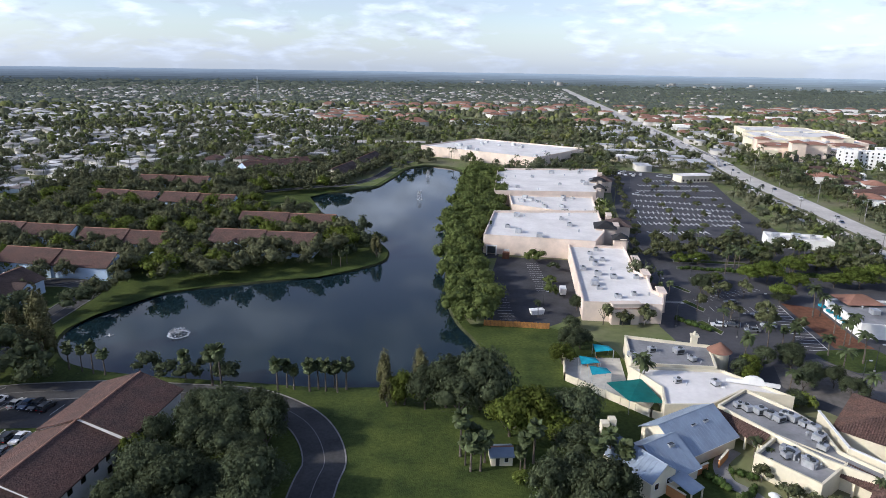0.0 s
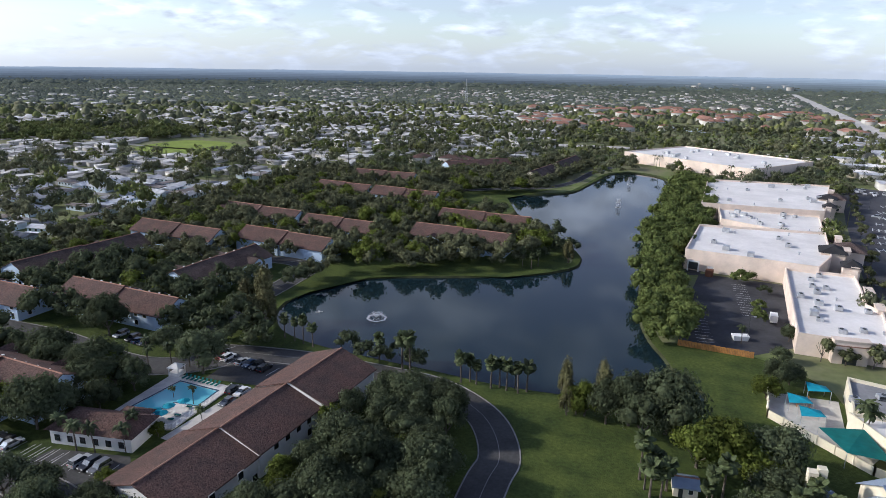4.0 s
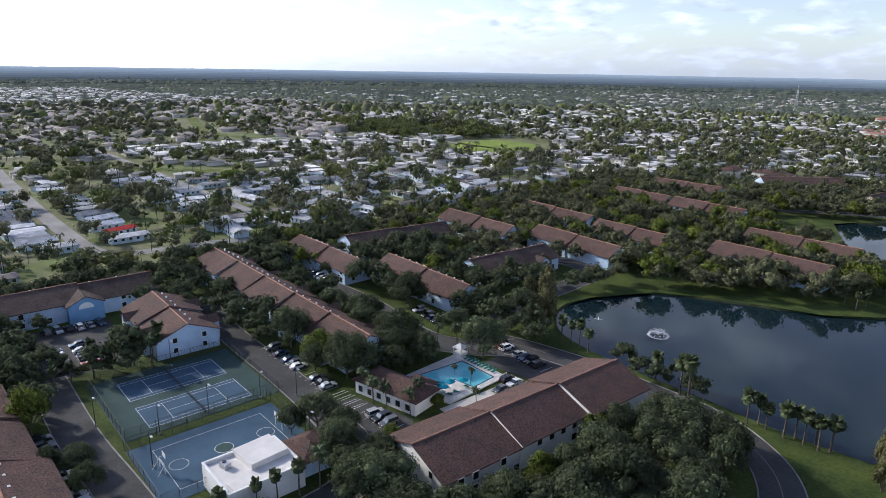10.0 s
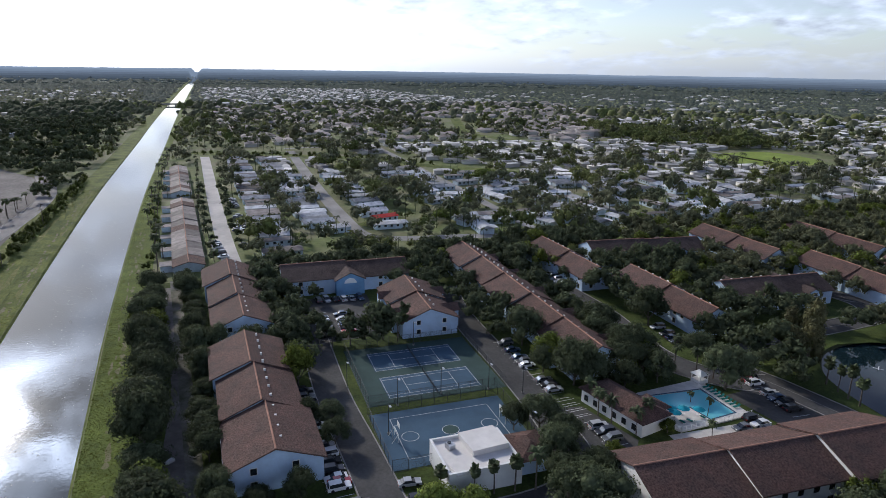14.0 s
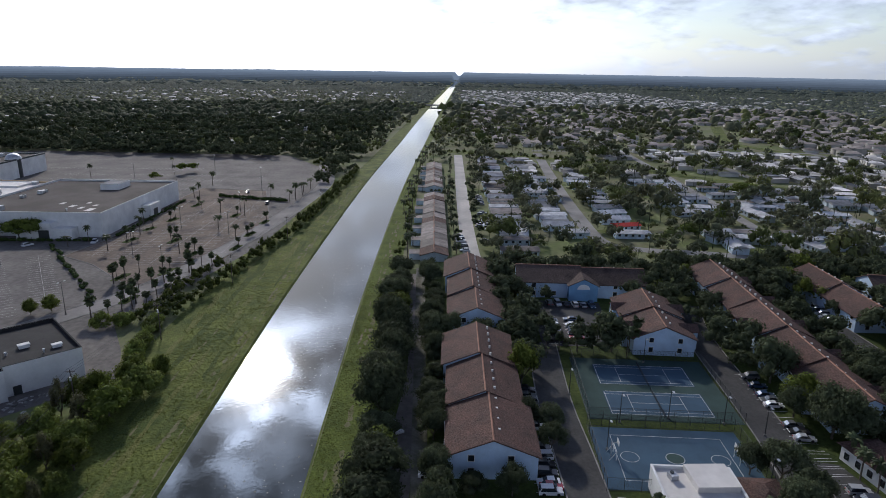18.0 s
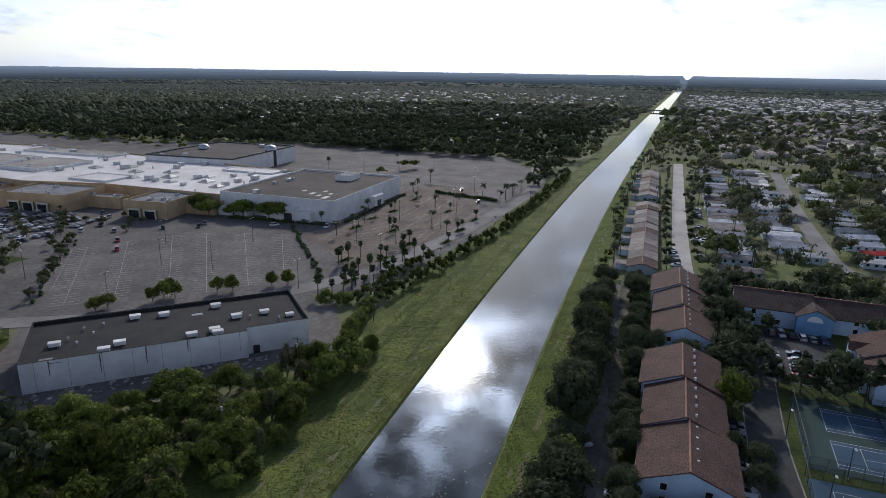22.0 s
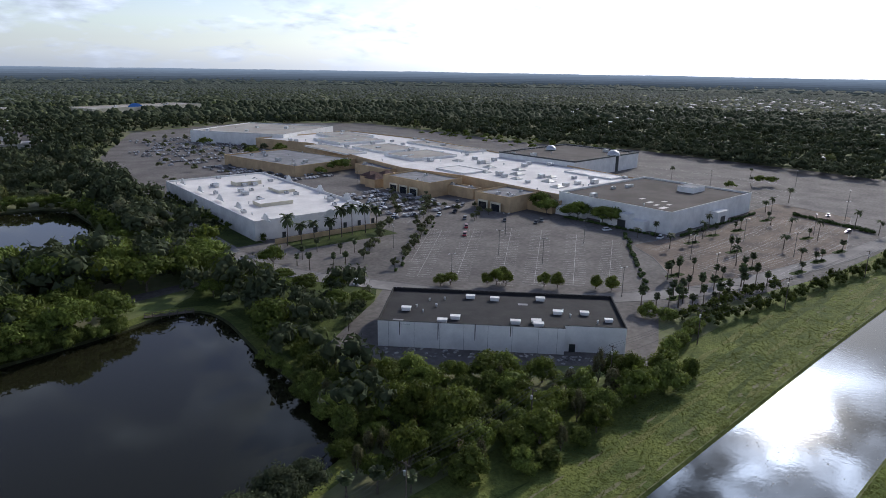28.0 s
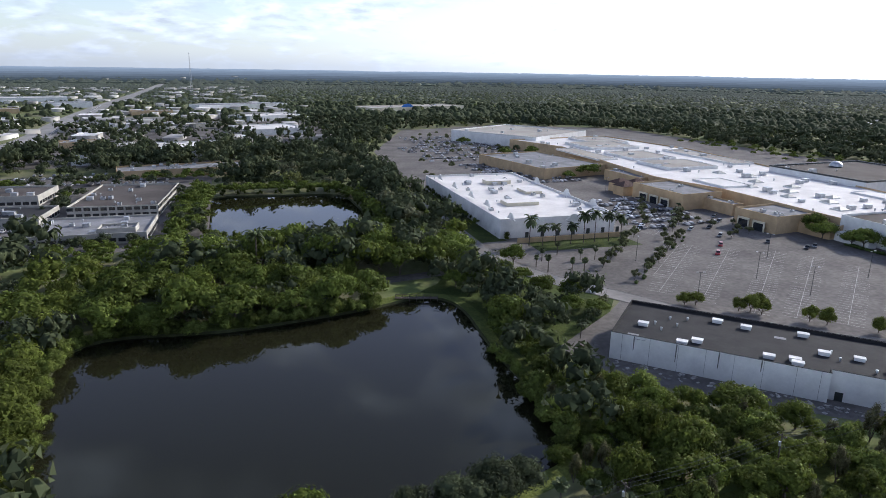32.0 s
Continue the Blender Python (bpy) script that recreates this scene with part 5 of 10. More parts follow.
def palm_meshes(seed, h, fl, n=18, ball=False):
    rnd = random.Random(seed)
    lean = (rnd.uniform(-0.5, 0.5), rnd.uniform(-0.5, 0.5))
    tr = Shape()
    pts = [Vector((lean[0] * t * t, lean[1] * t * t, h * t)) for t in (0, 0.35, 0.7, 1)]
    for a, b, r0, r1 in zip(pts, pts[1:], (0.24, 0.18, 0.16), (0.18, 0.16, 0.14)):
        tr.tube(a, b, r0, r1, 7, False)
    top = pts[-1]
    cr = Shape()
    for k in range(n * (2 if ball else 1)):
        az = k * 2.399 + rnd.uniform(-0.2, 0.2)
        e0 = rnd.uniform(-0.9, 1.3) if ball else rnd.uniform(-0.25, 1.15)
        L = fl * rnd.uniform(0.8, 1.1)
        d = Vector((math.cos(az), math.sin(az), 0))
        side = Vector((-math.sin(az), math.cos(az), 0))
        p, ang, w = Vector(top), e0, L * (0.3 if ball else 0.17)
        line = [p.copy()]
        for s in range(4):
            p = p + (d * math.cos(ang) + Vector((0, 0, math.sin(ang)))) * (L / 4)
            ang -= 0.22 if ball else 0.5
            line.append(p.copy())
        ws = [0.05 * w, 0.3 * w, 1.1 * w, 1.2 * w, 0.35 * w] if ball else [0.25 * w, w, 0.95 * w, 0.6 * w, 0.04]
        vs = []
        for q, ww in zip(line, ws):
            vs += [q + side * ww - Vector((0, 0, ww * 0.45)), q, q - side * ww - Vector((0, 0, ww * 0.45))]
        fs = []
        for s in range(4):
            o = 3 * s
            fs += [(o, o + 1, o + 4, o + 3), (o + 1, o + 2, o + 5, o + 4)]
        cr.add(vs, fs)
    return mesh_of("crown", cr, LEAF_PALM), mesh_of("trunk", tr, BARK)


KINDS["palm"] = [palm_meshes(k, 6.5 + k * 0.8, 3.0, 22) for k in range(4)], "tall feathery palm with slender grey trunk", "palm"
KINDS["cabbage"] = [palm_meshes(10 + k, 5.0 + k * 0.7, 1.75, 24, True) for k in range(4)], "cabbage palm with round ball of fan leaves", "palm"
KINDS["royal"] = [palm_meshes(20 + k, 9.0 + k * 0.6, 4.2, 26) for k in range(2)], "tall royal palm with drooping fronds", "palm"
TR = random.Random(11)


LATER = {}  # trees far from the drone, joined further down


def tree(key, x, y, s=1.0, group="", z=0.0):
    key, f = LOWER.get(key, (key, 1.0))
    s *= f
    variants, label, cat = KINDS[key]
    crown, trunk = variants[TR.randrange(len(variants))]
    if ((y > 140 and x < -50 or 20 < y and x < -150) and key in ("oak", "green")) or ((y > 222 or y < -226 or x < -235 or (y > 186 and -4 < x < 44)) and key in ("oak", "green")) or (key == "lot" and y < -400) or (key == "shade" and (y < -268 or x < -290)) or (key == "bush" and (math.hypot(x, y) > 222 or x < -190)):
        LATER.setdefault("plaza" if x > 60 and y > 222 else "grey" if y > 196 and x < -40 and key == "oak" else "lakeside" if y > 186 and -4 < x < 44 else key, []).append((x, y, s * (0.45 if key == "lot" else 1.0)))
        return None
    t = thing({"palm": "palm_tree", "shrub": "shrub"}.get(cat) or {"oak": "live_oak", "shade": "shade_tree", "dry": "cypress", "lot": "car_park_tree"}.get(key, "leafy_tree"), label, cat, x, y, z, TR.uniform(0, 360), group)
    t.scale = (s * TR.uniform(0.84, 1.18), s * TR.uniform(0.84, 1.18), s * TR.uniform(0.82, 1.28))
    part("crown", crown, None, t)
    if cat != "shrub":
        part("trunk", trunk, None, t)
    return t


LOWER = {"shade_low": ("shade", 0.62), "dry_low": ("dry", 0.62)}


def row(key, pts, step, s=(0.8, 1.15), jit=1.0, group=""):
    """Trees along a line, a little out of step."""
    for (x0, y0), (x1, y1) in zip(pts, pts[1:]):
        L = math.hypot(x1 - x0, y1 - y0)
        for k in range(max(1, int(L / step))):
            f = (k + 0.5) / max(1, int(L / step))
            tree(key, x0 + (x1 - x0) * f + TR.uniform(-jit, jit), y0 + (y1 - y0) * f + TR.uniform(-jit, jit), TR.uniform(*s), group)


def fill(key, poly, step, s=(0.8, 1.15), group="", check=True, share=1.0):
    """Trees scattered over poly, clear of roofs, roads and water."""
    q = np.array(poly)
    (x0, y0), (x1, y1) = q.min(0), q.max(0)
    pts = np.array([(x + TR.uniform(-0.4, 0.4) * step, y + TR.uniform(-0.4, 0.4) * step) for x in np.arange(x0, x1, step) for y in np.arange(y0, y1, step)])
    ok = inside(list(poly), pts)
    if check:
        ok &= free(pts)
    for x, y in pts[ok]:
        if TR.random() < share:
            tree(key if isinstance(key, str) else TR.choice(key), x, y, TR.uniform(*s), group)




# ---- mobile homes and houses ----
def home_meshes(seed):
    rnd = random.Random(seed)
    L, w, e = rnd.uniform(12, 17), rnd.uniform(5.5, 8), rnd.uniform(2.7, 3.2)
    r = e + rnd.uniform(0.5, 1.3)
    h = w / 2
    wall = Shape().add([(-L / 2, -h, 0), (L / 2, -h, 0), (L / 2, h, 0), (-L / 2, h, 0), (-L / 2, -h, e), (L / 2, -h, e), (L / 2, h, e), (-L / 2, h, e), (-L / 2, 0, r - 0.1), (L / 2, 0, r - 0.1)],
                       [(0, 1, 5, 4), (2, 3, 7, 6), (1, 2, 6, 9, 5), (3, 0, 4, 8, 7)])
    a, q = L / 2 + 0.4, h + 0.4
    dz = 0.4 * (r - e) / h
    roof = Shape().add([(-a, 0, r), (a, 0, r), (a, -q, e - dz), (-a, -q, e - dz), (a, q, e - dz), (-a, q, e - dz), (-a, -q, e - dz - 0.15), (a, -q, e - dz - 0.15), (a, q, e - dz - 0.15), (-a, q, e - dz - 0.15)],
                       [(0, 3, 2, 1), (0, 1, 4, 5), (3, 6, 7, 2), (5, 4, 8, 9), (3, 5, 9, 6), (2, 7, 8, 4), (0, 5, 3), (1, 2, 4)])
    wins = Shape()
    for k in range(int(L / 3.2)):
        x = -L / 2 + 1.8 + k * 3.2
        for s in (-1, 1):
            wins.box(x - 0.6, s * (h + 0.02) - 0.03, 1.2, x + 0.6, s * (h + 0.02) + 0.03, 2.3)
    port = Shape().box(-L * 0.2, h + 0.45, 2.35, L * 0.3, h + 3.4, 2.5)
    for x in (-L * 0.19, L * 0.29):
        port.box(x - 0.06, h + 3.2, 0, x + 0.06, h + 3.32, 2.35)
    return (mesh_of("wall", wall, HOMEWALL), mesh_of("roof", roof, HOMEROOF if seed % 4 else HOMEROOF_B), mesh_of("window_band", wins, GLASS), mesh_of("carport", port, HOMEROOF)), (L, w)


HOMES = [home_meshes(k) for k in range(7)]
HR = random.Random(3)
HOME_N = 0


def home(x, y, rz, red=False):
    global HOME_N
    meshes, (L, w) = HOMES[HR.randrange(len(HOMES))]
    t = thing("mobile_home", "pale single-storey mobile home with low metal roof", "mobile home", x, y, 0, rz, "mobile home park")
    for me in meshes:
        if me.name.startswith("carport") and HR.random() < 0.4:
            continue
        p = part(me.name.split(".")[0], me, None, t, kind="stuff" if me.name.startswith("window") else "")
        if red and me.name.startswith("roof"):
            p.data = me.copy()
            p.data.materials[0] = REDROOF
            p["label"] = "bright red roof"
    keep(rect(x, y, L + 0.6, w + 0.6, rz))
    HOME_N += 1


# row of joined houses by the canal
for k in range(24):
    x = -262 - k * 11.2
    if k in (12, 13):
        continue
    y = 5.5 + (-262 - x) * 0.018
    t = thing("row_house", "pale row house with grey shingle roof beside the canal", "house", x, y, 0, 0, "houses along the canal")
    keep(rect(x, y, 11, 20, 0))
    dz = HR.uniform(-0.15, 0.25)
    pitched(t, -5.4, 5.4, 11.5, 3.0 + dz, 4.6 + dz, HOMEWALL, HOMEROOF_B if k % 5 else TILE, 0.4)
    if k % 2 == 0:
        box_part("sun_room", HOMEWALL, t, -4, -10.4, 0, 2.5, -5.8, 2.5)
        box_part("sun_room_roof", HOMEROOF_B, t, -4.2, -10.6, 2.5, 2.7, -5.8, 2.65)
row("palm", [(-255, -6), (-330, -8), (-400, -6), (-500, -2), (-600, 4)], 9, (0.7, 1.0), 3, "palms along the canal")
row("oak", [(-270, 27.5), (-340, 29), (-440, 33)], 13, (0.4, 0.7), 1.2, "trees along the pale street"), row("oak", [(-262, 16), (-340, 17.5), (-440, 21)], 15, (0.4, 0.65), 1.0, "trees along the pale street")
row("palm", [(-262, 15), (-340, 15), (-440, 19), (-560, 25)], 12, (0.6, 0.85), 1.0, "palms along the pale street")
row("bush", [(-258, -8), (-300, -7), (-420, -5)], 12, (0.6, 0.9), 2, "bushes along the canal")
# trailers across the street, laid side by side
for k in range(34):
    for j in range(2):
        x, y = -268 - k * 9.0 + HR.uniform(-0.8, 0.8), 43 + j * 24 + k * 0.4
        if not (j and k < 5) and HR.random() < 0.9:
            home(x, y, 90 + HR.uniform(-3, 3))
ROWS = []
for k, yy in enumerate((150, 215, 280, 345, 410, 475)):
    for side in (-1.9, -0.85, 0.85, 1.9):
        for i in range(30):
            x = -278 + k * 8 - i * 12.2 + HR.uniform(-2.2, 2.2)
            y = yy + 20 + (-270 - x) * 0.09 + side * 15 + HR.uniform(-3, 3)
            P0 = np.array([[x, y]])
            if free(P0)[0] and HR.random() < 0.66 and not (y < 170 and x > -262):
                ROWS.append((x, y))
for i in range(22):
    for side in (-1, 1):
        x = -300 - i * 14.5
        ROWS.append((x, 88 + (-300 - x) * 0.06 + side * 14 + HR.uniform(-2, 2)))
FAR_HOMES = []
ROWS.sort(key=lambda p: math.hypot(*p))
for n, (x, y) in enumerate(ROWS):
    if not free(np.array([[x, y]]))[0]:
        continue
    if HOME_N > 185:
        FAR_HOMES.append((x, y))
        keep(rect(x, y, 8, 13, 0))
    else:
        home(x, y, HR.choice((84, 84, 96, -4)) + HR.uniform(-12, 12), red=(abs(x + 318) < 8 and abs(y - 100) < 12))


# ---- cars ----
def car_set(suv):
    L, W = (4.7, 1.9) if suv else (4.6, 1.82)
    zb, zt = (0.95, 1.7) if suv else (0.85, 1.42)
    prof = [(-L / 2, 0.25), (-L / 2, zb - 0.05), (-L / 2 + 0.15, zb), (L / 2 - 1.3, zb), (L / 2 - 0.15, zb - 0.15), (L / 2, 0.6), (L / 2, 0.25)]
    n = len(prof)
    vs = [(x, s * W / 2 * (0.94 if z > zb - 0.1 else 1), z) for s in (-1, 1) for x, z in prof]
    body = Shape().add(vs, [tuple(range(n)), tuple(range(2 * n - 1, n - 1, -1))] + [((i + 1) % n, i, n + i, n + (i + 1) % n) for i in range(n)])
    x0, x1, x2, x3 = (-L / 2 + 0.1, -L / 2 + 0.45, 0.45, 1.15) if suv else (-L / 2 + 0.5, -L / 2 + 1.2, 0.25, 1.05)
    w0, w1 = W / 2 * 0.92, W / 2 * 0.76
    cab = [(x0, -w0, zb), (x3, -w0, zb), (x3, w0, zb), (x0, w0, zb), (x1, -w1, zt - 0.06), (x2, -w1, zt - 0.06), (x2, w1, zt - 0.06), (x1, w1, zt - 0.06)]
    glass = Shape().add(cab, [(0, 1, 5, 4), (1, 2, 6, 5), (2, 3, 7, 6), (3, 0, 4, 7)])
    roof = Shape().box(x1 - 0.05, -w1 - 0.02, zt - 0.07, x2 + 0.05, w1 + 0.02, zt)
    roof.add([(x1, -w1 - 0.03, zt - 0.06), (x1 + 0.1, -w1 - 0.03, zt - 0.06), (x0 + 0.15, -w0 - 0.02, zb), (x0, -w0 - 0.02, zb)], [(0, 1, 2, 3)])
    wheel = Shape().tube((0, -0.12, 0), (0, 0.12, 0), 0.34, n=10)
    rim = Shape().tube((0, -0.13, 0), (0, 0.13, 0), 0.2, n=8)
    return body, glass, roof, wheel, rim, (L, W, zb)


CAR_MESH = {}
for suv in (0, 1):
    b, g, r, w, rm, dim = car_set(suv)
    gm, wm, rmm = mesh_of("window_glass", g, GLASS), mesh_of("wheel", w, RUBBER), mesh_of("rim", rm, STEEL)
    hm = mesh_of("headlight", Shape().box(-0.06, -0.22, -0.08, 0.03, 0.22, 0.08), LAMPW)
    tm = mesh_of("tail_light", Shape().box(-0.03, -0.2, -0.1, 0.06, 0.2, 0.1), RED)
    for k, m_ in enumerate(CARS):
        CAR_MESH[suv, k] = mesh_of("body", b, m_), mesh_of("roof", r, m_), gm, wm, hm, tm, dim
CR = random.Random(21)
CNAME = ("white", "silver", "black", "dark blue", "red", "grey")


def car(x, y, rz, colour=None, suv=None, z=0.06):
    near = math.hypot(x, y) < 215
    k = CR.choice((0, 0, 1, 1, 2, 2, 2, 3, 3, 5, 5, 0, 1, 2, 5, 4)) if colour is None else colour
    suv = CR.randint(0, 1) if suv is None else suv
    body, roof, gm, wm, hm, tm, (L, W, zb) = CAR_MESH[suv, k]
    t = thing("car", CNAME[k] + (" parked car with high body on asphalt" if suv else " parked saloon car on asphalt"), "car", x, y, z, rz + CR.uniform(-2, 2), "parked cars")
    part("body", body, None, t), part("roof", roof, None, t), part("window_glass", gm, None, t)
    for sx in (-1.4, 1.4) if math.hypot(x, y) < 260 else ():
        for sy in (-1, 1):
            part("wheel", wm, None, t).matrix_basis = pose(sx, sy * (W / 2 - 0.1), 0.34)
    for sy in (-1, 1) if near else ():
        part("headlight", hm, None, t).matrix_basis = pose(L / 2 - 0.02, sy * (W / 2 - 0.35), 0.66)
        part("tail_light", tm, None, t).matrix_basis = pose(-L / 2 + 0.0, sy * (W / 2 - 0.3), zb - 0.2)
    return t


def car_line(x0, y0, x1, y1, n, rz, full=1.0):
    l_, r_ = ribbon([(x0, y0), (x1, y1)], 7)
    keep(l_ + r_[::-1])
    for k in range(n):
        if CR.random() < full:
            f = (k + 0.5) / n
            car(x0 + (x1 - x0) * f, y0 + (y1 - y0) * f, rz + CR.choice((0, 180)))


LINES = Shape()


def bays(x0, y0, x1, y1, n, depth, z, rz=None):
    """Painted bay lines square to the line from 0 to 1, depth long to its left."""
    d = Vector((x1 - x0, y1 - y0)).normalized()
    nn = Vector((-d.y, d.x))
    for k in range(n + 1):
        p = Vector((x0, y0)).lerp(Vector((x1, y1)), k / n)
        a, b = p - d * 0.07, p + d * 0.07
        LINES.add([(a.x, a.y, z), (b.x, b.y, z), (b.x + nn.x * depth, b.y + nn.y * depth, z), (a.x + nn.x * depth, a.y + nn.y * depth, z)], [(0, 1, 2, 3)])


car_line(-153, 87.5, -133, 85.5, 8, 84, 0.55), car_line(-129, 85.5, -110, 84, 7, 84, 0.5), car_line(-105, 85, -97, 84.5, 3, 84, 1)
car_line(-146, 26.5, -103, 25, 15, 88, 0.6)
car_line(-195, 42, -175, 40.5, 7, 92, 0.9), car_line(-193, 48.5, -176, 47, 7, 88, 0.85)
car_line(-207, 43, -204, 60, 6, 2, 0.8)
car_line(-166, 126.5, -148, 124.5, 7, 84, 0.8), car_line(-146, 138.5, -127, 134.5, 7, 80, 0.6)
car_line(-112, 137, -91, 133, 8, 82, 0.85), car_line(-94, 120.5, -84, 120, 4, 84, 1)
car_line(-92, 115, -84, 115, 3, 84, 0.3)
car_line(-205, 136, -186, 133, 6, 84, 0.6), car_line(-185, 218, -160, 217, 8, 88, 0.6)
car_line(-133, 205, -131, 190, 4, 175, 0.5)
car(-106, 25.5, 88, 4), car(-107, 136, 80, 4), car(-127, -5.5, 30, 0), car(-147, 3.5, 80, 2), car(-110, 2, 85, 0), car(-98, 27, 85, 5), car(-100.5, 38, 80, 1, 0), car(-95, 38, 80, 2, 1)
for x, y in ((-318, 30), (-322, 31), (-327, 31), (-290, 30), (-345, 33)):
    car(x, y, 88)
car_line(-262, 20, -300, 18, 12, 90, 0.6), car_line(-310, 33.5, -400, 36, 22, 90, 0.35)
for x, y, rz, c in ((-239, -237, 40, 5), (-226, -223, 44, 4), (-261, -206, 30, 2), (-240, -271, 40, 0), (-223, -260, 45, 2), (-310, -262, 0, 2), (-299, -262, 0, 1), (-277, -173, 150, 0), (-132, -187, 50, 0), (-405, -110, 10, 2), (-305, -235, 20, 5), (-370, -90, 0, 2)):
    car(x, y, rz, c, 1)
car_line(-203, -256, -254, -302, 26, 30, 0.42), car_line(-199, -264, -250, -316, 26, 30, 0.5), car_line(-195, -272, -246, -326, 26, 30, 0.5), car_line(-270, -318, -288, -292, 12, 30, 0.5)
for x, y, rz, c in ((-252, -220, 40, 2), (-267, -207, 40, 5), (-281, -239, 30, 0), (-283, -147, 10, 0), (-214, -212, 40, 4), (-300, -150, 5, 0), (-262, -262, 30, 5), (-246, -252, 30, 2), (-234, -252, 32, 1), (-268, -272, 30, 5)):
    car(x, y, rz, c, 1)
for x, y in ((165, 492), (170, 488), (152, 498), (150, 478), (156, 455), (140, 430), (100, 226), (101, 212), (105, 200), (94, 193), (97, 187), (92, 191), (110, 208), (88, 191), (104, 191), (150, 360), (125, 415), (128, 500), (133, 505), (138, 509), (128, 490), (142, 511), (146, 498)):
    car(x, y, CR.choice((80, 170)))
for k in range(30):
    f = CR.random()
    car(float(np.interp(200 + 380 * f, [150, 260, 330, 400, 510, 605], [205, 207, 210.5, 217.5, 227, 243])) + CR.choice((-12, -8, -5, 5, 8, 12)), 200 + 380 * f, 80 + CR.uniform(-3, 3) - 10 * f, z=0.08)

# far cars, joined
FC = np.random.default_rng(9)
fv, ff = [], []
for (x0, y0, x1, y1, rows_, n, gap) in ((236, 550, 262, 625, 3, 16, 3), (112, 500, 150, 490, 2, 14, 12), (-206, -262, -262, -262, 7, 18, 11), (-205, -400, -265, -400, 8, 20, 13), (-190, -520, -300, -520, 8, 30, 16), (-220, -640, -290, -640, 5, 20, 17), (60, -300, 110, -300, 5, 14, 16), (20, -470, 120, -480, 4, 24, 14), (150, -800, 160, -1400, 2, 60, 12), (250, 560, 285, 900, 2, 40, 10)):
    for r in range(rows_):
        for k in range(n):
            if FC.random() < 0.6:
                f = k / n
                x, y = x0 + (x1 - x0) * f, y0 + (y1 - y0) * f - r * gap * (1 if y0 < 0 else -0.6)
                a = FC.uniform(-0.1, 0.1) + (1.5 if FC.random() < 0.9 else 0)
                c, s = math.cos(a), math.sin(a)
                for bx in ((-2.2, -0.9, 0.3, 2.2, 0.9, 0.9), (-1.5, -0.75, 0.9, 0.9, 0.75, 1.45)):
                    sh = Shape().box(*bx)
                    fv += [(x + c * p - s * q, y + s * p + c * q, z + 0.06) for p, q, z in sh.v]
                    ff += [tuple(i + len(fv) - 8 for i in q) for q in sh.f]
FARCAR = mat("far_car_paint", (0.35, 0.35, 0.36), 0.35, 0.5, 0.1, island=0.95)
fs_ = Shape()
fs_.v, fs_.f = fv, ff
tagged(part("far_cars", fs_, FARCAR), "rows of far parked cars", "cars", kind="stuff")

# painted bays
PLAZA_ROWS = [((103, 313), (133, 315)), ((104, 334), (157, 331)), ((109, 363), (163, 352)), ((120, 396), (173, 383)), ((126, 414), (178, 408)), ((131, 430), (183, 435)), ((138, 452), (186, 452)), ((148, 473), (186, 470)), ((106, 349), (160, 341)), ((114, 380), (168, 367))]
for (xa, ya), (xb, yb) in PLAZA_ROWS:
    d_ = Vector((xb - xa, yb - ya)).normalized()
    n_ = Vector((-d_.y, d_.x))
    m_ = int(math.hypot(xb - xa, yb - ya) / 2.75)
    for k in range(m_ + 1):
        p_ = Vector((xa, ya)).lerp(Vector((xb, yb)), k / m_)
        q_ = [p_ - d_ * 0.3 - n_ * 3.6, p_ + d_ * 0.3 - n_ * 3.6, p_ + d_ * 0.3 + n_ * 3.6, p_ - d_ * 0.3 + n_ * 3.6]
        LINES.add([(v.x, v.y, 0.056) for v in q_], [(0, 1, 2, 3)])
    q_ = [Vector((xa, ya)) - n_ * 0.35, Vector((xb, yb)) - n_ * 0.35, Vector((xb, yb)) + n_ * 0.35, Vector((xa, ya)) + n_ * 0.35]
    LINES.add([(v.x, v.y, 0.06) for v in q_], [(0, 1, 2, 3)])
for k in range(16):
    f = k / 15
    x_, y_ = 113 + 4 * f, 173 + 37 * f
    LINES.add([(x_ - 6, y_ - 0.15 + 0.6, 0.056), (x_, y_ - 0.15, 0.056), (x_, y_ + 0.15, 0.056), (x_ - 6, y_ + 0.15 + 0.6, 0.056)], [(0, 1, 2, 3)])
LINES.add([(113, 172.6, 0.06), (113.3, 172.6, 0.06), (117.3, 210.4, 0.06), (117, 210.4, 0.06)], [(0, 1, 2, 3)])
bays(86, 194, 99, 188, 6, 4.6, 0.056), bays(92, 204, 106, 204, 6, 4.6, 0.056), bays(91, 212, 118, 226, 11, 4.6, 0.056), bays(90, 196, 101, 193, 4, -4.6, 0.056)
bays(34, 222, 34, 256, 13, -5, 0.056), bays(23.5, 194, 22, 222, 11, 5, 0.056)
OLDLINES = Shape()


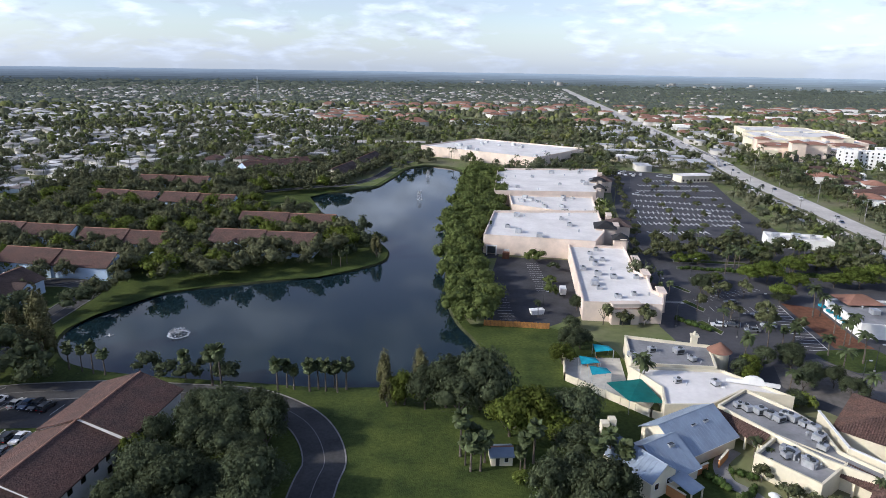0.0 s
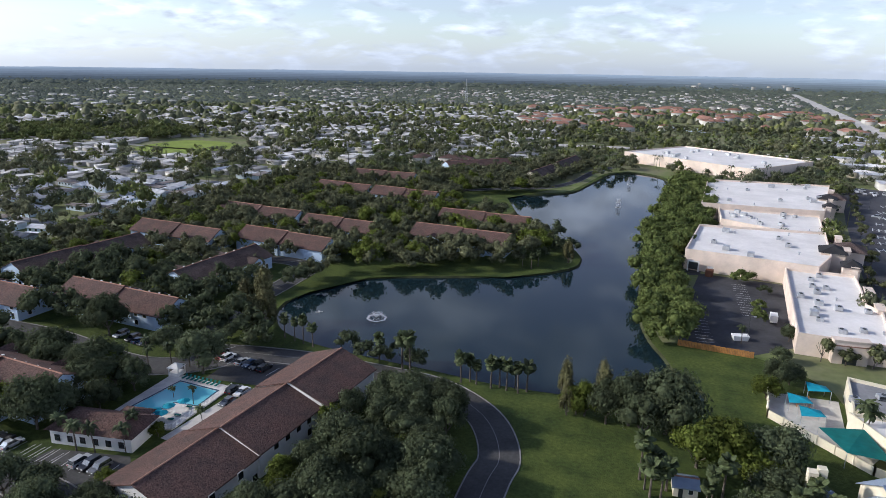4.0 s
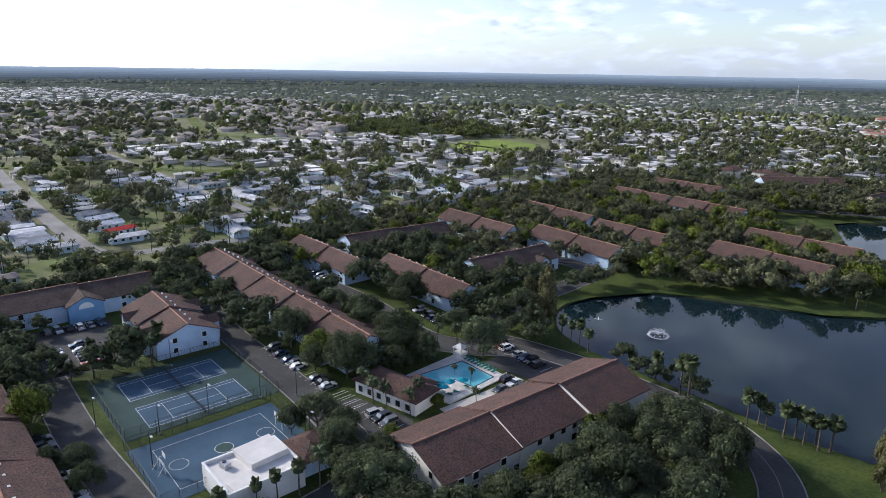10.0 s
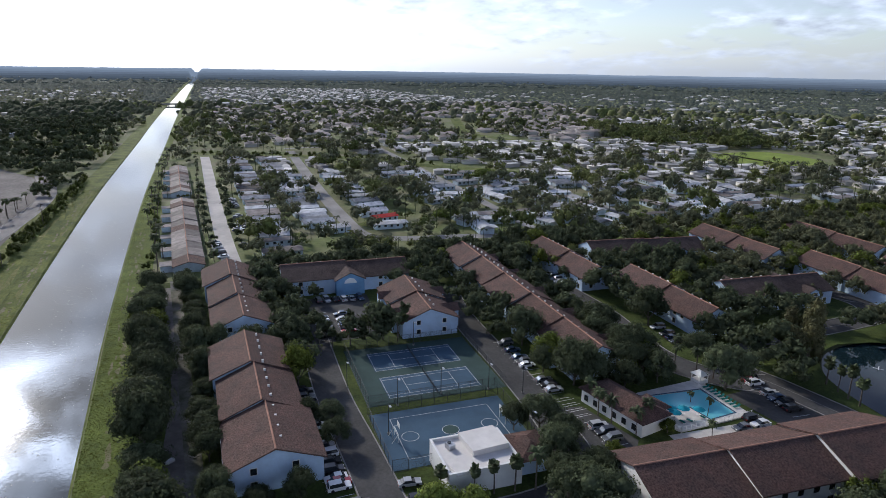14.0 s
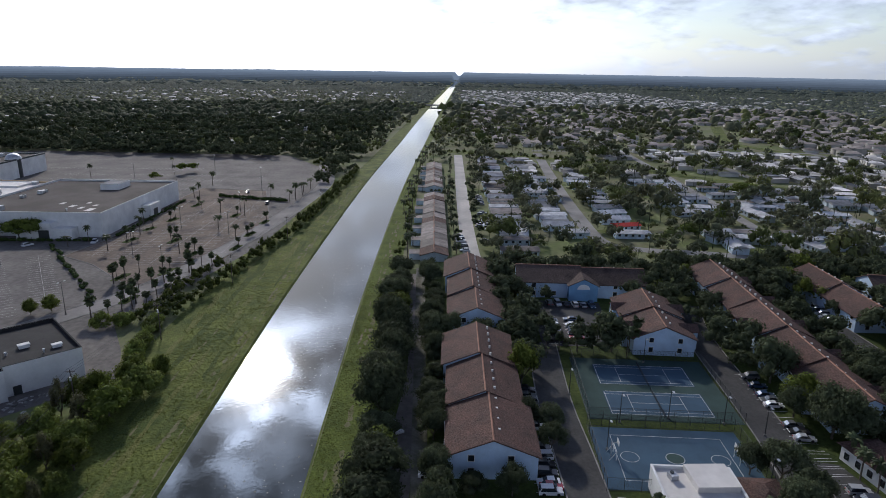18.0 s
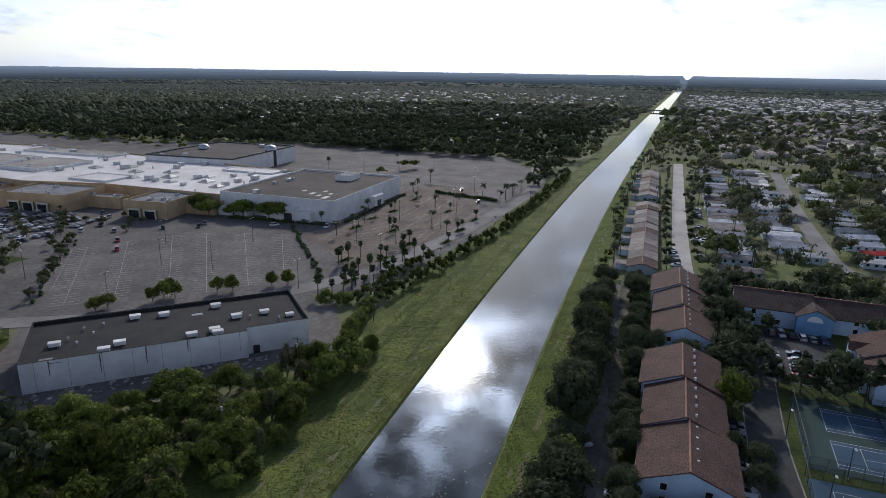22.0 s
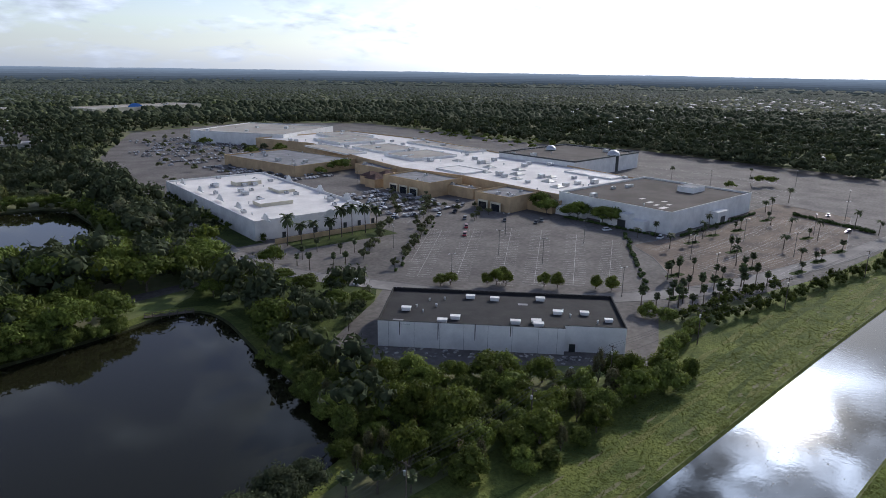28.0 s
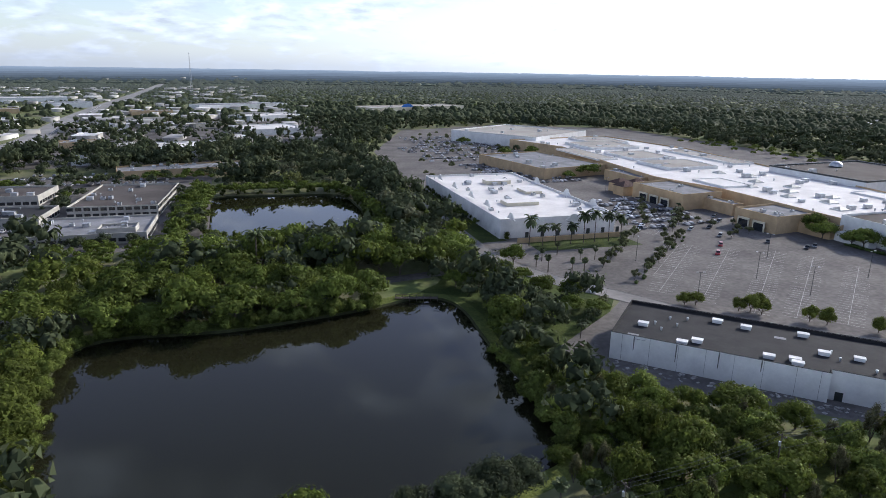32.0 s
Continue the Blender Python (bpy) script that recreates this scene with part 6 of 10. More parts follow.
def double_row(xa, ya, xb, yb, z=0.05, depth=4.7, gap=2.8):
    """A faded double row of bays along a line."""
    d = Vector((xb - xa, yb - ya)).normalized()
    q = Vector((-d.y, d.x))
    m = int(math.hypot(xb - xa, yb - ya) / gap)
    for k in range(m + 1):
        p = Vector((xa, ya)) + d * gap * k
        if CR.random() < 0.93:
            OLDLINES.add([(v.x, v.y, z) for v in (p - d * 0.09 - q * depth, p + d * 0.09 - q * depth, p + d * 0.09 + q * depth, p - d * 0.09 + q * depth)], [(0, 1, 2, 3)])
    OLDLINES.add([(v.x, v.y, z + 0.004) for v in (Vector((xa, ya)) - q * 0.07, Vector((xb, yb)) - q * 0.07, Vector((xb, yb)) + q * 0.07, Vector((xa, ya)) + q * 0.07)], [(0, 1, 2, 3)])


for r in ((-155, -179, -214, -228), (-163, -166, -228, -219), (-172, -151, -244, -208), (-182, -143, -252, -195), (-193, -133, -258, -178), (-203, -124, -262, -160), (-166, -196, -210, -232), (-210, -250, -262, -290), (-216, -264, -266, -304), (-214, -282, -262, -322)):
    double_row(*r)
for r in ((-262, -138, -378, -137), (-258, -124, -384, -121), (-250, -110, -392, -107), (-252, -97, -398, -97), (-268, -86, -345, -85), (-400, -150, -400, -220), (-416, -150, -416, -240), (-432, -150, -432, -250), (-450, -140, -450, -260), (-470, -150, -470, -260), (-500, -170, -500, -300)):
    double_row(*r, z=0.062)
tagged(part("faded_bay_markings", OLDLINES, mat("worn_paint", (0.44, 0.43, 0.4), 0.85, 0.3, 0.4, 0.4)), "worn white bay lines of the mall car park", "road marking", kind="structure")
bays(-196, 39.5, -174, 38, 8, 5, 0.062), bays(-194, 46, -175, 44.6, 8, 5, 0.062)
bays(-117, 82.5, -96, 82, 8, 5, 0.075), bays(-146, 23.5, -102, 22.3, 16, 5, 0.075), bays(-112, 134, -90, 130.5, 8, 5, 0.072), bays(-154, 84.5, -110, 81.5, 16, 5, 0.07)
tagged(part("bay_markings", LINES, PAINT), "faded white painted parking bay lines", "road marking", kind="structure")


# ---- tennis and ball courts ----
CA = -4.8
courts = thing("tennis_courts", "fenced blue tennis courts on a green hard surface", "tennis court", -146.5, 58.5, 0, CA)
box_part("slab", COURT_G, courts, -16.5, -18, -0.1, 16.5, 18, 0.06, label="green hard court surface")


def line(parent, x0, y0, x1, y1, z, w=0.055, name="court_line"):
    """One painted line."""
    if abs(x1 - x0) > abs(y1 - y0):
        box_part(name, PAINT, parent, min(x0, x1), y0 - w, z, max(x0, x1), y0 + w, z + 0.006)
    else:
        box_part(name, PAINT, parent, x0 - w, min(y0, y1), z, x0 + w, max(y0, y1), z + 0.006)


for cx in (-6.9, 8.2):
    c = box_part("court", COURT_B, courts, cx - 5.6, -12.2, 0.06, cx + 5.6, 12.2, 0.075, label="blue playing surface")
    for dx in (-5.48, -4.11, 4.11, 5.48):
        line(courts, cx + dx, -11.9, cx + dx, 11.9, 0.078)
    for dy in (-11.9, 11.9):
        line(courts, cx - 5.48, dy, cx + 5.48, dy, 0.086)
    for dy in (-6.4, 6.4):
        line(courts, cx - 4.11, dy, cx + 4.11, dy, 0.086)
    line(courts, cx, -6.4, cx, 6.4, 0.078)
    net = Shape().box(cx - 6.4, -0.03, 0.98, cx + 6.4, 0.03, 1.07)
    for k in range(44):
        x = cx - 6.4 + k * 0.29
        net.box(x, -0.012, 0.1, x + 0.05, 0.012, 0.98)
    for z in (0.2, 0.4, 0.6, 0.8):
        net.box(cx - 6.4, -0.01, z, cx + 6.4, 0.01, z + 0.04)
    part("net", net, DARKMETAL, courts, "dark net with top tape")
    for s in (-6.5, 6.5):
        part("net_post", Shape().tube((cx + s, 0, 0.06), (cx + s, 0, 1.1), 0.06), DARKMETAL, courts)

ball = thing("ball_court", "blue basketball court with white lines and goal frames", "basketball court", -115.5, 53.5, 0, CA)
box_part("slab", COURT_B, ball, -11.3, -16.2, -0.1, 11.3, 16.2, 0.07, label="blue hard court surface")
for x in (-8.2, 8.2):
    line(ball, x, -12, x, 12, 0.075)
for y in (-12, 12):
    line(ball, -8.2, y, 8.2, y, 0.083)


def circle_line(parent, cx, cy, r, a0=0, a1=360):
    n = 28
    sh = Shape()
    vs = []
    for k in range(n + 1):
        a = radians(a0 + (a1 - a0) * k / n)
        for q in (r - 0.06, r + 0.06):
            vs.append((cx + q * math.cos(a), cy + q * math.sin(a), 0.084))
    part("court_line", sh.add(vs, [(2 * k, 2 * k + 1, 2 * k + 3, 2 * k + 2) for k in range(n)]), PAINT, parent)


for y in (-9.4, 0, 9.4):
    circle_line(ball, 0, y, 1.9)
    if y == 0:
        part("circle_fill", Shape().tube((0, y, 0.06), (0, y, 0.079), 1.78, n=24), COURT_G, ball)
for s in (-1, 1):
    y = s * 12.6
    hoop = part("hoop_post", Shape().tube((0, y + s * 0.8, 0), (0, y + s * 0.8, 3.4), 0.1).tube((0, y + s * 0.8, 3.3), (0, y - s * 0.5, 3.3), 0.06), STEEL, ball)
    part("backboard", Shape().box(-0.9, y - s * 0.5 - 0.04, 2.9, 0.9, y - s * 0.5 + 0.04, 4.0), STUC_WHITE, hoop)
    g = Shape()
    for x in (-1.6, 1.6):
        g.tube((x, y, 0), (x, y, 2.1), 0.07, n=6).tube((x, y, 2.1), (x, y + s * 1.4, 0.05), 0.05, n=6)
    g.tube((-1.6, y, 2.1), (1.6, y, 2.1), 0.07, n=6)
    part("goal_frame", g, STUC_WHITE, ball, "white goal frame")


def chain_fence(name, pts, h, label, step=3.0):
    """Dark chain-link fence: posts, rails and a woven mesh of thin wires."""
    t = thing(name, label, "fence")
    wire = Shape()
    for (x0, y0), (x1, y1) in zip(pts, pts[1:]):
        a, b = Vector((x0, y0, 0)), Vector((x1, y1, 0))
        L = (b - a).length
        n = max(1, int(L / step))
        for k in range(n + 1):
            p = a.lerp(b, k / n)
            part("post", Shape().tube(p, p + Vector((0, 0, h)), 0.05, n=6), DARKMETAL, t)
        for z in (0.1, h):
            part("rail", Shape().tube(a + Vector((0, 0, z)), b + Vector((0, 0, z)), 0.035, n=5), DARKMETAL, t)
        d = (b - a) / L
        nr = Vector((-d.y, d.x, 0)) * 0.006
        s = 0.0
        while s < L:
            for sg in (-1, 1):
                e = min(L, max(0, s + sg * h))
                hh = abs(e - s)
                p, q = a + d * s + Vector((0, 0, 0.05)), a + d * e + Vector((0, 0, 0.05 + hh))
                w = Vector((0, 0, 0.028))
                wire.add([p, q, q + w, p + w], [(0, 1, 2, 3)])
            s += 0.3
    part("mesh", wire, DARKMETAL, t, "fine dark wire mesh", kind="stuff")
    return t


def around(cx, cy, w, d, rz):
    r = rect(cx, cy, w, d, rz)
    return r + r[:1]


chain_fence("court_fence", around(-146.5, 58.5, 32.6, 35.6, CA), 3.0, "tall dark chain-link fence round the tennis courts")
chain_fence("court_fence", around(-115.5, 53.5, 23.5, 33, CA), 3.0, "tall dark chain-link fence round the ball court")
sheet("court_verge", rect(-131, 56, 68, 45, CA), LAWN, 0.022, "green grass strips round the courts", "lawn")


def lamp_post(x, y, h=7.5, arms=1, name="lamp_post", label="tall dark lamp post with flat head", rz=0):
    t = thing(name, label, "lamp post", x, y, 0, rz)
    part("pole", Shape().tube((0, 0, 0), (0, 0, h), 0.11, 0.07, 8), DARKMETAL, t)
    for k in range(arms):
        s = 1 if k == 0 else -1
        part("arm", Shape().tube((0, 0, h - 0.1), (s * 1.1, 0, h), 0.05, n=6), DARKMETAL, t)
        box_part("head", STEEL, t, min(s * 0.8, s * 1.6), -0.22, h - 0.06, max(s * 0.8, s * 1.6), 0.22, h + 0.1)
    part("base", Shape().tube((0, 0, 0), (0, 0, 0.5), 0.28, n=8), CONC, t)


for x, y in ((-130, 46), (-131.5, 58), (-129, 70), (-119, 40), (-161, 62), (-124, 77), (-143, 37.2), (-105, 68), (-170, 88)):
    lamp_post(x, y)

# white flat building and tiled annexe
wb = flat_building("court_pavilion", "white flat-roofed pavilion with parapets by the courts", "pavilion", rect(-99.5, 51.5, 12.5, 15, CA), 5, STUC_WHITE, ROOFWHITE, 0, parapet=0.5)
box_part("raised_roof", ROOFWHITE, wb, -6, -1, 4.4, 1.2, 7, 5.7, label="raised white roof block")
roof_unit(wb, -3.2, -4, 4.5, 10, 0.8)
box_part("roof_step", ROOFWHITE, wb, 2.4, -6.6, 4.4, 6, -2, 4.85)
hipped("annexe", "small open annexe with brown tiled roof", "annexe", -99, 63.5, 9, 7, CA, 3.4, 1.8, STUC_BLUE, TILE, False)

# ---- pool ----
pool = thing("swimming_pool", "turquoise swimming pool in a pale paved deck", "swimming pool")
DK = ccw([(-113, 103), (-113, 123.5), (-94.2, 122), (-94.8, 101), (-99, 99.5)])
PW = ccw([(-110.6, 104.6), (-108.4, 120), (-96.6, 119), (-96.4, 111.4), (-102.6, 111.0), (-103.4, 107), (-104.2, 103)])
sh = Shape()
tri = geometry.tessellate_polygon([[Vector((*p, 0)) for p in DK], [Vector((*p, 0)) for p in PW[::-1]]])
allp = DK + PW[::-1]
for t3 in tri:
    a, b, c = (Vector(allp[i]) for i in t3)
    sh.add([(*allp[i], 0.32) for i in (t3 if (b - a).cross(c - a) > 0 else reversed(t3))], [(0, 1, 2)])
for ring_, z0 in ((DK, 0.0), (PW[::-1], 0.05)):
    n = len(ring_)
    sh.add([(*p, z0) for p in ring_] + [(*p, 0.32) for p in ring_], [(i, (i + 1) % n, n + (i + 1) % n, n + i) for i in range(n)])
part("deck", sh, DECK, pool)
part("coping", Shape().ring(PW, -0.4, 0.26, 0.36), COURT_B, pool, "dark blue tile edge")
part("water", flat(offset(PW, -0.05), 0.2), POOLW, pool, "clear turquoise water")
keep(DK, 1)
sand = sheet("sand_court", [(-95, 97.6), (-92.6, 116.6), (-85.8, 116.2), (-86.6, 96.6)], SAND, 0.07, "pale sand court with thin border", "sand court")
sheet("pool_lawn", [(-118, 76), (-84, 76), (-84, 128), (-116, 130)], LAWN, 0.021, "shaded lawn round pool and clubhouse", "lawn", keepout=False)


def umbrella(x, y):
    t = thing("parasol", "turquoise canvas parasol over a poolside table", "parasol", x, y, 0.32)
    part("pole", Shape().tube((0, 0, 0), (0, 0, 2.4), 0.03), STEEL, t)
    sh = Shape().add([(0, 0, 2.6)] + [(1.5 * math.cos(k * math.pi / 4), 1.5 * math.sin(k * math.pi / 4), 2.05) for k in range(8)], [(0, 1 + k, 1 + (k + 1) % 8) for k in range(8)])
    part("canopy", sh, TURQ, t)
    part("table_top", Shape().tube((0, 0, 0.7), (0, 0, 0.74), 0.55, n=12), STUC_WHITE, t)


for x, y in ((-99.2, 103), (-99.9, 106.2), (-98.2, 109.2), (-101.3, 103.5)):
    umbrella(x, y)
LOUNGE = Shape().box(-0.95, -0.32, 0.3, 0.5, 0.32, 0.38)
LOUNGE.add([(0.5, -0.32, 0.34), (0.5, 0.32, 0.34), (1.0, 0.32, 0.85), (1.0, -0.32, 0.85)], [(0, 1, 2, 3)])
LOUNGE = mesh_of("slatted_bed", LOUNGE, TEAL)
LEG = mesh_of("leg", Shape().box(-0.03, -0.03, 0, 0.03, 0.03, 0.3), STUC_WHITE)


def lounger(x, y, rz):
    t = thing("sun_lounger", "teal sun lounger with raised back on the pool deck", "sun lounger", x, y, 0.32, rz, "poolside loungers")
    part("slatted_bed", LOUNGE, None, t)
    for lx in (-0.85, 0.4):
        for ly in (-0.27, 0.27):
            part("leg", LEG, None, t).matrix_basis = pose(lx, ly, 0)


for k in range(9):
    lounger(-108.5 + k * 1.3, 121.9 - k * 0.08, 88)
for x, y, r in ((-97.5, 104, 10), (-97.2, 106, 20), (-101.5, 106, 200), (-97.3, 110, 10)):
    lounger(x, y, r)
fence = thing("pool_fence", "low white railing along the pool deck", "railing")
for (x0, y0), (x1, y1) in (((-94.3, 121.9), (-94.9, 101.1)), ((-94.9, 101.1), (-99, 99.6))):
    for k in range(16):
        x, y = x0 + (x1 - x0) * k / 15, y0 + (y1 - y0) * k / 15
        box_part("post", STUC_WHITE, fence, x - 0.05, y - 0.05, 0.3, x + 0.05, y + 0.05, 1.5)
    for z in (0.55, 1.4):
        part("rail", Shape().tube((x0, y0, z), (x1, y1, z), 0.04, n=5), STUC_WHITE, fence)
club = hipped("clubhouse", "white clubhouse with brown tiled hipped roof", "clubhouse", -106.5, 94, 19, 8.5, 8, 3.6, 2.6, STUC_WHITE, TILE)
hipped("clubhouse_wing", "small tiled wing of the clubhouse", "clubhouse", -103.5, 99.2, 6, 5, 8, 3.2, 1.6, STUC_WHITE, TILE, False)
gz = thing("gazebo", "small white gazebo by the pool", "gazebo", -112, 123.2, 0, 5)
for sx in (-1.4, 1.4):
    for sy in (-1.4, 1.4):
        box_part("post", STUC_WHITE, gz, sx - 0.1, sy - 0.1, 0, sx + 0.1, sy + 0.1, 2.5)
box_part("counter", STUC_WHITE, gz, -1.4, -1.4, 0, 1.4, 1.4, 1.1)
hip_roof(gz, 2.8, 2.8, 2.5, 1.0, STUC_WHITE, 0.4)
for x, y, k, s in ((-98, 91, "palm", 0.75), (-100, 95.5, "palm", 0.7), (-108, 88, "palm", 0.8), (-103, 88, "palm", 0.8), (-113, 89, "palm", 0.75), (-96, 98, "green", 0.5), (-89, 104, "palm", 0.5), (-104.4, 112.9, "palm", 0.45), (-97.9, 111.9, "palm", 0.4), (-112, 128, "palm", 0.7), (-116, 126, "palm", 0.8), (-110, 129, "palm", 0.8), (-120, 122, "palm", 0.8), (-127, 129, "palm", 0.8),
                   (-96, 42.5, "cabbage", 0.9), (-92.5, 48, "cabbage", 0.8), (-91, 56, "cabbage", 0.9), (-92, 52, "cabbage", 0.8), (-90, 60, "palm", 0.8), (-129, 94, "oak", 0.9), (-135, 91, "oak", 0.85), (-108, 72, "oak", 0.9), (-101, 74, "oak", 0.8), (-110, 66.5, "oak", 0.7), (-95, 68, "oak", 0.9), (-89, 66, "oak", 0.9), (-86, 72, "oak", 0.9), (-82, 62, "oak", 1.0), (-92, 80, "green", 0.6),
                   (-170, 50, "cabbage", 0.9), (-172, 46, "cabbage", 0.9), (-168, 55, "lot", 1.3), (-168, 60, "cabbage", 0.9), (-165, 58.5, "palm", 0.8), (-185, 66, "lot", 1.4), (-62, 112, "green", 0.75), (-60, 90, "green", 0.7), (-59, 117, "oak", 0.8), (-58, 96, "oak", 0.8), (-60, 80, "oak", 0.9), (-55, 104, "oak", 0.9)):
    tree(k, x, y, s)

keep(rect(-105, 93, 26, 20, 4))


# ---- planting, poles and small things ----
def hedge_mesh(seed, L=4.0, w=2.2, h=1.9):
    rng = np.random.default_rng(seed)
    c = np.array([[rng.uniform(-L / 2, L / 2), rng.uniform(-0.3, 0.3), h * 0.5] for _ in range(4)])
    r = np.array([[L * 0.3, w / 2, h * 0.52]] * 4)
    return join([lumpy(rng, ICO_V, ICO_F, c[i], r[i] * 0.9) for i in range(4)] + [leaf_cards(rng, c, r, 420, 0.38)])


HEDGES = [mesh_np("foliage", *hedge_mesh(k), HEDGE) for k in range(3)]


def hedge(pts, step=3.6, s=1.0, label="clipped green hedge in a car park strip", jit=0.4):
    t = thing("hedge", label, "hedge", *pts[0])
    for (x0, y0), (x1, y1) in zip(pts, pts[1:]):
        L = math.hypot(x1 - x0, y1 - y0)
        n = max(1, int(L / step))
        a = math.degrees(math.atan2(y1 - y0, x1 - x0))
        for k in range(n):
            f = (k + 0.5) / n
            p = part("foliage", TR.choice(HEDGES), None, t)
            p.matrix_basis = pose(x0 + (x1 - x0) * f - pts[0][0] + TR.uniform(-jit, jit), y0 + (y1 - y0) * f - pts[0][1] + TR.uniform(-jit, jit), 0, 0, 0, a + TR.uniform(-10, 10)) @ Matrix.Scale(s * TR.uniform(0.8, 1.2), 4)


# thicket between pond, vacant store and canal
sheet("sandy_clearing", smooth_line([(-84, -86), (-88, -85), (-92, -88), (-90, -92), (-85, -91)], 3, True), DIRT, 0.05, "small sandy clearing in the thicket", "clearing", keepout=False)
fill(("bush", "bush", "bush", "green", "shade_low", "dry_low"), [(-76, -143), (-90, -128), (-99, -119), (-128, -88), (-150, -71), (-158, -68), (-150, -65), (-125, -70), (-96, -65), (-78, -75), (-60, -86), (-64, -98), (-70, -112), (-74, -128)], 5.2, (0.62, 1.3), "thicket beside the canal", check=False)
for x, y, k, s in ((-63, -84, "cabbage", 1.0), (-68, -80, "cabbage", 0.9), (-58, -87, "cabbage", 0.9), (-53, -93, "oak", 1.0), (-46, -91, "oak", 1.1), (-38, -89, "oak", 1.0), (-30, -90, "oak", 0.8), (-12, -96, "shade", 0.8), (-4, -97, "shade", 0.7)):
    tree(k, x, y, s, z=0)
row("bush", [(-162, -77), (-185, -82), (-228, -75), (-300, -63), (-390, -56), (-500, -49)], 4.4, (0.75, 1.2), 1.2, "bushes along the canal road")
fill("oak", [(-560, -120), (-610, -140), (-640, -360), (-600, -470), (-580, -460), (-590, -350)], 9, (0.9, 1.3), "trees behind the mall", check=False)
fill(("oak", "bush"), [(-408, -66), (-470, -56), (-520, -58), (-600, -105), (-600, -125), (-520, -80), (-440, -72)], 10, (0.8, 1.1), "trees behind the mall", check=False)
# round the ponds
fill(("shade", "shade", "green"), [(60, -206), (60, -262), (-110, -262), (-100, -236), (-88, -228), (-66, -214), (-30, -204), (20, -204)], 12.5, (1.2, 1.75), "shade trees between the ponds", check=False, share=0.95)
row("bush", [(38, -196), (28, -198.5), (-4, -195), (-34, -196.5), (-56, -200)], 4.2, (0.6, 1.05), 1.0, "shrubs on the pond's shore")
for k, (x, y) in enumerate(POND_RIM):
    if (y < -130 or x < -66) and not (x < -56 and -206 < y < -152):
        e = Vector((-20 - x, -145 - y)).normalized() * 0.6
        tree("bush", x + e.x + TR.uniform(-0.6, 0.6), y + e.y + TR.uniform(-0.6, 0.6), TR.uniform(0.65, 1.15), "shrubs on the pond's shore", -0.2)
row("shade", [(34, -201.5), (0, -199), (-34, -200.5), (-58, -205.5)], 10, (1.15, 1.65), 1.8, "shade trees between the ponds")
row("dry", [(10, -203), (-24, -203)], 14, (0.5, 0.65), 2, "shrubs on the pond's shore")
row("green", [(46, -204), (47, -180), (44, -150), (40, -112)], 6, (1.1, 1.5), 1.5, "trees on the pond's shore")
row("bush", [(40, -190), (41.5, -170), (40, -145), (34, -112)], 4.6, (0.7, 1.1), 0.8, "shrubs on the pond's shore")
for x, y, k, s in ((-83, -159, "shade", 1.05), (-86, -170, "green", 0.9), (-90, -178, "shade", 0.8), (-91, -212, "shade", 0.85), (-86, -208, "shade", 0.75), (-104, -196, "shade", 0.85), (-112, -190, "shade", 0.8), (-96, -186, "shade_low", 1.0), (-97, -172, "bush", 1.1), (-102, -166, "bush", 1.0), (-85, -150, "bush", 1.2), (-82, -142, "bush", 1.3), (-80, -132, "bush", 1.3), (-104, -152, "palm", 0.7), (-94, -205, "shade", 0.9), (-100, -214, "shade", 0.8), (-112, -206, "shade", 0.7), (-98, -226, "shade", 1.0)):
    tree(k, x, y, s)
sheet("pond_lawn", smooth_line([(-80, -150), (-96, -150), (-110, -180), (-104, -205), (-90, -216), (-72, -207), (-81, -200), (-84, -184), (-82, -168)], 3, True), LAWN, 0.03, "green lawn by the pond", "lawn", keepout=False)
for x, y in ((-2, -239), (-18, -241), (-42, -240), (-52, -244), (-58, -249), (-72, -262)):
    tree("palm", x, y, 1.6, "tall palms between the ponds")
row("shade", [(4, -322), (0, -364), (-4, -412), (-46, -411), (-85, -402), (-91, -360), (-89, -332), (-85, -298), (-75, -268)], 6.2, (0.72, 1.05), 1.0, "trees on the far pond's edge")
row("shade", [(-60, -259), (-36, -265), (-10, -290)], 9, (0.7, 0.95), 1.0, "trees on the far pond's edge")
fill(("shade", "oak"), [(-86, -300), (-84, -386), (-20, -399), (5, -380), (10, -300), (14, -290), (-4, -290), (-10, -310), (-8, -350), (-24, -372), (-60, -366), (-82, -350)], 9, (0.55, 0.9), "trees round the far pond", check=True)
fill("oak", [(-92, -262), (-98, -300), (-106, -400), (-118, -400), (-112, -300), (-106, -262)], 7.5, (0.7, 0.95), "trees beside the white store", check=False)
sheet("pond_lawn", [(-80, -140), (-92, -147), (-126, -168), (-138, -182), (-124, -208), (-112, -222), (-90, -226), (-75, -206), (-80, -190)], LAWN, 0.018, "shaded grass between pond and car park", "lawn", keepout=False)
for x, y, s in ((-86.1, -165.1, 1.15), (-106.7, -211.0, 0.95), (-112.5, -171.1, 0.70), (-93.1, -222.6, 0.90), (-90.6, -242.8, 1.00), (-120.4, -167.8, 0.70)):
    tree("shade", x, y, s, "shade trees beside the pond")
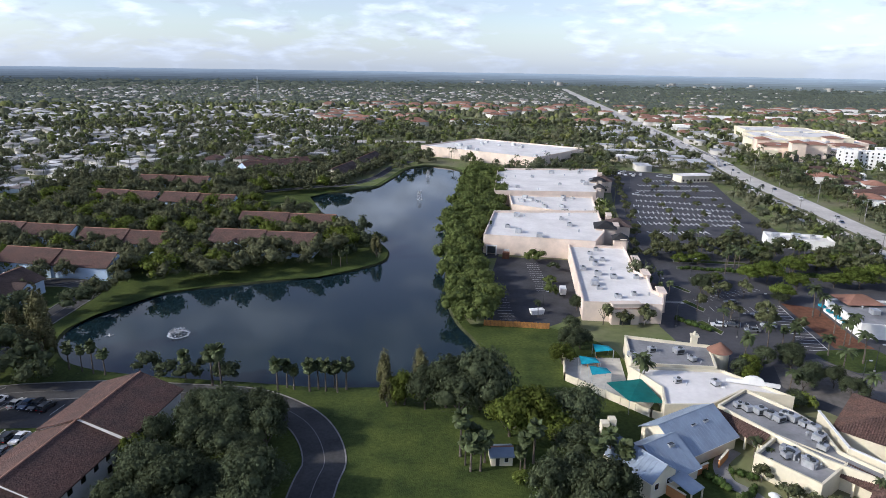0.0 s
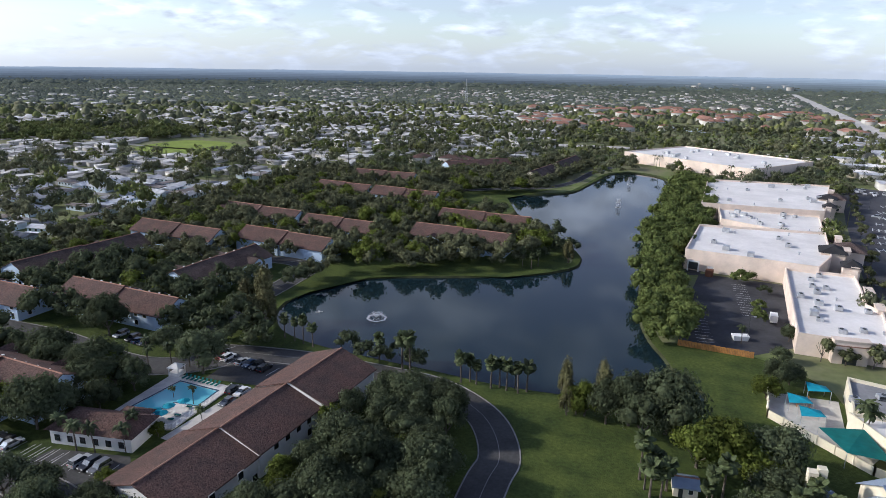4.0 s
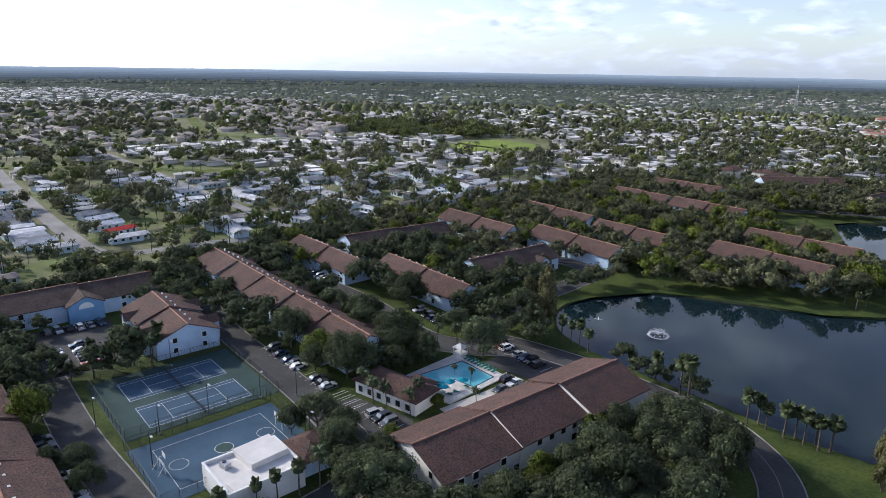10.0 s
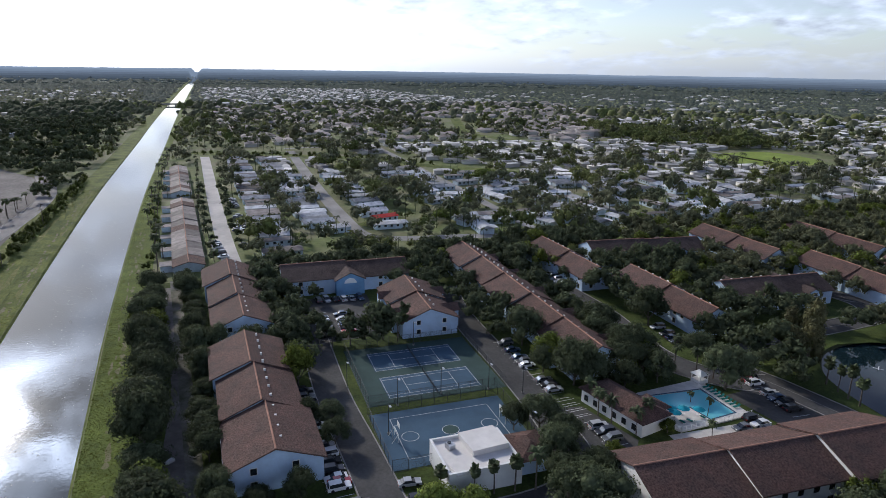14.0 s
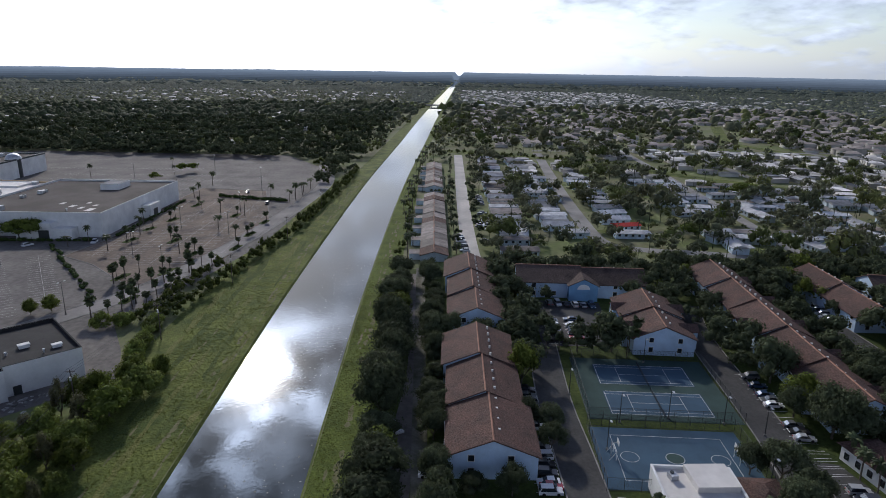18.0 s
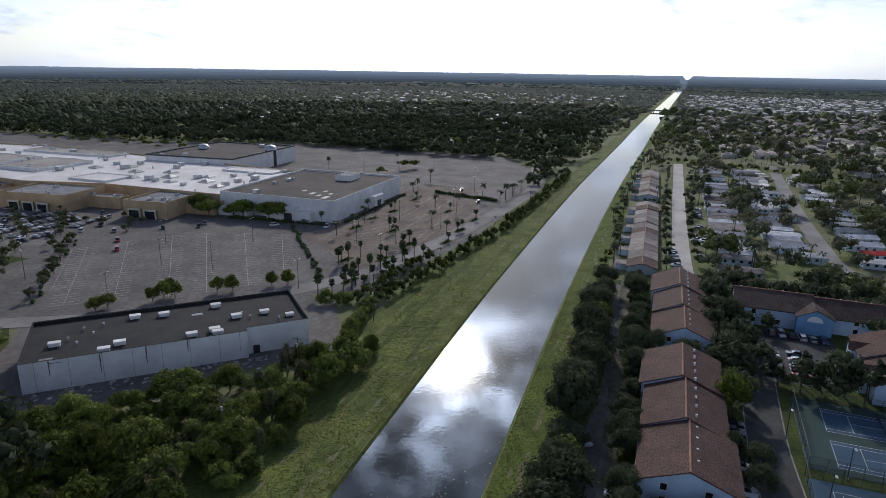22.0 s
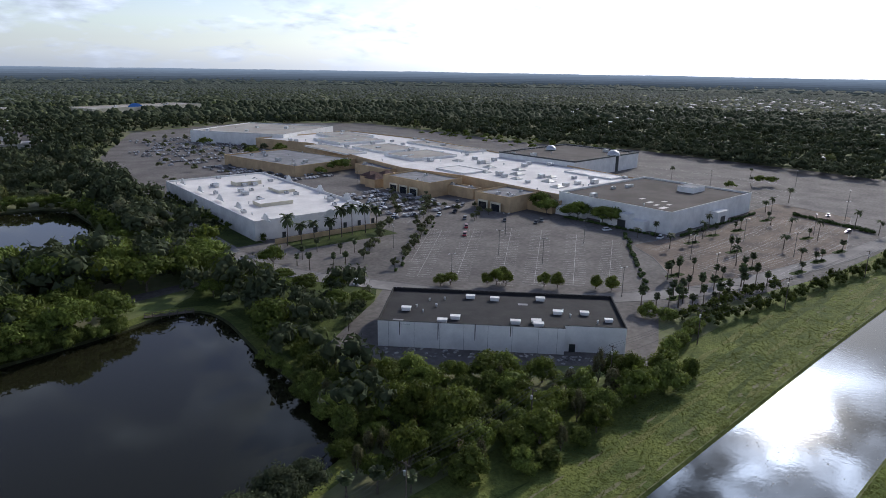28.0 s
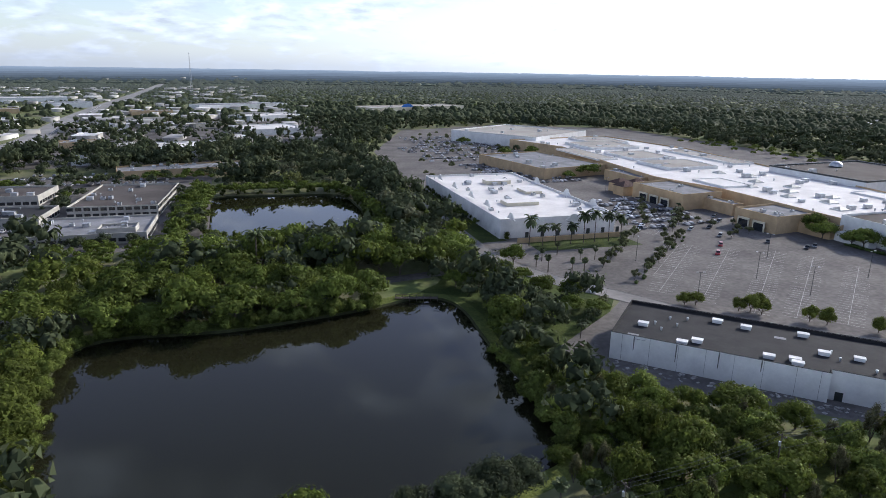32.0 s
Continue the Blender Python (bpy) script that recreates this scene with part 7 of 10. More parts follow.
# mall car parks
for x, y in ((-154.5, -165), (-158, -163.5), (-168, -154), (-171, -152), (-173, -149), (-175, -152), (-183, -139), (-186, -135), (-196, -125), (-199, -120)):
    tree("green", x, y, TR.uniform(0.6, 0.72), "trees in the mall car park")
row("royal", [(-136, -250), (-190, -245)], 6.6, (1.0, 1.2), 0.6, "royal palms before the white store")
for x, y in ((-127, -221), (-128, -213), (-144, -233), (-136, -208), (-143, -210), (-133, -227), (-150, -224), (-156, -222)):
    tree("cabbage", x, y, 0.85, "small palms in the car park")
for x, y in ((-195, -100), (-198, -97), (-201, -95), (-205, -92), (-209, -90), (-209, -85), (-213, -88), (-218, -86), (-224, -88), (-237, -88), (-240, -90), (-249, -84), (-227, -113), (-232, -111), (-240, -109), (-218, -100), (-222, -97), (-228, -95), (-246, -87), (-206, -96), (-192, -104)):
    tree("cabbage", x, y, TR.uniform(0.75, 1.05), "palms by the mall road")
for x, y in ((-266, -103), (-290, -86), (-340, -95), (-356, -123), (-298, -133), (-347, -110), (-320, -140), (-270, -135), (-310, -100), (-380, -90), (-384, -76), (-392, -78), (-400, -75), (-376, -78), (-410, -76), (-420, -73), (-388, -138), (-386, -134), (-284, -150), (-276, -155), (-390, -160), (-430, -140), (-470, -180), (-520, -200), (-450, -230)):
    tree("palm", x, y, TR.uniform(0.75, 1.0), "palms in the mall car park")
hedge([(-277, -162), (-243, -137), (-208, -110)], 4.6, 0.72, "strip of shrubs between car parks", 1.3), hedge([(-392, -124), (-378, -80)], label="low hedge across the car park")
for x, y, k in ((-234, -113.5, 2), (-241, -99, 2), (-265, -97.5, 2), (-276, -82, 1), (-300, -82, 2), (-325, -81, 1), (-287.5, -133, 2), (-309, -133, 1), (-329, -129, 2), (-365, -129, 1), (-287, -113, 2), (-340, -100, 1), (-210, -100, 2)):
    island = tagged(part("planted_island", flat(smooth_line([(x - 4.6, y + 0.6), (x - 3.6, y + 2.2), (x + 3.6, y + 0.8), (x + 4.6, y - 0.6), (x + 3.6, y - 2.2), (x - 3.6, y - 0.8)], 3, True), 0.17, 0.04), LAWN), "kerbed planted island in the worn car park", "island", kind="structure")
    hedge([(x - 3.2, y + 0.8), (x + 3.2, y - 0.8)], 2.6, 0.5, "small planted island in the car park")
    for q in range(k):
        tree("cabbage", x - 2.2 + 4.4 * q, y + 0.5 - q, TR.uniform(0.75, 1.0), "palms on the car park islands")
hedge([(-294, -142), (-378, -140)], 4, 0.7, "shrubs along the store wall"), hedge([(-286, -150), (-284, -206)], 4, 0.8, "shrubs along the store wall")
for x, y in ((-289, -178), (-288, -183), (-287, -198), (-286, -203), (-284, -217), (-286, -222), (-289, -226)):
    tree("shade", x, y, TR.uniform(0.9, 1.15), "trees by the store wall")
hedge([(-150, -187), (-180, -212), (-221, -241)], 7, 0.6, "strip of shrubs in the car park", 1.2)
row("lot", [(-152, -190), (-221, -243)], 9, (0.9, 1.3), 1, "trees in the mall car park"), row("lot", [(-150, -207), (-176, -232), (-200, -252)], 9, (1.0, 1.4), 1.5, "trees in the mall car park")
row("lot", [(-214, -262), (-262, -330)], 9, (0.8, 1.2), 2, "trees in the mall car park"), row("palm", [(-222, -256), (-270, -300)], 9, (0.6, 0.8), 2, "palms in the mall car park")
row("lot", [(-205, -238), (-262, -288)], 8, (0.8, 1.15), 2, "trees in the mall car park"), row("lot", [(-238, -226), (-272, -262)], 8, (0.7, 1.0), 2, "trees in the mall car park")
for k in range(5):
    row("shade", [(-505 - 14 * k, -300 - 10 * k), (-522 - 10 * k, -600)], 24, (0.5, 0.8), 5, "trees in the lot behind the mall")
row("lot", [(-260, -230), (-236, -300)], 9, (0.8, 1.2), 3, "trees in the mall car park")
fill("lot", [(-150, -430), (-300, -480), (-290, -800), (-200, -640)], 26, (1.0, 1.5), "trees in the far car park", check=False)
row("shade", [(-255, -400), (-262, -415)], 8, (0.7, 0.9), 2), row("oak", [(-268, -560), (-300, -560)], 9, (0.9, 1.0), 2)
for x, y in ((-161, -166), (-202, -179), (-206, -158), (-247, -166), (-196, -114), (-172, -215), (-230, -200), (-260, -120), (-310, -118), (-350, -100), (-300, -92), (-240, -100), (-400, -100), (-440, -110), (-420, -160), (-450, -200), (-500, -160), (-220, -290), (-250, -350)):
    lamp_post(x, y, 11, 2, "car_park_lamp", "tall car park lamp with twin heads", TR.uniform(0, 180))
# plaza planting
fill(("oak", "palm", "oak", "palm", "green"), [(88, 262), (94, 288), (136, 292), (168, 268), (180, 262), (178, 240), (150, 244), (128, 252), (108, 262)], 8, (0.8, 1.1), "trees across the plaza car park", check=False)
for r in range(6):
    row("lot", [(112 + r * 5, 322 + r * 26), (165 + r * 2, 310 + r * 26)], 13, (1.1, 1.6), 2, "trees in the plaza car park")
row("lot", [(82, 260), (100, 340), (118, 430), (136, 520)], 11, (1.0, 1.4), 1.5, "trees along the shop front"), row("green", [(186, 250), (187, 310), (192, 380), (203, 470)], 11, (0.7, 1.0), 2, "trees along the highway")
row("palm", [(184, 250), (187, 330), (197, 420)], 16, (0.8, 1.1), 2, "palms along the highway"), row("green", [(241, 230), (243, 300), (248, 400), (268, 520), (280, 600)], 9, (0.8, 1.1), 4, "trees beyond the highway"), row("palm", [(240, 250), (246, 380), (262, 480), (290, 580), (330, 570)], 11, (0.9, 1.2), 3, "palms beyond the highway")
for x, y, k, s in ((37, 257, "oak", 0.85), (41, 262, "oak", 0.7), (44, 246, "oak", 0.6), (51, 190.5, "lot", 1.6), (64, 190.5, "lot", 1.6), (57, 190, "lot", 1.4), (45, 203, "oak", 0.6), (38, 215, "oak", 0.7), (40, 230, "oak", 0.6), (31, 196, "palm", 0.6), (40, 186, "oak", 0.6), (33, 350, "green", 0.8), (48, 338, "green", 0.6),
                   (94, 222, "oak", 0.8), (100, 228, "oak", 0.7), (89, 190, "palm", 0.9), (98, 166, "oak", 0.7), (96, 175, "palm", 0.9), (104, 176, "palm", 0.9), (111, 170, "palm", 0.9), (126, 201, "palm", 1.0), (118, 212, "oak", 0.6), (82, 157, "green", 0.7), (80, 152, "green", 0.6), (92, 148, "oak", 0.6), (101, 150, "oak", 0.7), (108, 158, "palm", 1.0), (50, 147, "palm", 0.9), (86, 140, "oak", 0.6), (118, 165, "palm", 1.1), (122, 178, "palm", 1.0), (112, 140, "palm", 1.0), (95, 160, "oak", 0.6), (82, 232, "palm", 0.7), (80, 215, "palm", 0.7), (66, 112, "lot", 1.0), (60, 100, "lot", 0.9), (82, 103, "palm", 0.6), (56, 97, "palm", 0.6), (79, 118, "lot", 0.8)):
    tree(k, x, y, s)
for x, y in ((76, 215), (74, 190), (90, 182), (105, 200), (97, 240), (92, 265), (110, 330), (118, 380), (128, 440), (140, 350), (160, 340), (118, 160), (108, 150), (33, 199)):
    lamp_post(x, y, 8)
hedge([(75, 196), (84, 186)], label="clipped hedge at the lot's kerb"), hedge([(97, 252), (165, 240)], 4, 0.9, "planted strip across the car park")
sheet("planted_bed", [(119, 213), (129, 208.5), (126.5, 181), (128, 175), (116, 175)], MULCH, 0.06, "red-brown mulch bed beside the car park", "planting bed")

# day-care yard: boundary wall, canopies, fence
yard = thing("yard_wall", "cream boundary wall round the day-care yard", "wall")
for (x0, y0), (x1, y1) in (((34, 166), (32, 152)), ((32, 152), (49, 134)), ((49, 134), (53, 132))):
    a, b = Vector((x0, y0, 0)), Vector((x1, y1, 0))
    d = (b - a).normalized()
    nn = Vector((-d.y, d.x, 0)) * 0.12
    part("wall", Shape().add([a - nn, b - nn, b + nn, a + nn] + [p + Vector((0, 0, 2)) for p in (a - nn, b - nn, b + nn, a + nn)], [(4, 5, 6, 7), (0, 1, 5, 4), (1, 2, 6, 5), (2, 3, 7, 6), (3, 0, 4, 7)]), STUC_CREAM, yard)
    n = int((b - a).length / 4)
    for k in range(n + 1):
        p = a.lerp(b, k / max(1, n))
        box_part("pier", STUC_CREAM, yard, p.x - 0.22, p.y - 0.22, 0, p.x + 0.22, p.y + 0.22, 2.25)
sheet("play_yard", [(34, 166), (32.5, 152), (48, 135), (52, 141), (48, 151), (50, 166)], SAND, 0.05, "pale play yard surface", "playground", keepout=True)


def sail(name, pts, z, material, label):
    t = thing(name, label, "canopy", *pts[0])
    top = [(x - pts[0][0], y - pts[0][1]) for x, y in pts]
    zs = [z + (0.7 if k % 2 else 0) for k in range(len(pts))]
    c = (sum(p[0] for p in top) / len(top), sum(p[1] for p in top) / len(top), z + 0.9)
    n = len(top)
    part("fabric", Shape().add([(*p, q) for p, q in zip(top, zs)] + [c], [(i, (i + 1) % n, n) for i in range(n)]), material, t)
    for p, q in zip(top, zs):
        part("post", Shape().tube((*p, 0), (*p, q), 0.08, n=6), STEEL, t)


sail("shade_canopy", [(41, 145.5), (50, 146.5), (52.5, 135.5), (44, 135)], 2.9, TEAL, "large teal canvas canopy over the play yard")
for x, y in ((41, 152), (45, 166), (39.5, 158)):
    sail("shade_sail", [(x - 2.5, y - 2), (x + 2.5, y - 2.2), (x + 2.2, y + 2.2), (x - 2.4, y + 2)], 2.7, TURQ, "bright turquoise shade sail in the play yard")
ply = thing("play_frame", "wooden play frame with deck", "play frame", 41, 161)
box_part("platform", FENCEW, ply, -1.5, -1.2, 1.2, 1.5, 1.2, 1.35)
for sx in (-1.4, 1.4):
    for sy in (-1.1, 1.1):
        box_part("post", FENCEW, ply, sx - 0.08, sy - 0.08, 0, sx + 0.08, sy + 0.08, 2.3)
ofe = thing("timber_fence", "orange timber fence closing the rear yard", "fence")
for k in range(48):
    f = k / 47
    x, y = 13 + 20 * f, 188.3 - 2.2 * f
    box_part("board", FENCEW, ofe, x - 0.19, y - 0.02, 0.05, x + 0.19, y + 0.02, 1.9 + 0.05 * (k % 3))
for k in range(9):
    box_part("post", FENCEW, ofe, 12.9 + 2.5 * k, 188.35 - 0.275 * k, 0, 13.05 + 2.5 * k, 188.5 - 0.275 * k, 1.95)
shed = thing("garden_shed", "small cream shed with pale metal roof on the lawn", "shed", 12.3, 116, 0, 4)
pitched(shed, -2.2, 2.2, 4.2, 2.4, 3.2, STUC_CREAM, METALROOF, 0.3)
window(shed, 0.9, -2.13, 1.4, 0, 0.6)
box_part("door", DARKMETAL, shed, -1.3, -2.15, 0, -0.5, -2.08, 1.9)
trk = thing("box_van", "white box van parked behind the shops", "van", 43, 219, 0.05, 85)
box_part("cargo_box", STUC_WHITE, trk, -2.8, -1.05, 0.6, 1.2, 1.05, 2.9)
box_part("cab", CARS[0], trk, 1.25, -0.95, 0.5, 2.9, 0.95, 2.0)
box_part("windscreen", GLASS, trk, 2.3, -0.9, 1.3, 2.93, 0.9, 1.95)
for sx in (-1.8, 2.1):
    for sy in (-0.9, 0.9):
        part("wheel", Shape().tube((sx, sy - 0.14, 0.42), (sx, sy + 0.14, 0.42), 0.42, n=10), RUBBER, trk)
sgn = thing("skip", "white refuse skip on a kerbed island", "skip", 31, 199, 0, 12)
part("tub", Shape().add([(-2, -1, 0.1), (2, -1, 0.1), (2, 1, 0.1), (-2, 1, 0.1), (-2.4, -1.2, 1.7), (2.4, -1.2, 1.7), (2.4, 1.2, 1.7), (-2.4, 1.2, 1.7)], [(0, 1, 5, 4), (1, 2, 6, 5), (2, 3, 7, 6), (3, 0, 4, 7), (0, 3, 2, 1), (4, 5, 6, 7)]), STUC_WHITE, sgn)

# fountains
def fountain(x, y, r, h):
    rng = np.random.default_rng(int(abs(x)))
    n = 700
    a, u, k = rng.uniform(0, 2 * math.pi, n), rng.uniform(0, 1, n), rng.uniform(0.75, 1.0, n)
    q = r * k * u
    z = 4 * h * u * (1 - u) * (k - 0.3) / 0.7 + 0.05
    c = np.stack([np.cos(a) * q, np.sin(a) * q, z], 1)
    V = (c[:, None] + rng.uniform(-0.11, 0.11, (n, 4, 3)) * (0.7 + u[:, None, None])).reshape(-1, 3)
    o = np.arange(n)[:, None] * 4
    F = np.concatenate([o + [0, 1, 2], o + [0, 2, 3], o + [0, 3, 1], o + [1, 3, 2]], 1).reshape(-1, 3)
    t = thing("fountain", "white spray of a floating lake fountain", "fountain", x, y, -0.7)
    part("spray", mesh_np("spray", V, F, SPRAY), None, t, kind="stuff")
    part("float_ring", Shape().ring([(0.7 * math.cos(k * 0.785), 0.7 * math.sin(k * 0.785)) for k in range(8)], 0.2, -0.05, 0.15), DARKMETAL, t)
    foam = []
    for b in range(40):
        aa = b * 2 * math.pi / 40
        foam.append((r * (0.95 + 0.08 * math.sin(b * 5)) * math.cos(aa), r * (0.95 + 0.08 * math.cos(b * 3)) * math.sin(aa)))
    part("foam_ring", Shape().ring(foam, 0.55, 0.0, 0.03), SPRAY, t)


fountain(-80, 179, 3.4, 1.7), fountain(-16, 391, 1.8, 5.5), fountain(-13, 478, 1.8, 5.5)
aer = thing("aerator", "small white float in the lake", "float", -100, 177, -0.7, 30)
box_part("arm", STUC_WHITE, aer, -1.3, -0.12, 0, 1.3, 0.12, 0.15)
box_part("cross_arm", STUC_WHITE, aer, -0.12, -1.3, 0.15, 0.12, 1.3, 0.3)

# power line
PP = [(-28, -72.5), (-63, -75.5), (-101, -78), (-134, -79), (-176, -76), (-228, -70), (-290, -62), (-360, -57)]
for x, y in PP:
    t = thing("power_pole", "weathered timber power pole with crossarm", "power pole", x, y, 0, 3)
    part("pole", Shape().tube((0, 0, 0), (0, 0, 11.4), 0.16, 0.11, 8), WOODP, t)
    part("crossarm", Shape().box(-0.06, -1.1, 10.8, 0.06, 1.1, 10.95), WOODP, t)
    for s in (-1, 0, 1):
        part("insulator", Shape().tube((0, s, 10.95), (0, s, 11.2), 0.06, n=6), STEEL, t)
    part("transformer", Shape().tube((0.32, 0, 8.8), (0.32, 0, 9.7), 0.25, n=10), STEEL, t)
wires = thing("power_lines", "thin sagging power lines between poles", "power line")
for (x0, y0), (x1, y1) in zip(PP, PP[1:]):
    for off, z in ((-1, 11.2), (0, 11.2), (1, 11.2), (0.2, 8.2)):
        sh = Shape()
        pts = [Vector((x0 + (x1 - x0) * k / 8, y0 + off + (y1 - y0) * k / 8, z - 0.9 * 4 * (k / 8) * (1 - k / 8))) for k in range(9)]
        sh.pipe(pts, 0.03)
        part("wire", sh, DARKMETAL, wires)
# tall lattice masts on the plain
for x, y, h in ((-6, -2220, 115), (-438, 1523, 55)):
    t = thing("radio_mast", "slender lattice radio mast on the plain", "mast", x, y)
    sh = Shape()
    for k in range(3):
        a = k * 2.094
        sh.tube((4 * math.cos(a), 4 * math.sin(a), 0), (0.6 * math.cos(a), 0.6 * math.sin(a), h), 0.35, 0.25, 5)
    for j in range(12):
        z0, z1 = h * j / 12, h * (j + 1) / 12
        for k in range(3):
            a, b = k * 2.094, (k + 1) * 2.094
            r0, r1 = 4 - 3.4 * j / 12, 4 - 3.4 * (j + 1) / 12
            sh.tube((r0 * math.cos(a), r0 * math.sin(a), z0), (r1 * math.cos(b), r1 * math.sin(b), z1), 0.18, n=4)
    part("lattice", sh, STEEL, t)


# ---- day-care, shops and courtyard details ----
def lean_to(x0, y0, x1, y1, w, z0, z1, label):
    """A barrel-tiled lean-to roof along the line from 0 to 1, falling to its right, on square posts."""
    L = math.hypot(x1 - x0, y1 - y0)
    t = thing("tiled_arcade", label, "arcade roof", x0, y0, 0, math.degrees(math.atan2(y1 - y0, x1 - x0)))
    vs = [(0, 0, z1), (L, 0, z1), (L, -w, z0), (0, -w, z0)]
    r = part("roof", Shape().add(vs + [(a, b, c - 0.2) for a, b, c in vs], [(0, 3, 2, 1), (4, 5, 6, 7), (2, 3, 7, 6), (3, 0, 4, 7), (1, 2, 6, 5), (0, 1, 5, 4)]), TILE, t)
    ribs = Shape()
    for k in range(int(L / 0.42)):
        x = 0.2 + k * 0.42
        ribs.tube((x, 0, z1 + 0.02), (x, -w - 0.05, z0 + 0.02), 0.11, n=5, cap=False)
    part("barrel_tiles", ribs, TILE, r, kind="stuff")
    for k in range(int(L / 3) + 1):
        x = min(L - 0.3, 0.3 + 3 * k)
        box_part("post", STUC_CREAM, t, x - 0.2, -w + 0.1, 0, x + 0.2, -w + 0.5, z0 - 0.15)


lean_to(62.5, 130.8, 69.4, 119.8, 2.8, 3.2, 4.7, "brown barrel-tiled arcade roof beside the shops")
lean_to(79.6, 110.4, 84.0, 104.2, 3.4, 3.2, 4.7, "brown barrel-tiled arcade roof of the annexe")
for nm, lst, z, sc in (("day_care", ((57, 161), (50.6, 157), (64, 160), (66, 155.5)), 4.5, 1.25), ("wing", ((58, 143.5), (67, 142.5)), 4.3, 1.1), ("shops", ((67.6, 131.2), (69, 129.8), (71.2, 128.6), (72.6, 127), (74, 125.4), (77, 125.8), (78.4, 123.6), (79.6, 121.8), (78.6, 118), (77.4, 114.6)), 4.6, 1.2), ("shop", ((71.5, 114.5), (69, 112.6), (72.5, 111)), 4.0, 0.9)):
    for k, (x, y) in enumerate(lst):
        t = thing("rooftop_unit", "grey metal air-conditioning unit on a flat roof", "air conditioner", x, y, z, 12 + 90 * (k % 2) + k * 3, "rooftop air conditioners")
        sz = sc * (0.8 + 0.25 * ((k * 7) % 3) / 2)
        part("stand", Shape().box(-0.9 * sz, -0.7 * sz, 0, 0.9 * sz, -0.55 * sz, 0.35).box(-0.9 * sz, 0.55 * sz, 0, 0.9 * sz, 0.7 * sz, 0.35), DARKMETAL, t)
        part("casing", Shape().box(-sz, -0.8 * sz, 0.35, sz, 0.8 * sz, 0.35 + 1.0 * sz), STEEL, t)
        part("grille", Shape().box(-0.8 * sz, -0.82 * sz, 0.5, 0.8 * sz, -0.8 * sz, 0.3 + 0.85 * sz), DARKMETAL, t)
        part("fan_cowl", Shape().tube((0.3 * sz, 0, 0.35 + sz), (0.3 * sz, 0, 0.55 + sz), 0.45 * sz, n=12), DARKMETAL, t)
    for k, (x, y) in enumerate(lst[:4]):
        v = thing("roof_pipe", "short vent pipe on a flat roof", "vent pipe", x + 1.8, y - 1.5, z)
        part("pipe", Shape().tube((0, 0, 0), (0, 0, 0.6), 0.1, n=7).tube((0, 0, 0.6), (0, 0, 0.8), 0.2, 0.14, n=7), STEEL, v)
# small roof windows on the blue-grey roofs
for x, y, rz in ((53.4, 121.2, 31.6), (56.7, 123, 31.6), (46.2, 113.6, 32)):
    t = thing("roof_light", "small dark roof window in a metal roof", "roof window", x, y, 5.6, rz)
    box_part("frame", STEEL, t, -0.75, -0.5, -0.4, 0.75, 0.5, 0.5)
    box_part("glass", GLASS, t, -0.65, -0.4, 0.5, 0.65, 0.4, 0.53)
# orange garden walls and entrance porches
for x, y, rz, L, h in ((58.6, 116.4, 48, 5, 1.9), (52, 112.2, 30, 5, 1.9), (44.5, 104.2, -54, 4, 2.2)):
    t = thing("garden_wall", "orange stucco wall of the courtyard", "wall", x, y, 0, rz)
    box_part("wall", ORANGE, t, -L / 2, -0.15, 0, L / 2, 0.15, h)
    box_part("coping", STUC_CREAM, t, -L / 2 - 0.05, -0.22, h, L / 2 + 0.05, 0.22, h + 0.12)
t = thing("porch_roof", "blue-grey metal porch roof of the cream house", "porch roof", 46.8, 105.2, 0, -54)
part("roof", Shape().add([(-2.5, -2, 3.5), (2.5, -2, 2.7), (2.5, 2, 2.7), (-2.5, 2, 3.5), (-2.5, -2, 3.35), (2.5, -2, 2.55), (2.5, 2, 2.55), (-2.5, 2, 3.35)], [(0, 1, 2, 3), (7, 6, 5, 4), (0, 4, 5, 1), (1, 5, 6, 2), (2, 6, 7, 3)]), METALROOF, t)
for a in (-1.8, 1.8):
    box_part("post", STUC_CREAM, t, 2.1, a - 0.12, 0, 2.35, a + 0.12, 2.6)
# courtyard: paved path, clipped hedges, table umbrellas
tagged(part("courtyard_path", strip(smooth_line([(63, 121), (58, 116), (57, 110), (60, 106), (62, 100)], 6), 3.0, 0.06), CONC), "pale paved path through the courtyard", "path", kind="structure")
hedge([(59, 113), (62.5, 110.5)], 2.0, 0.75, "clipped green hedge in the courtyard", 0.1)
hedge([(53, 112.5), (55.5, 107)], 2.0, 0.75, "clipped green hedge in the courtyard", 0.1)
hedge([(61, 107.5), (57, 103)], 2.0, 0.7, "clipped green hedge in the courtyard", 0.1)
hedge([(76, 100), (70, 102.5)], 2.4, 0.8, "green hedge by the shop wall", 0.2)
for x, y in ((62.5, 103), (65.5, 101.5)):
    t = thing("table_umbrella", "white canvas umbrella over a courtyard table", "umbrella", x, y)
    part("pole", Shape().tube((0, 0, 0), (0, 0, 2.6), 0.04, n=6), STEEL, t)
    part("canopy", Shape().tube((0, 0, 2.1), (0, 0, 2.6), 1.2, 0.05, n=8), STUC_WHITE, t)
    part("tabletop", Shape().tube((0, 0, 0.72), (0, 0, 0.77), 0.6, n=12), STUC_WHITE, t)
for x, y, k, s in ((66, 118.5, "palm", 0.6), (67.5, 116, "palm", 0.5), (63.5, 110, "lot", 1.1), (66, 104.5, "lot", 1.2), (69, 101.5, "lot", 1.0), (60, 96, "palm", 0.7), (73, 100, "lot", 1.1), (51, 148, "royal", 0.7)):
    tree(k, x, y, s, "courtyard planting")
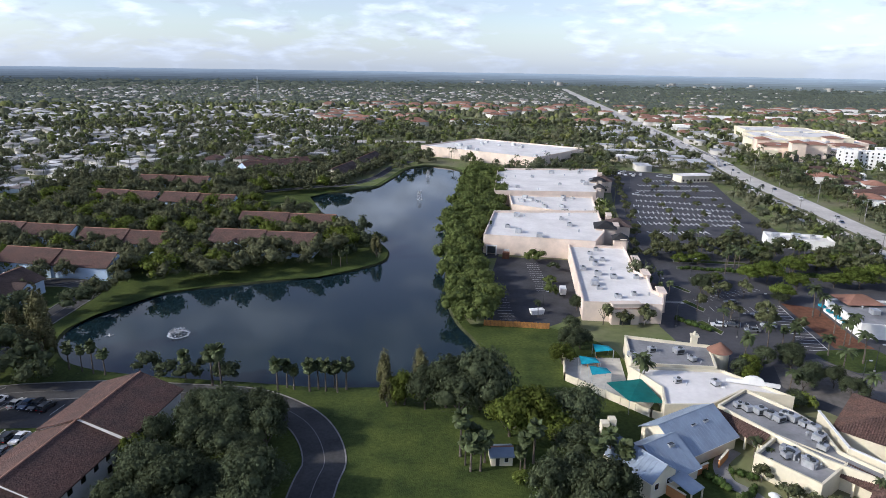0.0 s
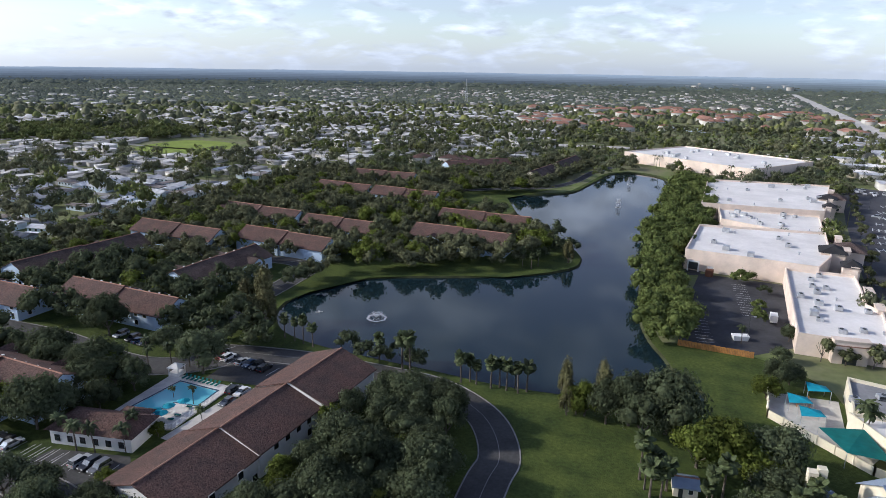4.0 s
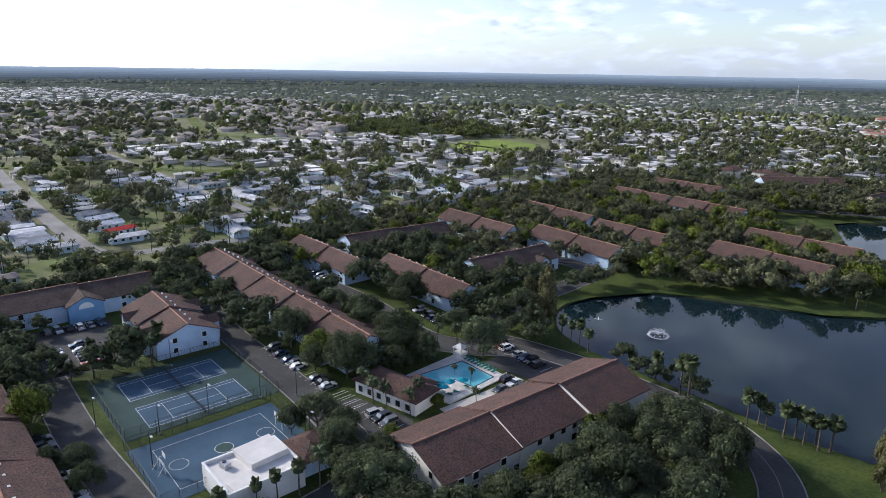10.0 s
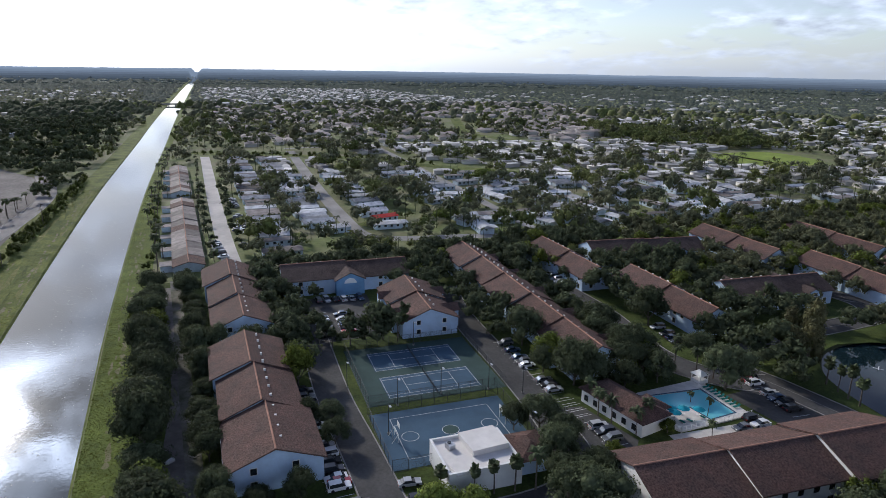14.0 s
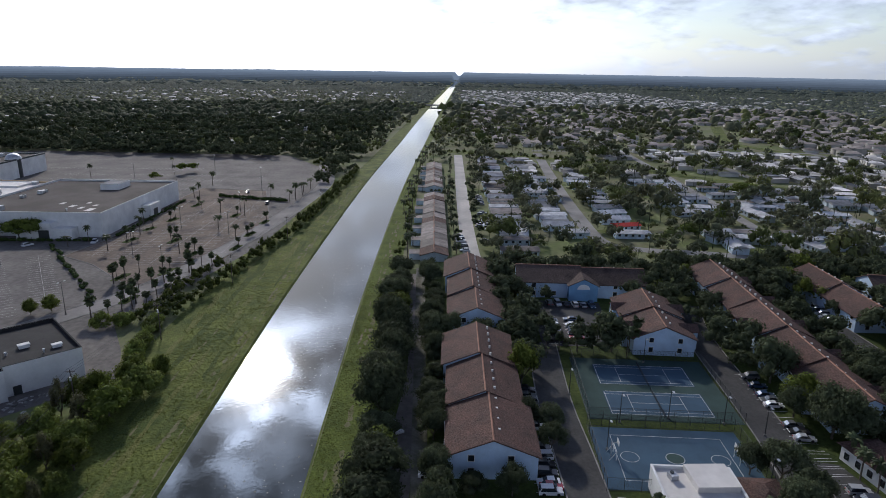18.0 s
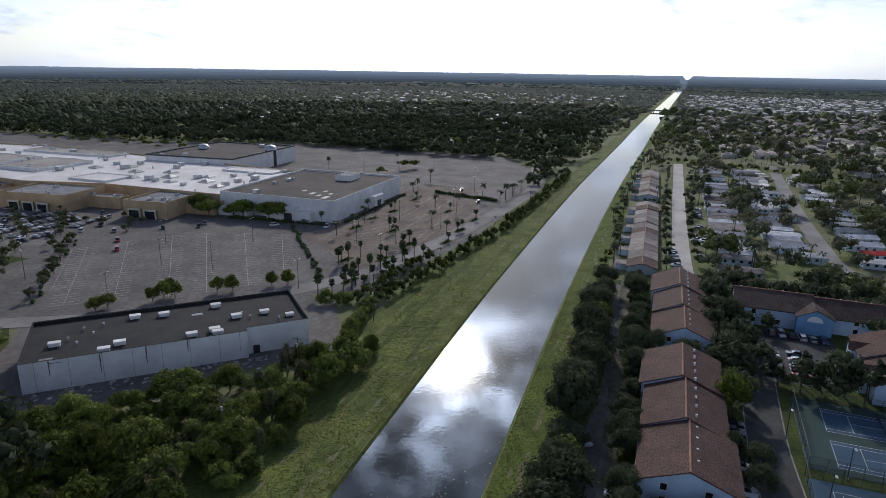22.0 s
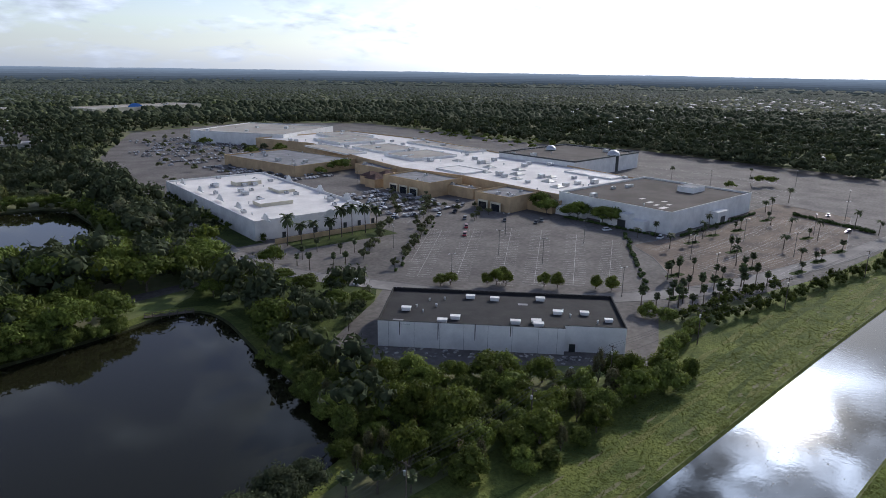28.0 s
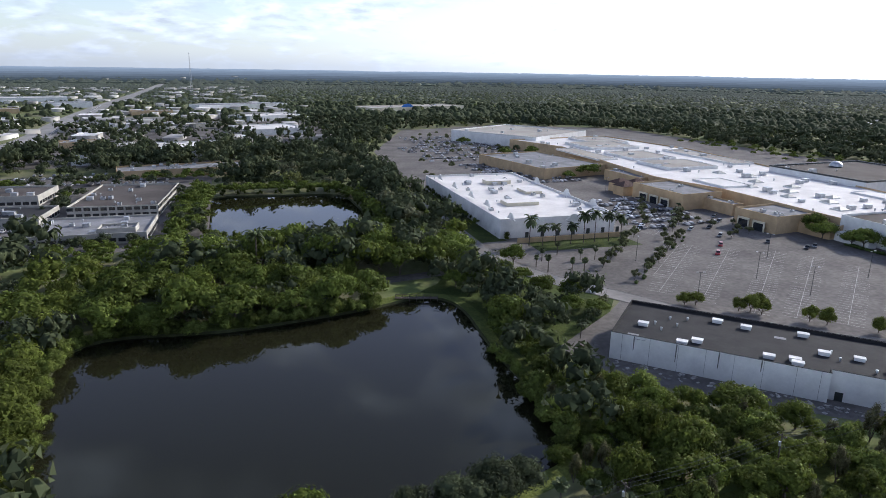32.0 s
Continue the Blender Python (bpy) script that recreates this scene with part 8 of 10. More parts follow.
# white curved parapet over the wing's entrance, cream pier on the grey roof
t = thing("curved_parapet", "white curved parapet over the day-care entrance", "parapet", 76, 142.2, 4.7, -17)
pts = [(-6, 0), (-6, 0.9), (-3, 1.0)] + [(2.4 * math.cos(math.pi - k * math.pi / 8), 1.0 + 1.3 * math.sin(k * math.pi / 8)) for k in range(9)] + [(3, 1.0), (6, 0.9), (6, 0)]
n = len(pts)
part("face", Shape().add([(a, -0.3, b) for a, b in pts] + [(a, 0.3, b) for a, b in pts], [tuple(range(n)), tuple(range(2 * n - 1, n - 1, -1))] + [((i + 1) % n, i, n + i, n + (i + 1) % n) for i in range(n)]), STUC_WHITE, t)
t = thing("ornamental_pier", "cream pier with cap on the day-care roof", "pier", 70, 165.4, 0, -10)
box_part("shaft", STUC_CREAM, t, -0.8, -0.8, 0, 0.8, 0.8, 7.4)
box_part("cap", STUC_CREAM, t, -1.1, -1.1, 7.4, 1.1, 1.1, 7.8)
part("finial", Shape().tube((0, 0, 7.8), (0, 0, 8.8), 0.5, 0.3, n=8), STUC_CREAM, t)
# hall roofs: barrel tiles running down the slopes, cream parapet walls along the eaves
for cx, cy, w, d, rz, e, r in ((101, 121, 26, 20, -42, 5, 4.2), (92, 98, 22, 14, -42, 4, 3)):
    t = thing("tiled_slope", "rows of brown barrel tiles on the hall roof", "roof tiles", cx, cy, 0, rz)
    W, D = w / 2 + 0.8, d / 2 + 0.8
    for s in (-1, 1):
        sh = Shape()
        for k in range(int(2 * W / 0.5)):
            x = -W + 0.25 + 0.5 * k
            f = min(1.0, (W - abs(x)) / D)
            sh.tube((x, s * D, e + 0.03), (x, s * D * (1 - f), e + r * f + 0.03), 0.12, n=4, cap=False)
        part("barrel_tiles", sh, TILE, t, kind="stuff")
        sh = Shape()
        for k in range(int(2 * D / 0.5)):
            y = -D + 0.25 + 0.5 * k
            f = min(1.0, (D - abs(y)) / D)
            sh.tube((s * W, y, e + 0.03), (s * (W - D * f), y, e + r * f + 0.03), 0.12, n=4, cap=False)
        part("barrel_tiles", sh, TILE, t, kind="stuff")
for (x0, y0), (x1, y1) in (((84.2, 128.2), (82.2, 113.6)), ((82.2, 113.6), (89, 104.6))):
    L = math.hypot(x1 - x0, y1 - y0)
    t = thing("parapet_wall", "cream parapet wall beside the tiled hall", "wall", (x0 + x1) / 2, (y0 + y1) / 2, 0, math.degrees(math.atan2(y1 - y0, x1 - x0)))
    box_part("wall", STUC_CREAM, t, -L / 2, -0.2, 0, L / 2, 0.2, 5.7)
    box_part("coping", STUC_WHITE, t, -L / 2 - 0.1, -0.3, 5.7, L / 2 + 0.1, 0.3, 5.85)
# kerbed green islands, side lawn and paler side street of the plaza
for poly in ([(84, 213), (86, 214.5), (89.5, 206), (88, 203.5)], [(82, 194), (84.5, 195), (87.5, 186), (86, 184)], [(86, 230), (88.5, 230), (91, 224), (90, 222.5)], [(96, 252), (97, 255), (165, 242), (165, 239)], [(98, 262), (99, 266), (128, 262), (128, 259)]):
    isl = sheet("kerbed_island", poly, LAWN, 0.17, "kerbed green island in the car park", "planting bed", keepout=False)
    part("kerb", Shape().ring(offset(ccw(poly), -0.25), 0.25, 0, 0.16), CONC, isl)
sheet("side_lawn", smooth_line([(108, 171), (113, 159), (125, 163), (128, 174), (117, 174)], 3, True), LAWN, 0.07, "green lawn beside the car park", "lawn", keepout=False)
sheet("side_street", [(92, 163), (88, 150), (100, 137), (130, 150), (113, 157), (107, 168)], OLDASPH, 0.05, "paler worn asphalt side street", "road", keepout=False)
sheet("crossing", [(75.5, 212), (85, 211), (85, 213), (75.5, 214)], CONC, 0.05, "pale paved crossing before the shops", "paving", keepout=False)
# rear yard: loading dock and skip island
t = thing("loading_dock", "dark loading door with dark canopy behind the store", "loading dock", 20.5, 268.4, 0, -11)
box_part("door", DARKMETAL, t, -1.8, -0.3, 0.9, 1.8, 0.1, 4.0)
box_part("surround", STUC_WHITE, t, -2.3, -0.2, 0, -1.8, 0.2, 4.5), box_part("surround", STUC_WHITE, t, 1.8, -0.2, 0, 2.3, 0.2, 4.5), box_part("lintel", STUC_WHITE, t, -2.3, -0.2, 4.0, 2.3, 0.2, 4.5)
t = thing("compactor", "rusty orange waste compactor at the store's back", "compactor", 26.5, 264, 0, -11)
box_part("hopper", MULCH, t, -1.4, -1.8, 0.1, 1.4, 1.2, 2.6)
box_part("chute", STEEL, t, -1.0, 1.2, 1.0, 1.0, 3.0, 3.2)


# ---- more of the mall ----
def skylight(x, y, z, s=1.0):
    t = thing("skylight", "grey pyramid skylight on the mall's white roof", "skylight", x, y, z, TR.uniform(-4, 4), "mall skylights")
    box_part("curb", STUC_WHITE, t, -3 * s, -3 * s, 0, 3 * s, 3 * s, 0.6)
    part("pyramid", Shape().add([(-2.9 * s, -2.9 * s, 0.6), (2.9 * s, -2.9 * s, 0.6), (2.9 * s, 2.9 * s, 0.6), (-2.9 * s, 2.9 * s, 0.6), (0, 0, 1.7 * s)], [(0, 1, 4), (1, 2, 4), (2, 3, 4), (3, 0, 4)]), SKYL, t)


SKYL = mat("weathered_glazing", (0.36, 0.36, 0.31), 0.5, 0.4, 0.25)
for x, y, s in ((-318, -236, 1.1), (-330, -252, 1.2), (-345, -262, 1.0), (-322, -272, 1.0), (-336, -284, 1.3), (-352, -296, 1.2), (-326, -304, 1.1), (-345, -318, 1.2), (-360, -336, 1.2), (-350, -356, 1.1), (-358, -384, 1.3), (-362, -410, 1.3), (-366, -440, 1.2), (-372, -470, 1.3), (-376, -500, 1.2), (-370, -540, 1.4), (-380, -570, 1.3)):
    skylight(x, y, 8.6, s)
# raised white roof blocks
for x, y, w, d, h in ((-345, -395, 44, 40, 2.2), (-352, -450, 40, 46, 1.8), (-362, -520, 50, 50, 2.4), (-405, -430, 20, 90, 1.5), (-318, -320, 22, 30, 1.2), (-378, -250, 16, 40, 1.0), (-312, -470, 20, 70, 1.4), (-385, -560, 40, 50, 2.0)):
    t = thing("raised_roof", "raised white block on the mall roof", "roof block", x, y, 8.6, -3)
    loc = rect(0, 0, w, d, 0)
    part("wall", Shape().ring(loc, 0.4, 0, h), STUC_WHITE, t)
    part("roof", flat(offset(loc, 0.3), h - 0.4), ROOFBEIGE if y < -380 or int(-x - y) % 5 == 0 else ROOFWHITE, t)
# tan frontage with dark shop openings and low tiled hips
for x, y, w, d, h in ((-290, -232, 10, 34, 6.5), (-284, -285, 8, 26, 6.5), (-292, -380, 16, 40, 7.5)):
    flat_building("mall_shops", "tan stucco frontage of the mall", "shopping mall", rect(x, y, w, d, 3), h, STUC_TAN, ROOFGREY, 4, seed=int(-x), parapet=0.5)
for x, y in ((-266.5, -240), (-266.5, -250), (-260.5, -305), (-260.5, -315), (-260.5, -325)):
    t = thing("shop_opening", "dark glazed mall entrance in a tan frame", "entrance", x, y, 0, 3)
    box_part("glass", GLASS, t, -0.3, -3, 0, 0.12, 3, 4.2)
    box_part("lintel", STUC_CREAM, t, -0.3, -3.6, 4.2, 0.3, 3.6, 5.2)
    for s in (-3.3, 3.3):
        box_part("jamb", STUC_CREAM, t, -0.3, s - 0.3, 0, 0.3, s + 0.3, 4.2)
for x, y in ((-262, -345), (-266, -356), (-276, -352)):
    hipped("mall_pavilion", "tan pavilion with mauve hipped roof", "pavilion", x, y, 12, 10, 3, 6, 3, STUC_TAN, TILE, False)
# department store entrances, penthouse and patched roof
ds = thing("store_porch", "pale entrance porch of the department store", "porch", -338, -143.5, 0, -2)
box_part("block", STUC_WHITE, ds, -6, -2.2, 0, 6, 2.4, 7)
box_part("opening", DARKMETAL, ds, -2.5, 2.38, 0, 2.5, 2.46, 4.4)
ds = thing("store_porch", "pale entrance porch of the department store", "porch", -292, -172, 0, -2)
box_part("block", STUC_WHITE, ds, -2, -13, 0, 3.4, 13, 5.2)
box_part("portal", STUC_WHITE, ds, -2, -4, 5.2, 4.0, 4, 7.6)
box_part("opening", DARKMETAL, ds, 3.4, -2.4, 0, 3.48, 2.4, 4.2)
ds = thing("store_wall_block", "low pale wall block at the store's corner", "porch", -291, -205, 0, -2)
box_part("block", STUC_WHITE, ds, -2, -9, 0, 3, 9, 4.4)
ph = thing("penthouse", "white plant room on the store's roof", "plant room", -362, -172, 10.4, -2)
box_part("wall", STUC_WHITE, ph, -7, -5, 0, 7, 5, 3.4)
box_part("roof", ROOFGREY, ph, -6.7, -4.7, 3.4, 6.7, 4.7, 3.46)
for k, (x, y, w, d) in enumerate(((-312, -170, 5, 2.5), (-308, -164, 4, 2), (-320, -166, 3.5, 2), (-314, -160, 3, 2), (-304, -158, 6, 3), (-318, -178, 4, 2))):
    t = thing("roof_patch", "pale membrane patch on the store's roof", "roof patch", x, y, 10.62, -2)
    box_part("sheet", ROOFWHITE, t, -w / 2, -d / 2, 0, w / 2, d / 2, 0.05)
# the other store: dark trim, domed tower
trim = thing("roof_trim", "dark band along the white store's roof edge", "trim", -441, -317, 0, 1)
part("band", Shape().ring(rect(0, 0, 92.4, 74.4, 0), 0.6, 12.2, 13.3), DARKMETAL, trim)
for x, y, r in ((-455, -284, 5.2), (-443, -338, 4.6)):
    t = thing("domed_tower", "dark tower with silvery dome on the store's corner", "tower", x, y)
    part("shaft", Shape().tube((0, 0, 0), (0, 0, 12.8), r * 0.86, n=16), DARKMETAL, t)
    dome_ = Shape()
    for i in range(5):
        a0, a1 = i * math.pi / 10, (i + 1) * math.pi / 10
        dome_.tube((0, 0, 12.8 + 0.8 * r * math.sin(a0)), (0, 0, 12.8 + 0.8 * r * math.sin(a1)), r * math.cos(a0), max(0.05, r * math.cos(a1)), 16, False)
    part("dome", dome_, STEEL, t, smooth=True)
# stepped curved gables along the white store's parapet
HS = [( -170 + math.cos(radians(-4)) * x - math.sin(radians(-4)) * y, -325 + math.sin(radians(-4)) * x + math.cos(radians(-4)) * y, r) for x, y, r in
      ((28.4, 62, 86), (28.4, 30, 86), (28.4, 5, 86), (28.4, -25, 86), (28.4, -55, 86), (-18, 71, -4), (0, 71, -4), (20, 71, -4), (-28, 40, 86), (-28, 10, 86), (-28, -30, 86))]
for x, y, r in HS:
    t = thing("parapet_gable", "curved white ornamental gable on the store's parapet", "gable", x, y, 9.4, r)
    pts = [(-5, 0), (-5, 0.5), (-3.4, 0.7), (-2.8, 1.6)] + [(2.2 * math.cos(math.pi - k * math.pi / 8), 1.6 + 1.7 * math.sin(k * math.pi / 8)) for k in range(9)] + [(2.8, 1.6), (3.4, 0.7), (5, 0.5), (5, 0)]
    n = len(pts)
    part("face", Shape().add([(a, -0.25, b) for a, b in pts] + [(a, 0.25, b) for a, b in pts], [tuple(range(n)), tuple(range(2 * n - 1, n - 1, -1))] + [((i + 1) % n, i, n + i, n + (i + 1) % n) for i in range(n)]), STUC_WHITE, t)
for x, y, w, d, h in ((-160, -300, 18, 10, 1.8), (-182, -330, 10, 14, 1.5), (-176, -362, 16, 8, 2.2)):
    t = thing("raised_roof", "raised pale block on the white store's roof", "roof block", x, y, 8.6, -4)
    box_part("wall", STUC_CREAM, t, -w / 2, -d / 2, 0, w / 2, d / 2, h)
    box_part("roof", ROOFWHITE, t, -w / 2 + 0.2, -d / 2 + 0.2, h, w / 2 - 0.2, d / 2 - 0.2, h + 0.05)
base = thing("brick_plinth", "tan brick base along the white store's front", "plinth", -170, -325, 0, -4)
box_part("front", STUC_TAN, base, -28.7, 71.02, 0, 28.7, 71.3, 2.4)
for k in range(7):
    part("arched_window", Shape().box(-24 + k * 8 - 0.9, 71.02, 2.6, -24 + k * 8 + 0.9, 71.12, 5.2), DARKMETAL, base)
sheet("store_garden", [(-140, -241), (-192, -236), (-192, -252), (-141, -256)], LAWN, 0.06, "planted bed in front of the white store", "lawn")
# pale blue sign on the far store
t = thing("store_sign", "blue rounded sign panel on the far store", "sign", -376, -1163.5, 0, 18)
part("panel", Shape().add([(a, b, c) for b in (-0.6, 0.6) for a, c in ((-13, 2), (13, 2), (13, 9), (8, 12.5), (0, 14), (-8, 12.5), (-13, 9))], [(0, 1, 2, 3, 4, 5, 6), (13, 12, 11, 10, 9, 8, 7)] + [(i, 7 + i, 7 + (i + 1) % 7, (i + 1) % 7) for i in range(7)]), BLUESIGN, t)

# ---- bank details ----
def worn_track(off, w, share, seed, x0=-60, x1=-470, long=1.0, ground=None, label="faint broken dirt track along the canal bank"):
    """Bare scuffed patches strung along the bank, off metres from the canal's middle."""
    rng = random.Random(seed)
    mid = smooth_line(CANAL_MID[1:7], 8)
    xs, ys = [p[0] for p in mid][::-1], [p[1] for p in mid][::-1]
    sh, x = Shape(), x0
    while x > x1:
        L = rng.uniform(1.2, 6.0) * long
        if rng.random() < share:
            y = float(np.interp(x, xs, ys)) + off + 1.0 * noise.noise(Vector((x * 0.04, off, 0))) + rng.gauss(0, 0.25)
            n = 11
            ring = [(x + L * 0.6 * math.cos(2 * math.pi * k / n) * rng.uniform(0.7, 1.15), y + w * 0.5 * math.sin(2 * math.pi * k / n) * rng.uniform(0.4, 1.3)) for k in range(n)]
            o = rng.uniform(0, 0.006)
            sh.add([(a, b, (0.024 if ground else 0.032) + o) for a, b in ring], [tuple(range(n))])
        x -= L * rng.uniform(0.7, 1.5)
    return tagged(part("bank_track", sh, ground or DIRT), label, "track", kind="structure")


for off, w, seed in ((-16.6, 2.0, 11), (-20.8, 1.6, 12), (-24.4, 2.2, 13), (-31, 2.6, 14), (-35.5, 2.2, 15)):
    worn_track(off, w, 0.6, seed, long=5.0, ground=(BANK_DARK, BANK_PALE)[seed % 2], label="streak of other grass along the canal bank")
worn_track(-18.4, 1.3, 0.6, 1), worn_track(-27.5, 0.7, 0.35, 2), worn_track(-16.2, 0.6, 0.5, 3), worn_track(19.6, 1.5, 0.6, 4, x1=-330), worn_track(17.6, 0.8, 0.4, 5, x1=-330)
FR = np.random.default_rng(31)
n = 1500
cx = FR.uniform(-420, -60, n)
cy = -35 + 0.0 * cx + FR.normal(0, 6.0, n) + 3 * np.sin(cx * 0.05)
mid = np.interp(cx, [-700, -444, -240, -145, -100, 60], [-10, -25.5, -33.6, -35.5, -36.1, -38])
cy = np.clip(mid + FR.normal(3, 6, n), mid - 12.5, mid + 12.5)
sz = FR.uniform(0.06, 0.45, n) ** 1.3
V = np.stack([np.stack([cx + sz * FR.uniform(0.4, 1, n) * math.cos(a), cy + sz * FR.uniform(0.3, 0.9, n) * math.sin(a), np.full(n, -0.585)], 1) for a in (0, 1.6, 3.1, 4.7)], 1).reshape(-1, 3)
o = np.arange(n)[:, None] * 4
tagged(part("floating_scum", mesh_np("floating_scum", V, np.concatenate([o + [0, 1, 2], o + [0, 2, 3]], 1).reshape(-1, 3), FLECK), None), "small pale flecks floating on the canal", "flecks", kind="stuff")
# rough grass: tufts of blades over the banks
def blades(seed):
    rng = np.random.default_rng(seed)
    n = 7
    a = rng.uniform(0, 2 * math.pi, n)
    c = rng.uniform(-0.45, 0.45, (n, 2))
    h = rng.uniform(0.12, 0.42, n)
    vs = []
    for k in range(n):
        dx, dy = math.cos(a[k]) * 0.16, math.sin(a[k]) * 0.16
        lean = rng.uniform(-0.3, 0.3, 2)
        vs += [(c[k, 0] - dx, c[k, 1] - dy, 0), (c[k, 0] + dx, c[k, 1] + dy, 0), (c[k, 0] + lean[0], c[k, 1] + lean[1], h[k])]
    return np.array(vs), np.arange(3 * n).reshape(-1, 3)


tuf = [blades(k) for k in range(5)]
nn = 21000
tx = np.concatenate([FR.uniform(-230, -30, nn * 2 // 3), FR.uniform(-460, -230, nn // 3)])
nn = len(tx)
tm = np.interp(tx, [-700, -444, -240, -145, -100, 60], [-10, -25.5, -33.6, -35.5, -36.1, -38])
side = FR.random(nn) < 0.68
ty = np.where(side, tm - 14.2 - FR.uniform(0, 1, nn) ** 1.3 * 24, tm + 14.2 + FR.uniform(0, 1, nn) ** 1.3 * 10)
keep_ = np.array([noise.noise(Vector((x * 0.09, y * 0.09, 0))) for x, y in zip(tx, ty)]) > -0.45
TUFT_P = np.stack([tx, ty], 1)[keep_]
TUFT_S = FR.uniform(0.25, 0.6, nn)[keep_]
PIER = (-68, -200.5, -20)   # foot of the fishing pier, its turn


# ---- trees round lake, lawn and flats ----
# the hedge of trees between lake and shops
fill(("green", "green", "oak"), [(4, 192), (8, 186), (15, 184), (16, 262), (22, 300), (34, 372), (40, 470), (24, 500), (16, 470), (9, 396), (1, 320), (0, 240)], 6.2, (1.0, 1.4), "trees between lake and shops", check=False)
# trees round the lawn
for x, y, k, s in ((-13, 137, "dry", 0.8), (-9, 138, "green", 1.0), (-4, 136, "oak", 1.0), (1, 137, "oak", 1.4), (9, 136, "oak", 1.45), (4, 132, "oak", 1.2), (-14, 141, "dry", 1.0), (-5, 142, "dry", 1.05), (-2, 141, "dry", 0.8), (-11, 138, "green", 0.9), (15, 125, "green", 1.35), (20, 126, "green", 1.4), (25, 124, "green", 1.2), (30, 127, "oak", 1.1), (29, 117, "oak", 1.0), (25, 103, "oak", 1.25), (20, 101, "oak", 1.0), (22, 109, "cabbage", 1.0), (8, 112, "cabbage", 1.1), (5, 114, "cabbage", 1.0), (17, 113, "cabbage", 1.0), (16, 109, "bush", 0.5),
                   (30, 98, "oak", 1.15), (26, 93, "oak", 1.0), (33, 120, "cabbage", 1.0), (34, 113, "cabbage", 1.0), (33, 162, "green", 0.8), (36, 168, "oak", 0.8), (40, 172, "oak", 0.8), (31, 128, "oak", 0.7)):
    tree(k, x, y, s, "trees on the lawn")
for x, y in ((-41, 144), (-39, 145.5), (-37, 144.5), (-31, 145), (-29, 144), (-27, 145.5), (-26, 143.5), (-24, 145), (-33, 143.8), (-98.5, 153.5), (-94.5, 152.4), (-91, 151.4), (-87.5, 150.6)):
    tree("cabbage", x, y, TR.uniform(0.9, 1.15), "palms along the lake")
fill("oak", [(-56, 70), (-32, 70), (-32, 118), (-40, 130), (-52, 136), (-56, 134)], 6.6, (0.85, 1.2), "oaks by the curved drive")
for x, y in ((-70, 148), (-64, 146), (-60, 150), (-54, 147), (-76, 150)):
    tree("oak", x, y, 0.8, "oaks by the curved drive")
for x, y in ((-58, 146), (-66, 149), (-55, 144)):
    tree("cabbage", x, y, 1.2, "palms along the lake")
tree("dry", -108, 159, 1.4), tree("dry", -112, 164, 1.45), tree("dry", -117, 162, 1.3), tree("dry", -110, 155, 1.2), tree("oak", -113, 152, 1.4), tree("oak", -106, 148, 1.45), tree("oak", -118, 146, 1.3), tree("oak", -100, 143, 1.0)
# the headland
for x, y, k, s in ((-29, 262, "dry", 0.9), (-34, 270, "oak", 1.0), (-40, 262, "oak", 0.8), (-30, 278, "oak", 0.9), (-36, 284, "green", 0.8), (-42, 276, "dry", 0.8), (-46, 250, "cabbage", 0.9), (-42, 248, "cabbage", 0.9), (-40, 252, "cabbage", 0.9)):
    tree(k, x, y, s)
# between the flats
fill(("oak", "oak", "oak", "oak", "oak", "oak", "oak", "oak", "green"), [(-245, 24), (-245, 214), (-104, 214), (-118, 186), (-118, 148), (-94, 146), (-94, 60), (-100, 24)], 6.5, (0.85, 1.35), "oaks among the flats", share=0.85)
fill(("oak", "oak", "oak", "oak", "green"), [(-245, 214), (-245, 430), (-60, 430), (-66, 412), (-110, 396), (-116, 380), (-104, 350), (-66, 324), (-42, 299), (-33, 280), (-40, 262), (-50, 247), (-66, 235.5), (-81, 229.5), (-98, 221.5)], 6.6, (0.75, 1.35), "oaks among the flats", share=0.9)
fill("oak", [(-140, 412), (-66, 418), (-34, 545), (-66, 565), (-150, 480)], 7, (0.8, 1.15), "oaks among the flats")
fill(("oak", "oak", "green", "bush", "shade_low"), [(-248, -9.5), (-84, -8.5), (-84, -4.5), (-100, -4.5), (-248, -4.5)], 5.2, (0.5, 1.25), "trees behind the flats", check=False, share=0.8)
row("oak", [(-246, 4.2), (-88, 3.6)], 5.2, (0.45, 1.0), 1.3, "trees behind the flats")
fill("oak", [(-248, 24), (-248, 33), (-100, 26), (-100, 24)], 8, (0.7, 0.9), "oaks among the flats", check=False, share=0.5)
row("oak", [(-246, -8.4), (-170, -8.0), (-92, -8.5)], 8.5, (0.85, 1.35), 1.4, "trees behind the flats")
row("oak", [(-105.5, 6), (-103, 21)], 7.0, (0.6, 0.75), 0.8, "oaks at the gable ends")
row("oak", [(-178, 4), (-172, 30)], 7, (0.8, 1.0), 1.5, "oaks among the flats")

